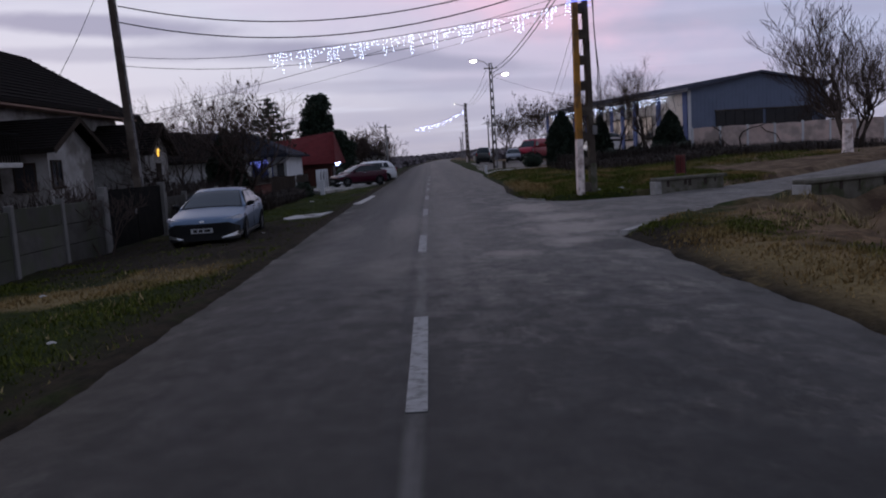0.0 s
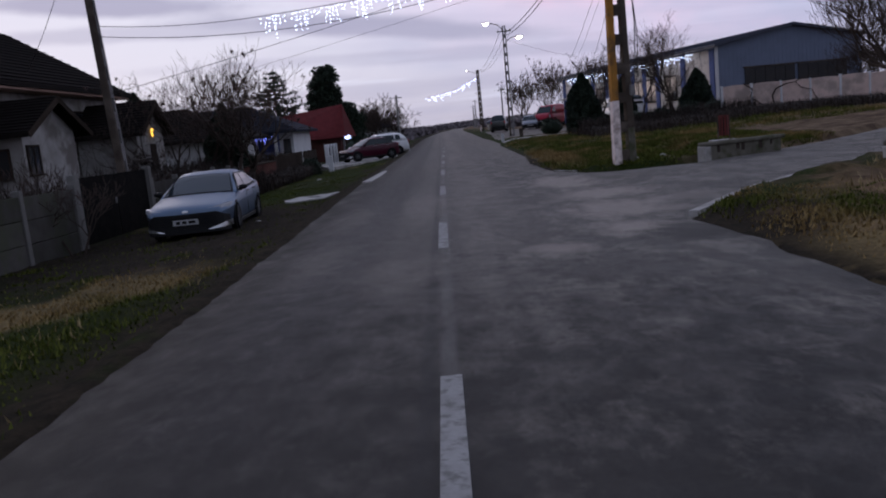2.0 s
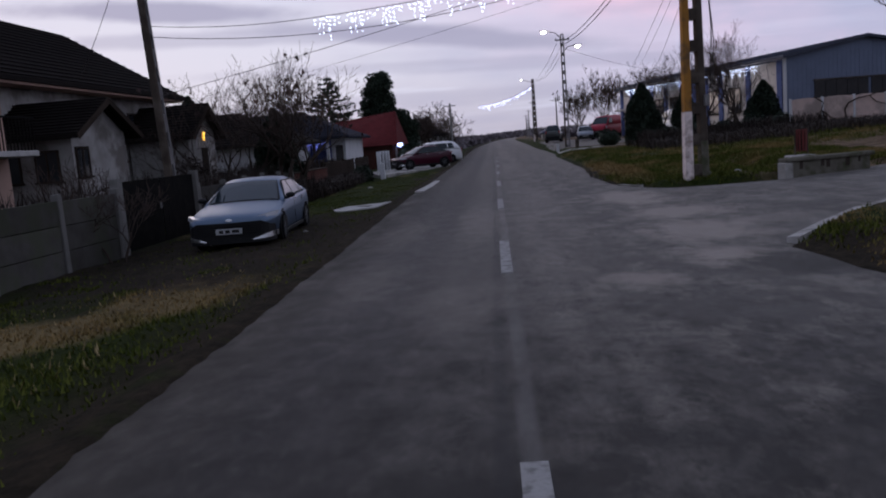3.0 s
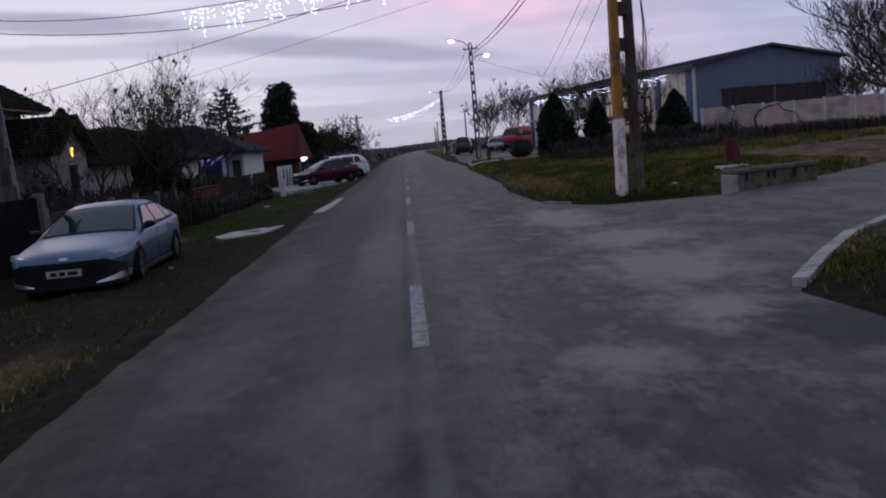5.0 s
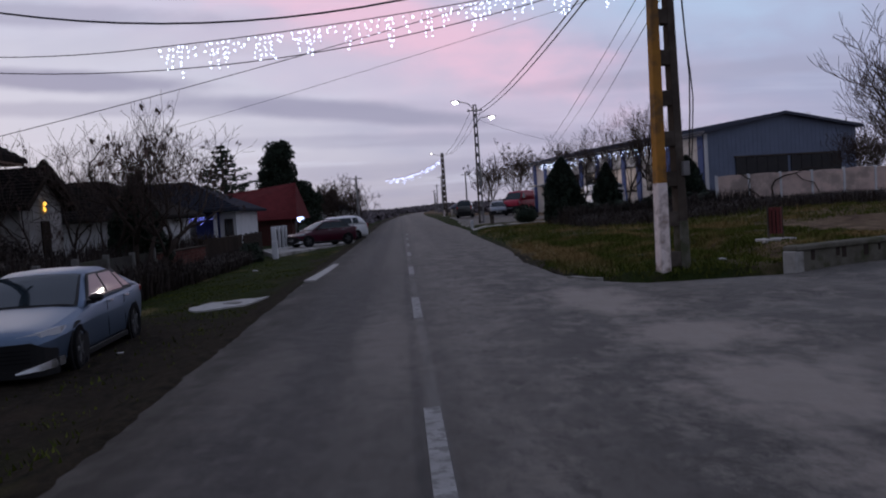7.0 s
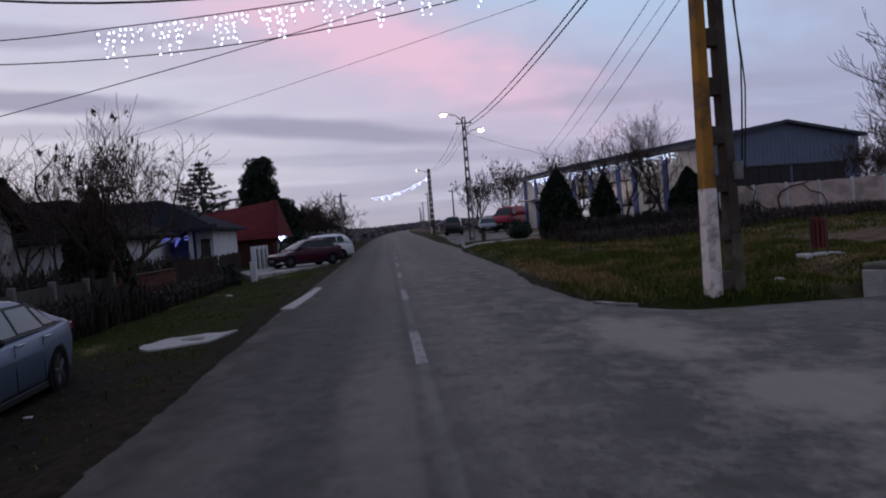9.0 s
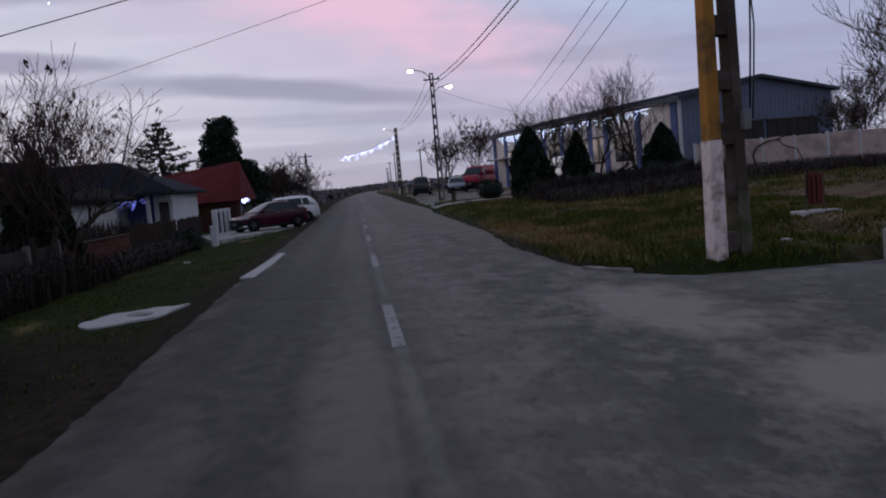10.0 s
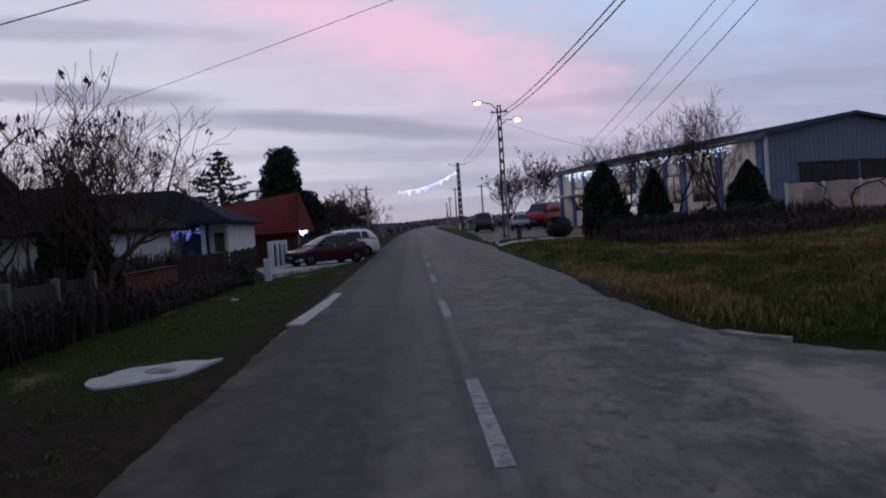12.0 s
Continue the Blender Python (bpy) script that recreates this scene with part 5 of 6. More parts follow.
    string_lights((-7.8, 69.9, 1.7), (-7.8, 72.4, 1.8), 0.08, "small green and blue light chain on the gable", 25, 0.03, 0.4, 0.4, M_LEDFAR, 0.12)
    # far low house ahead
    t = thing("far_house", "far pale low house beside the road", "house", pose(0, 0, 0.1), "village houses")
    part("wall", box(-12.5, -6.6, 118, 128, -0.2, 2.4), M_WHITE, t)
    part("roof", hip_roof(bmesh.new(), -13, -6.1, 117.5, 128.5, 2.4, 3.9, (-9.5, 120), (-9.5, 126)), M_TILE_BLUE, t)
    t = thing("shed", "far low shed with a pitched grey roof", "shed", pose(0, 0, 0.2), "village houses")
    part("wall", box(7.3, 9.9, 124, 128, -0.2, 1.5), M_PLASTER, t)
    part("roof", hip_roof(bmesh.new(), 7.0, 10.2, 123.6, 128.4, 1.5, 2.4, (8.6, 125), (8.6, 127)), M_METALROOF, t)


build_bungalows()


# ---------------------------------------------------------------- left fences and gate
panel_fence("old grey concrete plank fence along the verge", (-8.35, 7.2), (-8.12, 20.25), 6, 1.42, M_FENCE, M_POST, 0, 3, rng_seed=3)


def yard_gate():
    z = gz(-8.15, 22.6)
    t = thing("yard_gate", "closed dark sheet-metal yard gate between concrete posts", "gate", pose(-8.15, 20.45, z))
    for y in (0.0, 4.5):
        part("gate_post", box(-0.10, 0.10, y - 0.10, y + 0.10, -0.3, 1.66, 0.015), M_POST, t, "pale concrete gate post")
    for s, (y0, y1) in enumerate(((0.14, 2.22), (2.26, 4.36))):
        leaf = part("gate_frame", box(-0.03, 0.0, y0, y1, 0.05, 0.12, 0.004), M_DARKPAINT, t)
        part("frame_bar", box(-0.03, 0.0, y0, y1, 1.44, 1.51, 0.004), M_DARKPAINT, leaf)
        me = None
        n = 14
        for k in range(n):
            o = part("board", box(0.0, 0.015, 0, (y1 - y0) / n - 0.012, 0.04, 1.58), M_DARKPAINT, leaf) if me is None else link("board", me, leaf)
            me = o.data
            o.matrix_basis = pose(0, y0 + (y1 - y0) * k / n, 0)
    part("handle", box(0.015, 0.05, 2.10, 2.16, 0.85, 1.0, 0.008), M_GREYPOLE, t)


yard_gate()
panel_fence("dark stained concrete fence behind the parked car", (-8.15, 25.1), (-8.25, 35.9), 5, 1.25, M_FENCE, M_POST, 0, 3, rng_seed=5)


def brick_wall():
    z = gz(-8.2, 39)
    t = thing("brick_wall", "low weathered red brick garden wall", "wall", pose(-8.28, 36.0, z), "yard fences")
    part("core", box(-0.08, 0.08, 0, 6.6, -0.3, 1.06), M_MORTAR, t)
    part("coping", box(-0.16, 0.16, -0.03, 6.63, 1.065, 1.13, 0.02), M_WOOD, t)
    me = None
    for r in range(9):
        for k in range(26):
            y = 0.02 + k * 0.252 + (0.12 if r % 2 else 0)
            if y > 6.34:
                continue
            o = part("brick", box(0.06, 0.105, 0, 0.238, 0, 0.105, 0.004), M_BRICK, t) if me is None else link("brick", me, t)
            me = o.data
            o.matrix_basis = pose(random.uniform(-0.004, 0.004), y, 0.03 + r * 0.116)


def picket_fence(name, label, a, b, high, mat, gap, wide):
    a, b = Vector((*a, 0)), Vector((*b, 0))
    d = b - a
    t = thing(name, label, "fence", pose(a.x, a.y, gz(a.x, a.y), 0, 0, math.degrees(math.atan2(d.y, d.x))), "yard fences")
    n = int(d.length / gap)
    for z in (0.3, high - 0.3):
        part("rail", box(0, d.length, 0.02, 0.06, z, z + 0.07, 0.006), mat, t)
    bm = bmesh.new()
    pts = [(0, 0.05), (wide, 0.05), (wide, high - 0.06), (wide / 2, high), (0, high - 0.06)]
    f, g = [bm.verts.new((x, -0.012, z)) for x, z in pts], [bm.verts.new((x, 0.018, z)) for x, z in pts]
    bm.faces.new(f)
    bm.faces.new(list(reversed(g)))
    for i in range(5):
        bm.faces.new((f[i], g[i], g[(i + 1) % 5], f[(i + 1) % 5]))
    bmesh.ops.recalc_face_normals(bm, faces=bm.faces)
    me = None
    for k in range(n):
        o = part("picket", bm, mat, t) if me is None else link("picket", me, t)
        me = o.data
        o.matrix_basis = pose(k * gap, 0, random.uniform(-0.015, 0.015), 0, random.uniform(-1, 1), 0)
    for k in range(int(d.length / 2.2) + 1):
        part("post", box(-0.05, 0.05, 0.06, 0.16, -0.3, high + 0.05, 0.01), mat, t, m=pose(min(k * 2.2, d.length), 0, 0))
    return t


brick_wall()
picket_fence("picket_fence", "dark weathered wooden picket fence beside the verge", (-8.3, 42.7), (-8.0, 49.2), 1.35, M_WOOD, 0.125, 0.10)
picket_fence("picket_fence", "dark wooden picket fence in front of the bungalow", (-8.0, 49.6), (-8.6, 58.5), 1.3, M_WOOD, 0.14, 0.10)


def white_gate():
    t = thing("driveway_gate", "dark driveway gate with white square posts", "gate", pose(-7.9, 58.6, gz(-7.9, 59)))
    for k, y in enumerate((0, 1.6, 3.2, 4.6)):
        part("gate_post", box(-0.14, 0.14, y - 0.14, y + 0.14, -0.3, 1.55, 0.02), M_WHITE, t, "white painted post")
    for y0, y1 in ((0.16, 1.44), (1.76, 3.04), (3.36, 4.44)):
        leaf = part("gate_leaf", box(-0.03, 0.0, y0, y1, 0.1, 0.2, 0.005), M_DARKPAINT, t)
        for k in range(8):
            y = y0 + (y1 - y0) * k / 7
            part("bar", box(-0.015, 0.01, y - 0.02, y + 0.02, 0.2, 1.3), M_DARKPAINT, leaf)
        part("top_rail", box(-0.03, 0.0, y0, y1, 1.3, 1.38, 0.005), M_DARKPAINT, leaf)


white_gate()


# ---------------------------------------------------------------- cars
def loft(rows, close=True):
    """Skin through rings of equal count; ends are capped."""
    bm = bmesh.new()
    rings = [[bm.verts.new(p) for p in r] for r in rows]
    n = len(rings[0])
    for a, b in zip(rings, rings[1:]):
        for k in range(n if close else n - 1):
            bm.faces.new((a[k], a[(k + 1) % n], b[(k + 1) % n], b[k]))
    bm.faces.new(rings[0])
    bm.faces.new(rings[-1])
    bmesh.ops.recalc_face_normals(bm, faces=bm.faces)
    return bm


def eased(rows, n=4):
    """Rows resampled along a smooth curve through them."""
    p = [np.array(r, float) for r in rows]
    out = []
    for i in range(len(p) - 1):
        a, b = p[i], p[i + 1]
        ma = (b - p[i - 1]) / 2 if i else (b - a)
        mb = (p[i + 2] - a) / 2 if i + 2 < len(p) else (b - a)
        for k in range(n):
            s = k / n
            out.append((2 * s ** 3 - 3 * s * s + 1) * a + (s ** 3 - 2 * s * s + s) * ma + (3 * s * s - 2 * s ** 3) * b + (s ** 3 - s * s) * mb)
    return [tuple(map(float, r)) for r in out + [p[-1]]]


def car(label, m, paint, length=4.68, wide=1.82, roof=1.42, base=2.72, kind="sedan", plate=True, turn=0.0, group="parked cars"):
    """Car with nose towards +x, standing on z = 0. Heights in the side profile scale with the roof."""
    name = {"sedan": "sedan_car", "suv": "suv_car", "van": "van", "estate": "estate_car"}[kind]
    t = thing(name, label, "car" if kind != "van" else "van", m, group)
    h, L2, w = roof / 1.42, length / 2, wide / 2
    # stations: x, bonnet or belt height, half width
    if kind == "van":
        st = [(L2, 0.62, 0.74), (L2 - 0.10, 0.76, 0.88), (L2 - 0.35, 0.86, 0.97), (L2 - 0.8, 0.92, 1.0), (0.3, 0.94, 1.0), (-1.0, 0.94, 1.0), (-L2 + 0.15, 0.94, 1.0), (-L2, 0.92, 0.96)]
        cabin = [(L2 - 0.55, 0.86), (L2 - 1.25, 1.34), (L2 - 1.9, 1.42), (-L2 + 0.35, 1.42), (-L2 + 0.03, 0.95)]
    elif kind in ("suv", "estate"):
        st = [(L2, 0.60, 0.72), (L2 - 0.08, 0.72, 0.86), (L2 - 0.35, 0.80, 0.96), (L2 - 0.95, 0.86, 1.0), (0.6, 0.92, 1.0), (-0.8, 0.94, 1.0), (-L2 + 0.4, 0.94, 0.98), (-L2 + 0.08, 0.90, 0.92), (-L2, 0.80, 0.84)]
        cabin = [(L2 - 1.15, 0.88), (L2 - 1.85, 1.33), (L2 - 2.4, 1.42), (-L2 + 0.6, 1.40), (-L2 + 0.12, 0.93)]
    else:
        st = [(L2, 0.58, 0.66), (L2 - 0.07, 0.68, 0.83), (L2 - 0.30, 0.755, 0.95), (L2 - 0.9, 0.85, 1.0), (0.85, 0.93, 1.0), (0.0, 0.955, 1.0), (-1.2, 0.985, 1.0), (-L2 + 0.55, 1.02, 0.97), (-L2 + 0.12, 1.02, 0.90), (-L2, 0.93, 0.80)]
        cabin = [(0.98, 0.92), (0.12, 1.345), (-0.45, 1.42), (-1.10, 1.36), (-L2 + 0.42, 1.035)]

    st = eased(st, 3)

    def section(x, z, k):
        hw = w * k
        s = h
        pts = [(0.0, 0.19 * s), (hw * 0.82, 0.20 * s), (hw * 0.95, 0.30 * s), (hw * 0.985, 0.50 * s), (hw, (0.50 + (z - 0.5) * 0.45) * s), (hw * 0.965, (z - 0.07) * s), (hw * 0.88, (z - 0.012) * s), (hw * 0.5, (z + 0.018) * s), (0, (z + 0.025) * s)]
        return [(x, y, zz) for y, zz in pts] + [(x, -y, zz) for y, zz in reversed(pts[1:-1])]

    body = part("body", loft([section(*s) for s in st]), paint, t, smooth=False)
    bv = body.modifiers.new("soft_edges", "BEVEL")
    bv.width, bv.segments, bv.limit_method, bv.angle_limit = 0.03, 2, "ANGLE", radians(14)
    body.data.shade_smooth()

    def belt(x):
        xs = [s[0] for s in st][::-1]
        return float(np.interp(x, xs, [s[1] for s in st][::-1]))

    def half(z):
        """Half width of the cabin at height z (unscaled)."""
        lo, hi = 0.90, 1.42
        return w * (0.93 - 0.25 * max(0, (z - lo) / (hi - lo)) ** 1.15) if kind != "van" else w * (0.97 - 0.12 * max(0, (z - lo) / (hi - lo)) ** 1.3)

    def cabin_ring(x, z):
        zb = belt(x) - 0.06
        rows = [(half(zb), zb), (half(zb + (z - zb) * 0.55), zb + (z - zb) * 0.55), (half(z) * 0.99, z - 0.05 * min(1, (z - zb) * 3)), (half(z) * 0.86, z - 0.008), (half(z) * 0.45, z + 0.012)]
        return [(x, y, q * h) for y, q in rows] + [(x, 0, (z + 0.016) * h)] + [(x, -y, q * h) for y, q in reversed(rows)]

    fine = eased(cabin, 5)
    hull = part("cabin", loft([cabin_ring(x, z) for x, z in fine]), paint, t)
    hull.data.shade_smooth()

    def glass_strip(nm, run, top_in, low_in, lab, mat=None, lift=0.016, ends=(0.05, 0.97), under=None):
        """Screen along a run of cabin points, set just proud of the hull."""
        rows = []
        px, pz = [r[0] for r in run], [r[1] for r in run]
        count = len(run) - 1
        for k in range(7):
            s = ends[0] + (ends[1] - ends[0]) * k / 6
            x, z = (float(np.interp(s * count, range(count + 1), q)) for q in (px, pz))
            i = min(int(s * count), count - 1)
            d = Vector((px[i + 1] - px[i], 0, (pz[i + 1] - pz[i]) * h)).normalized()
            nrm = Vector((-d.z, 0, d.x))
            if nrm.z < 0:
                nrm = -nrm
            hw = half(z) * (low_in + (top_in - low_in) * s)
            row = []
            for u in (-1, -0.85, -0.5, 0, 0.5, 0.85, 1):
                crown = 0.016 * (1 - abs(u)) - 0.014 * max(0, abs(u) - 0.8) * 5
                row.append(Vector((x, u * hw, (z + crown) * h)) + nrm * lift)
            rows.append(row)
        bm = bmesh.new()
        vs = [[bm.verts.new(v) for v in r] for r in rows]
        for a, b in zip(vs, vs[1:]):
            for k in range(6):
                bm.faces.new((a[k], a[k + 1], b[k + 1], b[k]))
        bmesh.ops.recalc_face_normals(bm, faces=bm.faces)
        return part(nm, bm, mat or M_CARGLASS, under or t, lab, True)

    for nm, run, lab in (("windscreen", fine[:6], "sloping dark windscreen"), ("rear_window", fine[:-7:-1], "dark rear window")):
        screen = glass_strip(nm, run, 0.86, 0.87, lab)
        glass_strip("window_seal", run, 0.90, 0.93, "black screen surround", M_BLACK, 0.010, (0.0, 1.0), screen)

    def side_glass(x_lo0, x_lo1, x_hi0, x_hi1, z_lo, z_hi, s, nm="side_window", mat=None, lift=0.012, lab="dark side window"):
        V = []
        for u in (0, 0.5, 1):
            z = z_lo + (z_hi - z_lo) * u
            for x in (x_lo0 + (x_hi0 - x_lo0) * u, x_lo1 + (x_hi1 - x_lo1) * u):
                V += [(x, s * (half(z) + lift), z * h), (x, s * (half(z) - 0.01), z * h)]
        F = [(0, 2, 6, 4), (4, 6, 10, 8), (1, 5, 7, 3), (5, 9, 11, 7), (0, 1, 3, 2), (8, 10, 11, 9), (0, 4, 5, 1), (4, 8, 9, 5), (2, 3, 7, 6), (6, 7, 11, 10)]
        bm = bmesh.new()
        vs = [bm.verts.new(v) for v in V]
        for f in F:
            bm.faces.new([vs[i] for i in f])
        bmesh.ops.recalc_face_normals(bm, faces=bm.faces)
        return part(nm, bm, mat or M_CARGLASS, t, lab)

    zt = 1.32 if kind != "van" else 1.30
    for s in (-1, 1):
        if kind == "sedan":
            side_glass(0.74, -1.62, 0.13, -1.10, 0.972, zt + 0.022, s, "window_surround", M_BLACK, 0.006, "black window surround")
            part("belt_strip", box(-1.58, 0.70, -0.006, 0.006, -0.008, 0.008), M_CHROME, t, "bright belt strip", m=pose(0, s * (half(0.97) + 0.008), 0.972 * h))
            side_glass(0.62, -0.22, 0.10, -0.22, 0.99, zt, s)
            side_glass(-0.30, -1.10, -0.30, -0.92, 1.0, zt - 0.01, s)
            side_glass(-1.17, -1.52, -1.02, -1.12, 1.02, zt - 0.05, s)
        elif kind == "van":
            side_glass(L2 - 0.95, L2 - 1.75, L2 - 1.3, L2 - 1.75, 0.98, zt, s)
        else:
            a = L2 - 1.35
            side_glass(a, a - 0.95, a - 0.45, a - 0.95, 0.98, zt, s)
            side_glass(a - 1.03, a - 1.95, a - 1.03, a - 1.95, 0.98, zt, s)
            side_glass(a - 2.03, a - 2.5, a - 2.03, a - 2.4, 0.98, zt, s)
    # wheels before black discs that paint the shade of uncut wheel wells
    r = 0.325 * (1.08 if kind in ("suv", "van") else 1)
    tyre_bm = lathe([(r * 0.60, -0.10), (r * 0.96, -0.105), (r, -0.07), (r, 0.07), (r * 0.96, 0.105), (r * 0.70, 0.10), (r * 0.66, 0.03)], 28, "y")
    tyre = rim = hub = spoke = None
    for i, (x, s) in enumerate(((base / 2, 1), (base / 2, -1), (-base / 2, 1), (-base / 2, -1))):
        y = s * (w - 0.115)
        arch = part("wheel_arch", lathe([(r * 1.14, -0.06), (r * 1.14, 0.004), (r * 1.06, 0.006)], 28, "y"), M_BLACK, t, "black disc for the wheel well's shade", m=pose(x, s * (w * 0.985 - 0.0), r * 1.0, 0, 0, 0 if s > 0 else 180))
        wm = pose(x, s * (w - 0.095), r, 0, 0, (0 if s > 0 else 180) + (turn if x > 0 else 0))
        wheel = thing("wheel", "", "", wm)
        wheel.parent = t
        o = part("tyre", tyre_bm, M_RUBBER, wheel) if tyre is None else link("tyre", tyre, wheel)
        tyre = o.data
        o = part("rim", lathe([(r * 0.64, 0.04), (r * 0.66, 0.092), (r * 0.60, 0.096), (r * 0.56, 0.06), (r * 0.1, 0.05)], 24, "y"), M_BLACK, wheel) if rim is None else link("rim", rim, wheel)
        rim = o.data
        for k in range(5):
            o = part("spoke", box(-0.028, 0.028, 0.06, 0.095, 0.03, r * 0.62, 0.008), M_RIM, wheel) if spoke is None else link("spoke", spoke, wheel)
            spoke = o.data
            o.matrix_basis = pose(0, 0, 0, 0, 72 * k + 15, 0)
        o = part("hub_cap", lathe([(0.06, 0.05), (0.055, 0.1), (0.02, 0.105)], 14, "y"), M_RIM, wheel) if hub is None else link("hub_cap", hub, wheel)
        hub = o.data
    # mirrors, handles, sills
    xm = cabin[0][0] - 0.28 if kind == "sedan" else cabin[0][0] - 0.35
    for s in (-1, 1):
        bm = bmesh.new()
        bmesh.ops.create_uvsphere(bm, u_segments=12, v_segments=8, radius=0.1)
        bmesh.ops.scale(bm, verts=bm.verts, vec=(0.75, 1.05, 0.6))
        part("door_mirror", bm, M_BLACK, t, "rounded door mirror", True, pose(xm, s * (w + 0.045), 1.0 * h))
        part("mirror_foot", box(-0.04, 0.04, -0.06, 0.06, -0.06, -0.01, 0.01), M_BLACK, t, m=pose(xm, s * (w - 0.03), 0.98 * h))
        part("sill", box(-base / 2 + r * 1.2, base / 2 - r * 1.2, -0.02, 0.02, 0.18 * h, 0.27 * h, 0.01), M_BLACK, t, m=pose(0, s * (w * 0.955), 0))
        for x in ((-0.12, -1.02) if kind != "van" else (L2 - 1.7,)):
            part("door_handle", box(-0.10, 0.10, -0.012, 0.022, -0.014, 0.014, 0.006), M_CHROME if kind == "sedan" else M_BLACK, t, m=pose(x, s * (w * 0.985), 0.87 * h))
            part("door_seam", box(-0.004, 0.004, -0.003, 0.003, 0.32 * h, 0.9 * h), M_BLACK, t, m=pose(x + 0.17 if kind != "van" else x - 0.1, s * (w * 0.992), 0))
        # headlamp and tail lamp wrap the corners
        lamp = [(L2 - 0.05, 0.52 * w), (L2 - 0.12, 0.80 * w), (L2 - 0.34, 0.975 * w), (L2 - 0.50, 0.99 * w)]
        zc = 0.655 if kind == "sedan" else 0.66
        V, F = [], []
        for i, (x, y) in enumerate(lamp):
            hh = (0.02, 0.034, 0.045, 0.012)[i] * (1 if kind == "sedan" else 2.2)
            for dz, o in ((-hh, 0.012), (hh, -0.004), (hh, -0.06), (-hh, -0.06)):
                V.append((x + o, s * (y + o), (zc + 0.028 * i + dz) * h))
        for i in range(3):
            for k in range(4):
                F.append((4 * i + k, 4 * i + (k + 1) % 4, 4 * i + 4 + (k + 1) % 4, 4 * i + 4 + k))
        F += [(3, 2, 1, 0), (12, 13, 14, 15)]
        bm = bmesh.new()
        vs = [bm.verts.new(v) for v in V]
        for f in F:
            bm.faces.new([vs[i] for i in f])
        bmesh.ops.recalc_face_normals(bm, faces=bm.faces)
        part("headlamp", bm, M_LAMPGLASS, t, "clear headlamp lens")
        if kind in ("sedan",):
            part("tail_lamp", box(-0.06, 0.06, -0.26, 0.02, -0.055, 0.055, 0.015), M_TAIL, t, "red tail lamp", m=pose(-L2 + 0.06, s * (w * 0.86) + (0.0 if s > 0 else 0.24), 0.88 * h))
        else:
            part("tail_lamp", box(-0.03, 0.05, -0.07, 0.07, -0.16, 0.16, 0.015), M_TAIL, t, "red tail lamp", m=pose(-L2 + 0.03, s * (w * 0.84), 0.82 * h))
    nose_y = [k for _, _, k in st if k <= 1.0][:8]
    nose_x = [x for x, _, k in st if k <= 1.0][:8]

    def fascia(nm, mat, us, low, top, out, lab="", under=None):
        """Panel that follows the rounded nose; low and top are heights as functions of the share of half width."""
        V, F = [], []
        for u in us:
            x = float(np.interp(abs(u), nose_y, nose_x)) if abs(u) > nose_y[0] else L2 + 0.012 * (1 - (u / nose_y[0]) ** 2)
            y = u * w * 0.985
            for zz, o in ((low(abs(u)), out), (top(abs(u)), out * 0.8), (top(abs(u)), -0.05), (low(abs(u)), -0.05)):
                V.append((x + o, y + math.copysign(o * abs(u) * 0.7, u), zz * h))
        for i in range(len(us) - 1):
            for k in range(4):
                F.append((4 * i + k, 4 * i + (k + 1) % 4, 4 * i + 4 + (k + 1) % 4, 4 * i + 4 + k))
        q = 4 * (len(us) - 1)
        F += [(3, 2, 1, 0), (q, q + 1, q + 2, q + 3)]
        bm = bmesh.new()
        vs = [bm.verts.new(v) for v in V]
        for f in F:
            bm.faces.new([vs[i] for i in f])
        bmesh.ops.recalc_face_normals(bm, faces=bm.faces)
        return part(nm, bm, mat, under or t, lab)

    wide_u = [k / 12 * 0.93 for k in range(-12, 13)]
    tall = 0.585 if kind == "sedan" else 0.52
    grille = fascia("grille", M_BLACK, wide_u, lambda u: 0.24, lambda u: tall + 0.02 * u - 0.6 * max(0, u - 0.72), 0.014, "dark front grille")
    for k in range(4):
        fascia("grille_bar", M_RUBBER, wide_u[3:-3], lambda u: 0.345 + 0.052 * k, lambda u: 0.357 + 0.052 * k, 0.019, "", grille)
    fascia("lower_intake", M_BLACK, wide_u, lambda u: 0.15, lambda u: 0.25, 0.024, "dark bumper lip")
    if kind == "sedan":
        for s in (-1, 1):
            blade = [s * (0.50 + 0.46 * k / 8) for k in range(9)]
            fascia("bumper_trim", M_CHROME, blade, lambda u: 0.205 + 0.07 * (u - 0.5), lambda u: 0.222 + 0.30 * max(0, u - 0.5), 0.030, "bright bumper trim blade")
        bm = bmesh.new()
        bmesh.ops.create_uvsphere(bm, u_segments=14, v_segments=6, radius=0.075)
        bmesh.ops.scale(bm, verts=bm.verts, vec=(0.22, 1.0, 0.5))
        part("badge", bm, M_CHROME, t, "plain bright oval badge", True, pose(L2 - 0.02, 0, 0.635 * h, 0, -25, 0))
    if plate:
        pl = part("number_plate", box(0, 0.014, -0.26, 0.26, -0.056, 0.056, 0.004), M_PLATE, t, "white plate with plain dark bars", m=pose(L2 + 0.032, 0, 0.41 * h))
        for y0, y1 in ((-0.20, -0.11), (-0.07, 0.02), (0.06, 0.20)):
            part("plate_bar", box(0.0142, 0.016, y0, y1, -0.03, 0.03), M_BLACK, pl)
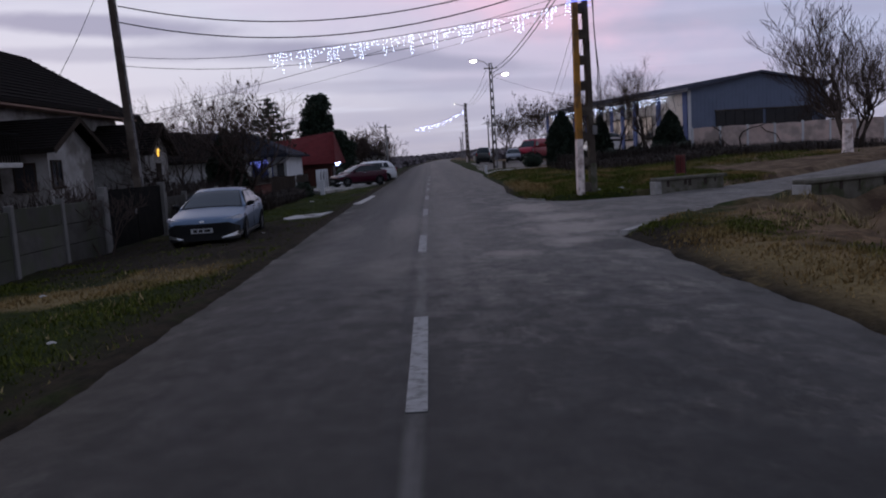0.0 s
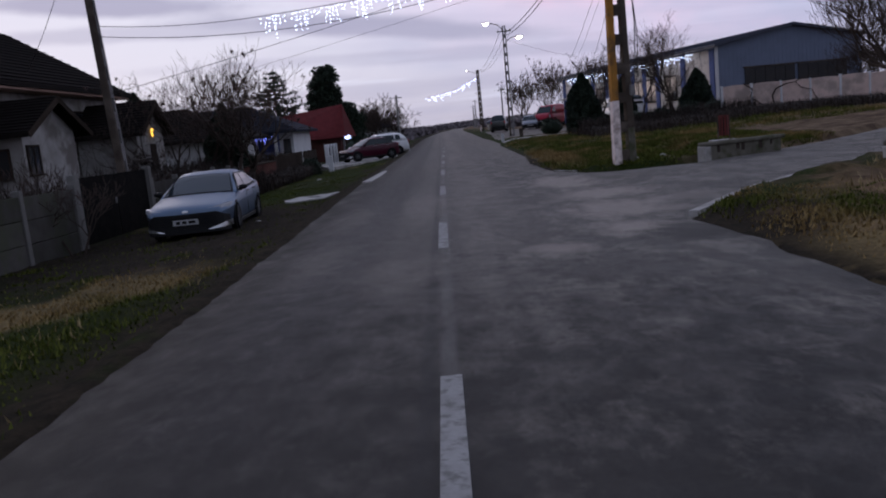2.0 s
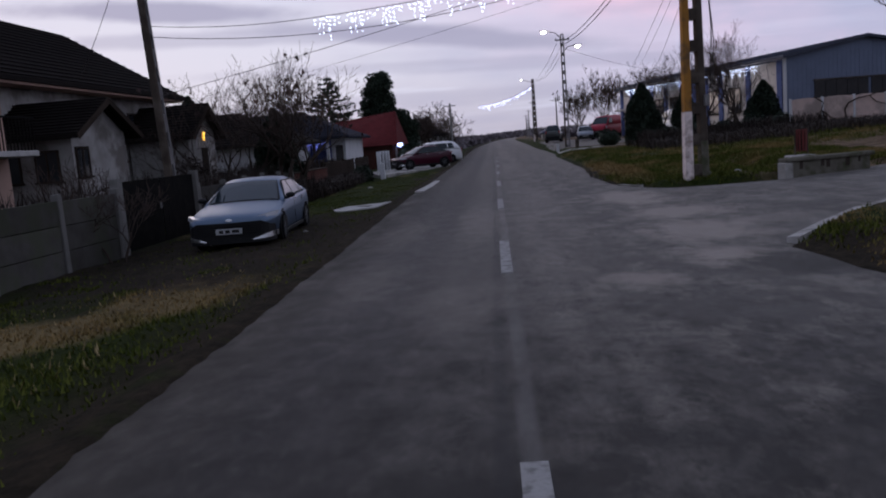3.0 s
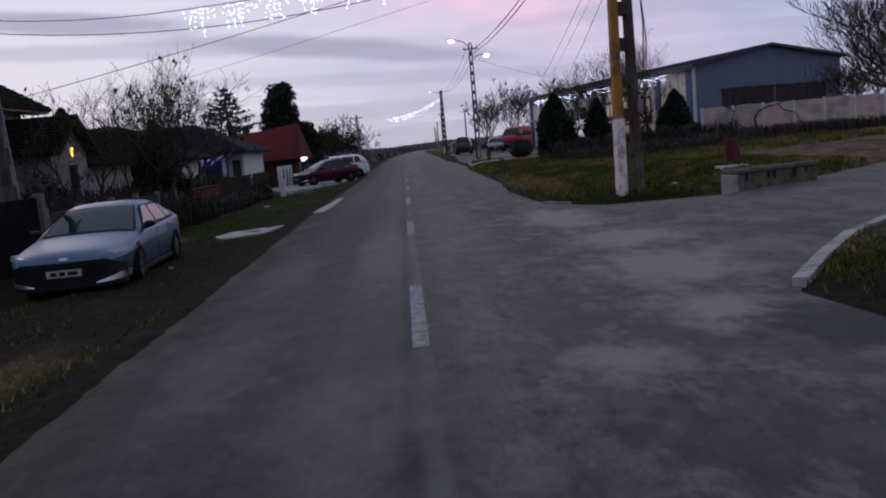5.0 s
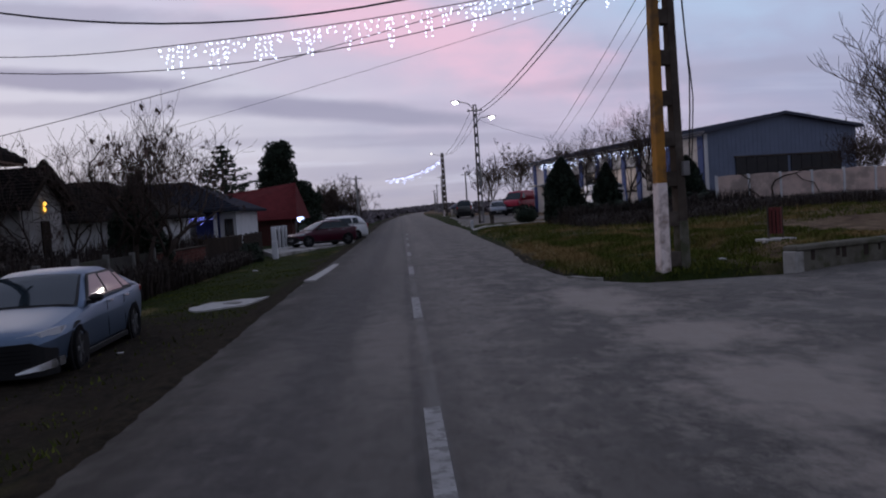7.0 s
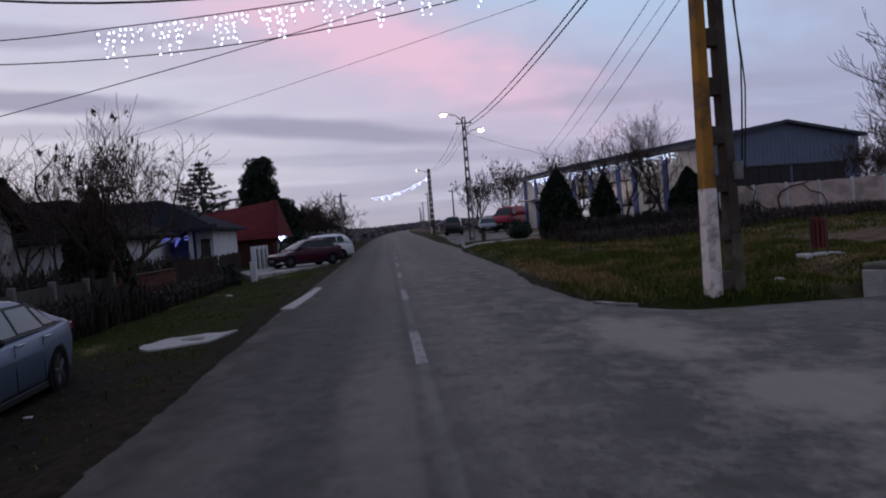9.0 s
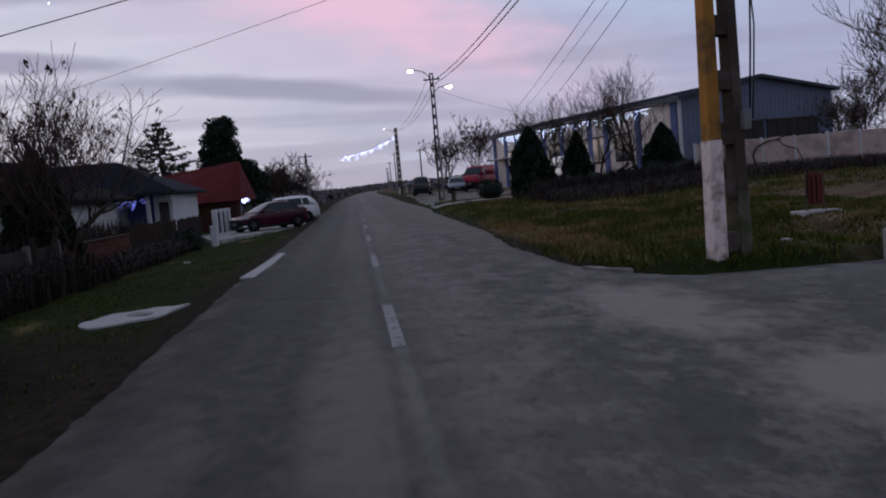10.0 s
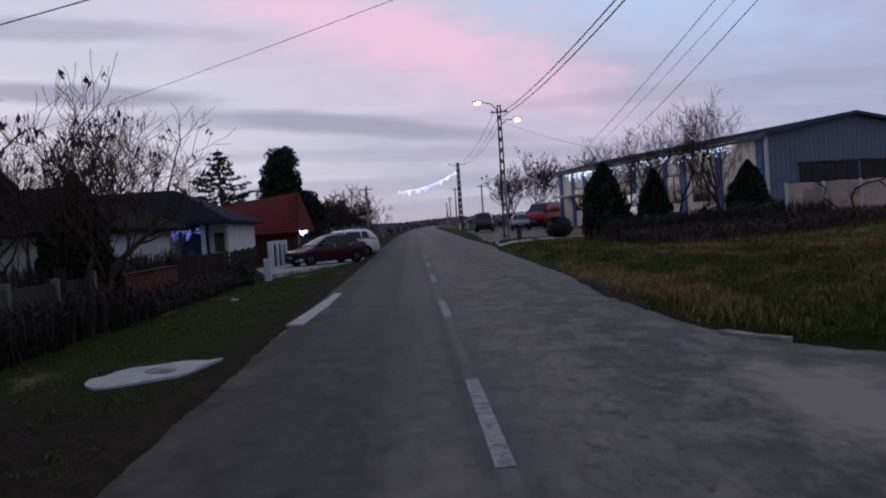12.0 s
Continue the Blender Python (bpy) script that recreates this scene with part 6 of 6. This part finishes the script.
    part("rear_bumper", box(-0.03, 0.05, -w * 0.8, w * 0.8, 0.26 * h, 0.5 * h, 0.02), M_BLACK if kind in ("suv",) else paint, t, m=pose(-L2, 0, 0))
    part("underbody", box(-L2 + 0.3, L2 - 0.25, -w * 0.78, w * 0.78, 0.14, 0.24 * h), M_BLACK, t)
    return t


car("silver-blue sedan parked on muddy grass by the gate", pose(-5.48, 21.45, -0.265, 0, 0, -86.3), M_CARBLUE, roof=1.32, turn=4)
car("dark maroon sedan parked on the driveway", pose(-4.92, 57.65, -0.10, 0, 0, 213), M_CARMAROON, 3.98, 1.74, 1.46, 2.6)
car("white estate car parked behind the maroon car", pose(-4.75, 64.0, -0.10, 0, 0, 208), M_CARWHITE, 4.5, 1.76, 1.62, 2.65, "estate")
car("dark boxy off-road car in the parking yard", pose(6.75, 94.5, gz(6.75, 94.5) + 0.03, 0, 0, 82), M_CARDARK, 4.2, 1.74, 1.82, 2.5, "suv")
car("grey hatchback car in the parking yard", pose(9.85, 91.5, gz(9.85, 91.5) + 0.03, 0, 0, -95), M_CARGREY, 4.2, 1.72, 1.5, 2.55, "estate")
car("red panel van with a tall roof in the yard", pose(12.4, 92.6, gz(12.4, 92.6) + 0.03, 0, 0, 235), M_CARRED, 4.9, 1.95, 2.35, 3.1, "van")
wv = HALL @ Vector((-3.2, 9.5, 0))
car("white van parked beside the hall wall", pose(wv.x, wv.y, gz(wv.x, wv.y), 0, 0, 104), M_CARWHITE, 4.9, 1.95, 2.2, 3.1, "van")


# ---------------------------------------------------------------- trees and shrubs
def bare_tree(name, label, m, high, seed, spread=0.55, stems=1, levels=5, r0=0.11, bow=0.25, leaves=0, paint=0.0, group="bare trees", fork=3, leaf=0.09, lean=(0, 0), thin=0.006):
    t = thing(name, label, "tree", m, group)
    rng = random.Random(seed)
    V, F, TV, TF, tips = [], [], [], [], []

    def grow(p, d, length, r, level):
        pts, rad = [p], [r]
        n = 6 if level <= 2 else 4
        curl = Vector((rng.gauss(0, 0.13), rng.gauss(0, 0.13), rng.uniform(0.02, 0.20) * (1 if level else 0.3)))
        for i in range(n):
            d = (d + curl * (4 / n) + Vector((rng.gauss(0, 0.09), rng.gauss(0, 0.09), bow * 0.16))).normalized()
            p = p + d * length / n
            pts.append(p)
            rad.append(max(r * (1 - 0.42 * (i + 1) / n), thin))
        if level <= 2:
            tube_into(V, F, pts, rad, 7 if level == 0 else 6)
        else:
            tube_into(TV, TF, pts, rad, 4 if level < levels else 3)
        if level == levels:
            tips.append(pts[-1])
            return
        kids = fork if level else fork + 1
        for k in range(kids):
            at = pts[-1] if k == 0 else pts[rng.randint(2 if level else n - 2, n)]
            az = rng.uniform(0, 2 * math.pi)
            side = d.orthogonal().normalized()
            side = (side * math.cos(az) + d.cross(side) * math.sin(az)).normalized()
            nd = (d * (1 - spread * 0.45) + side * spread * (0.45 if k == 0 else 1.0)).normalized()
            grow(at, nd, length * rng.uniform(0.6, 0.86), r * (0.58 if k == 0 else rng.uniform(0.36, 0.5)), level + 1)

    for s in range(stems):
        w = 2 * math.pi * s / stems + rng.uniform(-0.4, 0.4)
        tilt = 0.0 if stems == 1 else rng.uniform(0.25, 0.65)
        d = Vector((math.cos(w) * tilt + lean[0], math.sin(w) * tilt + lean[1], 1)).normalized()
        grow(Vector((0.1 * math.cos(w), 0.1 * math.sin(w), -0.15)) if stems > 1 else Vector((0, 0, -0.15)), d, high * 0.34, r0 * (1 if stems == 1 else rng.uniform(0.55, 0.8)), 0)
    trunk = link("trunk", mesh_of("trunk", V, F, M_BARK, True), t, "dark bare trunk and limbs")
    tagged(link("twig_crown", mesh_of("twig_crown", TV, TF, M_TWIG), t, "fine bare twigs"), kind="stuff")
    if paint:
        part("whitewash", lathe([(r0 * 1.5, -0.1), (r0 * 1.25, 0.1), (r0 * 1.08, paint)], 12), M_WASH, t, "whitewashed trunk foot")
    if leaves:
        pick = [rng.choice(tips) + Vector((rng.gauss(0, 0.06), rng.gauss(0, 0.06), -abs(rng.gauss(0, 0.09)))) for _ in range(leaves // 5)]
        c = [p + Vector((rng.gauss(0, 0.05), rng.gauss(0, 0.05), -abs(rng.gauss(0, 0.07)))) for p in pick for _ in range(5)]
        link("dead_leaves", leaf_mesh("dead_leaves", [tuple(p) for p in c], leaf, M_DEADLEAF, np.random.default_rng(seed), 1.9, 0.8), t, "hanging dead leaf clusters")
    return t


def clump_points(rng, n, centre, radius):
    d = rng.normal(size=(n, 3))
    d /= np.linalg.norm(d, axis=1)[:, None]
    return np.asarray(centre) + d * (np.asarray(radius) * rng.uniform(0.35, 1.0, (n, 1)) ** 0.5)


def thuja(label, x, y, high, r, seed, group="clipped evergreens"):
    t = thing("thuja_tree", label, "tree", pose(x, y, gz(x, y)), group)
    rng = np.random.default_rng(seed)
    n = int(2600 * high * r)
    z = rng.uniform(0.02, 1, n) ** 1.15
    prof = np.interp(z, [0, 0.08, 0.3, 0.6, 0.85, 1], [0.75, 0.93, 1.0, 0.78, 0.40, 0.04])
    w = rng.uniform(0, 2 * np.pi, n)
    lump = 1 + 0.13 * np.sin(w * 3 + z * 9 + seed) + 0.10 * np.sin(w * 7 - z * 17)
    rad = r * prof * lump * rng.uniform(0.75, 1.06, n)
    c = np.stack([rad * np.cos(w), rad * np.sin(w), z * high], 1)
    link("crown", leaf_mesh("crown", c, 0.15, M_THUJA, rng, 1.9, 0.0, 0.5), t, "dense dark green foliage")
    bm = lathe([(0.05, -0.2)] + [(max(0.03, r * 0.78 * float(np.interp(s, [0, 0.08, 0.3, 0.6, 0.85, 1], [0.5, 0.9, 1.0, 0.76, 0.36, 0.02]))), s * high * 0.97) for s in (0.03, 0.15, 0.3, 0.5, 0.7, 0.85, 1)], 12)
    part("inner_crown", bm, M_THUJA, t, "dark inner boughs", True)
    return t


def shrub(name, label, x, y, size, seed, mat, n, leaf=0.10, core=True, category="shrub", group="shrubs", z=None):
    t = thing(name, label, category, pose(x, y, gz(x, y) if z is None else z), group)
    rng = np.random.default_rng(seed)
    parts = []
    for k in range(9):
        c = np.array([rng.uniform(-0.55, 0.55) * size[0], rng.uniform(-0.55, 0.55) * size[1], rng.uniform(0.25, 0.75) * size[2]])
        parts.append(clump_points(rng, n // 9, c, np.array(size) * (0.5, 0.5, 0.42) * rng.uniform(0.6, 1.0)))
    c = np.concatenate(parts)
    c = c[c[:, 2] > 0.0]
    link("foliage", leaf_mesh("foliage", c, leaf, mat, rng, 1.7), t)
    if core:
        bm = bmesh.new()
        bmesh.ops.create_icosphere(bm, subdivisions=3, radius=1.0)
        for v in bm.verts:
            k = 1 + 0.22 * noise.noise(v.co * 2.1 + Vector((seed, 0, 0)))
            v.co = Vector((v.co.x * size[0] * 0.72 * k, v.co.y * size[1] * 0.72 * k, size[2] * 0.45 + v.co.z * size[2] * 0.46 * k))
        part("inner_crown", bm, mat, t, "dark dense inside", True)
    return t


def conifer(label, x, y, high, spread, seed, kind="spruce"):
    t = thing("spruce_tree" if kind == "spruce" else "pine_tree", label, "tree", pose(x, y, gz(x, y)), "conifers")
    rng, rnd = np.random.default_rng(seed), random.Random(seed)
    V, F, pts = [], [], []
    tube_into(V, F, [Vector((0.05 * math.sin(k), 0.04 * math.cos(k * 1.7), high * k / 6 - 0.2)) for k in range(7)], [0.2 * (1 - k / 6.6) + 0.012 for k in range(7)], 7)
    if kind == "spruce":
        for k in range(20):
            z = high * (0.14 + 0.84 * k / 20)
            reach = spread * (1 - (k / 20) ** 1.1) * rnd.uniform(0.7, 1.1) + 0.12
            for j in range(5):
                w = 2 * math.pi * (j + rnd.random() * 0.7) / 6 + k
                R = reach * rnd.uniform(0.35, 1.2)
                e = Vector((math.cos(w) * R, math.sin(w) * R, z - 0.10 * R + 0.10 * R * rnd.random()))
                mid = Vector((e.x * 0.5, e.y * 0.5, z - 0.14 * R))
                tube_into(V, F, [Vector((0, 0, z)), mid, e], [0.03, 0.02, 0.008], 4)
                n = int(34 * R) + 8
                s = rng.uniform(0.2, 1, n)
                line = np.array([np.array(Vector((0, 0, z)).lerp(mid, u * 2) if u < 0.5 else mid.lerp(e, u * 2 - 1)) for u in s])
                pts.append(line + rng.normal(size=(n, 3)) * (0.10, 0.10, 0.07))
    else:
        for k in range(72):
            u = rnd.random()
            z = high * (0.30 + 0.66 * u)
            reach = spread * float(np.interp(u, [0, 0.15, 0.45, 0.75, 1.0], [0.55, 0.95, 1.0, 0.7, 0.22]))
            w, R = rnd.uniform(0, 2 * math.pi), reach * rnd.uniform(0.15, 0.85) ** 0.6
            e = Vector((math.cos(w) * R, math.sin(w) * R, z))
            tube_into(V, F, [Vector((0, 0, z - 0.5)), Vector((e.x * 0.5, e.y * 0.5, z - 0.25)), e], [0.05, 0.035, 0.012], 4)
            pts.append(clump_points(rng, 230, np.array(e), np.array((0.85, 0.85, 0.6)) * rnd.uniform(0.6, 1.25)))
    link("trunk", mesh_of("trunk", V, F, M_BARK), t, "dark trunk with boughs")
    link("crown", leaf_mesh("crown", np.concatenate(pts), 0.17 if kind == "spruce" else 0.19, M_PINE, rng, 2.0), t, "dark needle clumps")
    return t


def brambles(label, x0, x1, y0, y1, high, n, seed, name="bramble_thicket"):
    """Tangle of arching bare stems."""
    rng = np.random.default_rng(seed)
    V, F = [], []
    for k in range(n):
        x, y = rng.uniform(x0, x1), rng.uniform(y0, y1)
        z = gz(x, y)
        w, r, h = rng.uniform(0, 6.28), rng.uniform(0.1, 0.55), high * rng.uniform(0.35, 1.0)
        a = Vector((x, y, z - 0.05))
        b = a + Vector((math.cos(w) * r * 0.4, math.sin(w) * r * 0.4, h * 0.75))
        c = a + Vector((math.cos(w) * r * 1.1, math.sin(w) * r * 1.1, h * rng.uniform(0.7, 1.05)))
        q, s = len(V), Vector((-math.sin(w), math.cos(w), 0.3)) * rng.uniform(0.008, 0.02)
        V += [a - s, a + s, b + s, b - s, c]
        F += [(q, q + 1, q + 2, q + 3), (q + 3, q + 2, q + 4)]
    ob = link(name, mesh_of(name, V, F, M_BRAMBLE))
    return tagged(ob, label, "shrub", kind="stuff")


# left verge and yards
bare_tree("bare_tree", "spreading bare tree with hanging dead leaf clusters", pose(-8.2, 34.4, gz(-8.2, 34.4)), 6.0, 12, 0.70, 3, 5, 0.17, 0.16, 450, leaf=0.10, lean=(0.2, 0), thin=0.006)
bare_tree("bare_tree", "bare garden tree with dead leaf clusters by the fence", pose(-10.6, 36.2, gz(-10.6, 36)), 5.3, 27, 0.70, 3, 5, 0.15, 0.16, 350, leaf=0.09, thin=0.006)
thuja("dark conical evergreen shrub beside the fence", -9.1, 37.2, 3.8, 0.9, 5, "garden evergreens")
thuja("dark evergreen behind the hut roof", -17.5, 50.0, 5.6, 1.4, 6, "garden evergreens")
bare_tree("bare_tree", "tall bare tree in the yard behind the bungalow", pose(-13.0, 52.0, -0.3), 7.2, 41, 0.5, 3, 5, 0.14, 0.4, 0)
conifer("dark open-branched spruce behind the bungalow", -15.2, 80, 9.0, 5.8, 8, "spruce")
conifer("tall dense dark pine behind the red roof", -11.0, 84, 8.9, 1.8, 15, "pine")
conifer("dark pine beside the red-roofed house", -8.9, 82, 4.9, 1.4, 19, "pine")
brambles("dark tangle of bare bramble stems along the fence", -8.1, -7.2, 25.2, 36, 1.25, 2600, 3)
brambles("dark bare scrub in front of the garden wall", -8.1, -7.0, 36, 49, 0.9, 2400, 4)
brambles("dark bare scrub behind the garden fence", -11.3, -8.5, 26, 48, 2.0, 6500, 5)
brambles("dark creeper stems over the concrete fence", -9.2, -8.45, 8, 20.3, 1.85, 5200, 6)
shrub("evergreen_shrub", "dark rounded shrub at the picket fence end", -7.3, 47.4, (0.7, 0.8, 1.0), 14, M_THUJA, 1500)
shrub("evergreen_shrub", "dark garden shrub behind the concrete fence", -9.7, 29.2, (0.9, 1.1, 2.1), 18, M_BRAMBLE, 1500, 0.09, False)
bare_tree("bare_tree", "low bare fruit tree behind the yard fence", pose(-9.4, 22.0, -0.35), 2.6, 55, 0.7, 3, 4, 0.06, 0.1)
bare_tree("bare_tree", "small bare tree against the concrete fence", pose(-7.75, 19.3, gz(-7.75, 19.3)), 2.3, 61, 0.6, 2, 4, 0.045, 0.2)
for k, (x, y, h) in enumerate(((-8.8, 110, 5.9), (-7.0, 109, 6.0), (-10.4, 113, 5.6))):
    bare_tree("bare_tree", "round bare tree beside the far road", pose(x, y, gz(x, y)), h, 70 + k, 0.62, 5, 5, 0.12, 0.1, thin=0.018)
shrub("evergreen_shrub", "dark clipped bush beside the white car", -6.6, 73, (1.0, 1.0, 2.1), 24, M_THUJA, 1200, 0.14)
shrub("evergreen_shrub", "low dark garden bush by the gable", -7.4, 70, (0.8, 1.0, 1.6), 25, M_THUJA, 900, 0.14)

# right side, before the hall
thuja("tall conical dark thuja on the grass before the hall", 10.25, 60.0, 4.1, 1.2, 31)
thuja("smaller conical dark thuja on the grass before the hall", 13.2, 60.4, 3.5, 0.85, 32)
thuja("conical dark thuja at the hall corner", 18.2, 59.6, 3.35, 1.1, 33)
shrub("evergreen_shrub", "low rounded dark bush at the entrance strip", 8.65, 65.3, (1.1, 1.1, 1.25), 35, M_THUJA, 2000, 0.11)
bare_tree("bare_tree", "many-stemmed bare tree before the hall wall", pose(16.2, 58.5, gz(16.2, 58.5)), 7.2, 81, 0.66, 3, 5, 0.13, 0.42, thin=0.006)
bare_tree("bare_tree", "bare tree between the thujas", pose(12.0, 62.0, gz(12, 62)), 6.2, 83, 0.68, 3, 5, 0.14, 0.4, thin=0.008)
bare_tree("bare_tree", "bare tree by the hall window", pose(14.7, 61.0, gz(14.7, 61)), 6.2, 84, 0.66, 3, 5, 0.14, 0.4, thin=0.008)
for k, (x, y, h) in enumerate(((13.2, 99, 7.2), (17.0, 102, 8.2), (10.9, 104, 6.2))):
    bare_tree("bare_tree", "bare tree behind the far end of the hall", pose(x, y, gz(x, y)), h, 90 + k, 0.55, 3, 5, 0.14, 0.4, 300, leaf=0.16, thin=0.014)
bare_tree("bare_tree", "large bare tree with a whitewashed trunk foot", pose(19.3, 36.3, gz(19.3, 36.3)), 8.0, 101, 0.56, 1, 5, 0.19, 0.42, 0, 1.3, thin=0.009, fork=4)
bare_tree("bare_tree", "dark dense bare tree by the yard fence", pose(24.8, 45.5, gz(24.8, 45.5)), 6.8, 103, 0.7, 3, 5, 0.14, 0.15)
bare_tree("bare_tree", "dark dense bare tree behind the yard fence before the gable", pose(29.8, 60.0, gz(29.8, 60)), 4.8, 111, 0.7, 4, 5, 0.12, 0.2, thin=0.011)
for k, (x, y, h) in enumerate(((39.0, 72.0, 7.0), (44.0, 66.0, 6.5), (36.0, 82.0, 7.5))):
    bare_tree("bare_tree", "bare tree beyond the hall gable", pose(x, y, gz(x, y)), h, 120 + k, 0.65, 3, 5, 0.14, 0.3, thin=0.016)
brambles("dark low hedge of bare stems before the hall", 9.5, 21, 55.5, 58.5, 1.35, 4200, 11, "bare_hedge")
brambles("dark brown weeds and stems on the rough ground", 8.5, 27, 45, 57, 0.75, 9500, 12, "dead_weeds")
for k in range(5):
    shrub("evergreen_shrub", "low dark hedge bush along the lawn", 11.6 + 1.75 * k, 57.6 + 0.2 * (k % 2), (1.0, 0.7, 1.15), 140 + k, M_THUJA, 1000, 0.12, True, "hedge", "hedge bushes")


# ---------------------------------------------------------------- far distance
def far_scrub(label, spots, seed, name="far_scrub"):
    rng = np.random.default_rng(seed)
    pts = []
    for x, y, w, h in spots:
        n = int(130 * max(1, w * h / 6))
        pts.append(clump_points(rng, min(n, 900), np.array((x, y, gz(x, y) + h * 0.4)), np.array((w, w, h * 0.62))))
    c = np.concatenate(pts)
    size = 0.02 * np.median(c[:, 1]) ** 0.75
    ob = link(name, leaf_mesh(name, c, size, M_FAR_HAZE, rng, 1.5))
    return tagged(ob, label, "scrub", kind="stuff")


rng = random.Random(77)
far_scrub("hedge bank beside the far road, paled by painted haze", [(-7 - rng.random() * 3 + float(bend(y)) * 0.9, y, 2.4, rng.uniform(0.7, 1.4)) for y in range(125, 300, 5)], 1, "far_hedge")
far_scrub("hedge bank beside the far road, paled by painted haze", [(11 + rng.random() * 4 + float(bend(y)), y, 2.4, rng.uniform(0.6, 1.3)) for y in range(122, 320, 6)], 2, "far_hedge")
far_scrub("far line of trees on the horizon with haze painted into their colour", [(rng.uniform(-700, 800), rng.uniform(700, 1000), 22, rng.uniform(3, 6.5)) for _ in range(190)], 3, "far_woods")
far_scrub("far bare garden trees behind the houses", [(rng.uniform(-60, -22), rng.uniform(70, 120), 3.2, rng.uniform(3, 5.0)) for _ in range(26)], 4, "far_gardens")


# ---------------------------------------------------------------- grass and litter
def grass(label, x0, x1, y0, y1, n, seed, tall, name="grass", straw=False, keep=None, mat=None):
    rng = np.random.default_rng(seed)
    x, y = rng.uniform(x0, x1, n), rng.uniform(y0, y1, n)
    ok = (x < left_edge(y) - 0.05) | (x > right_edge(y) + 0.05)
    inside = np.minimum(np.minimum(y - side_near(x), side_far(x) - y), x - 2.4)
    ok &= inside < 0.0
    ok &= ~((np.abs(x + 5.5) < 0.9) & (np.abs(y - 21.4) < 2.3))
    ok &= ~(((x + 3.95) ** 2 + (y - 26.7) ** 2) < 0.7)
    # thin, uneven cover
    cover = 0.5 + 0.5 * np.sin(x * 1.7 + 2 * np.sin(y * 0.8)) * np.sin(y * 1.3 + 1.5 * np.sin(x * 1.1))
    ok &= rng.uniform(0, 1, n) < 0.25 + 0.75 * cover
    mud = np.hypot((x + 5.6) / 3.4, (y - 19.6) / 5.2) + 0.35 * np.sin(x * 3.1) * np.sin(y * 2.3)
    ok &= (mud > 1) | (rng.uniform(0, 1, n) < 0.12)
    rim = left_edge(y) - x
    ok &= (rim < 0) | (rng.uniform(0, 1, n) < np.clip((rim - 0.15) / 0.8, 0.04, 1))
    rim = x - right_edge(y)
    ok &= (rim < 0) | (rng.uniform(0, 1, n) < np.clip((rim - 0.12) / 0.5, 0.05, 1))
    if keep is not None:
        ok &= keep(x, y)
    x, y, cover = x[ok], y[ok], cover[ok]
    m = len(x)
    z = ground_height(x, y)
    h = tall * rng.uniform(0.35, 1.2, m) * (0.5 + 0.7 * cover)
    w = rng.uniform(0, 6.28, m)
    lean = rng.uniform(0.1, 0.9, m) * h
    s = rng.uniform(0.009, 0.02, m)
    base = np.stack([x, y, z - 0.01], 1)
    side = np.stack([np.cos(w) * s, np.sin(w) * s, 0 * s], 1)
    tip = base + np.stack([-np.sin(w) * lean, np.cos(w) * lean, h], 1)
    V = np.stack([base - side, base + side, tip], 1).reshape(-1, 3)
    F = np.arange(3 * m).reshape(-1, 3)
    ob = link(name, mesh_of(name, V.tolist(), F.tolist(), M_STRAW if straw else (mat or M_BLADES)))
    return tagged(ob, label, "grass", kind="stuff")


grass("short patchy green and dry verge grass", -8.0, -2.5, 2.5, 22, 52000, 1, 0.065)
grass("short patchy green verge grass", -8.0, -2.6, 22, 50, 24000, 2, 0.055)
grass("patchy grass and weeds on the bank by the ditch", 2.8, 12, 4, 19, 95000, 3, 0.075, mat=M_ROUGH, keep=lambda x, y: x < 5.7 + 0.9 * np.sin(y * 1.1) + 0.6 * np.sin(x * 7.1 + y * 5.3))
grass("rough green grass on the junction corner", 3.0, 12, 23.4, 40, 130000, 4, 0.13, mat=M_ROUGH)
grass("rough grass on the verge towards the hall", 3.4, 20, 36, 60, 60000, 5, 0.2, mat=M_ROUGH)
grass("tufts of dry straw on the verge", -6.6, -2.7, 4, 17, 2500, 6, 0.085, "dry_grass", True, lambda x, y: np.sin(x * 2.1 + 1) * np.sin(y * 0.9 + 2.2) > 0.25)
grass("tufts of dry straw along the corner edge", 3.1, 6.5, 24.5, 58, 14000, 7, 0.15, "dry_grass", True, lambda x, y: (x < right_edge(y) + 0.9) & (np.sin(y * 0.8) > -0.4))
grass("dry straw on the ditch bank", 5.5, 12, 5, 16.5, 9000, 8, 0.2, "dry_grass", True, lambda x, y: np.sin(x * 1.3) * np.sin(y * 1.1) > 0)


def scrap(x, y, s, seed, mat, label):
    rng = random.Random(seed)
    bm = bmesh.new()
    bmesh.ops.create_icosphere(bm, subdivisions=2, radius=s)
    for v in bm.verts:
        v.co = Vector((v.co.x * rng.uniform(0.7, 1.3), v.co.y * rng.uniform(0.6, 1.2), v.co.z * rng.uniform(0.2, 0.5)))
    ob = part("litter_scrap", bm, mat, None, m=pose(x, y, gz(x, y) + s * 0.2, 0, 0, rng.uniform(0, 360)))
    tagged(ob, label, "litter", "scattered litter")


for k, (x, y, s) in enumerate(((-4.25, 20.9, 0.05), (-6.0, 12.4, 0.06), (-6.4, 9.3, 0.05), (-3.9, 8.2, 0.05), (7.9, 13.0, 0.09), (8.9, 12.2, 0.11), (9.6, 13.4, 0.09), (7.2, 11.4, 0.08), (6.2, 24.9, 0.10), (5.6, 25.4, 0.07), (7.7, 10.2, 0.07), (-5.6, 39.0, 0.12))):
    scrap(x, y, s, k, M_PALE, "small crumpled pale scrap lying in the grass")
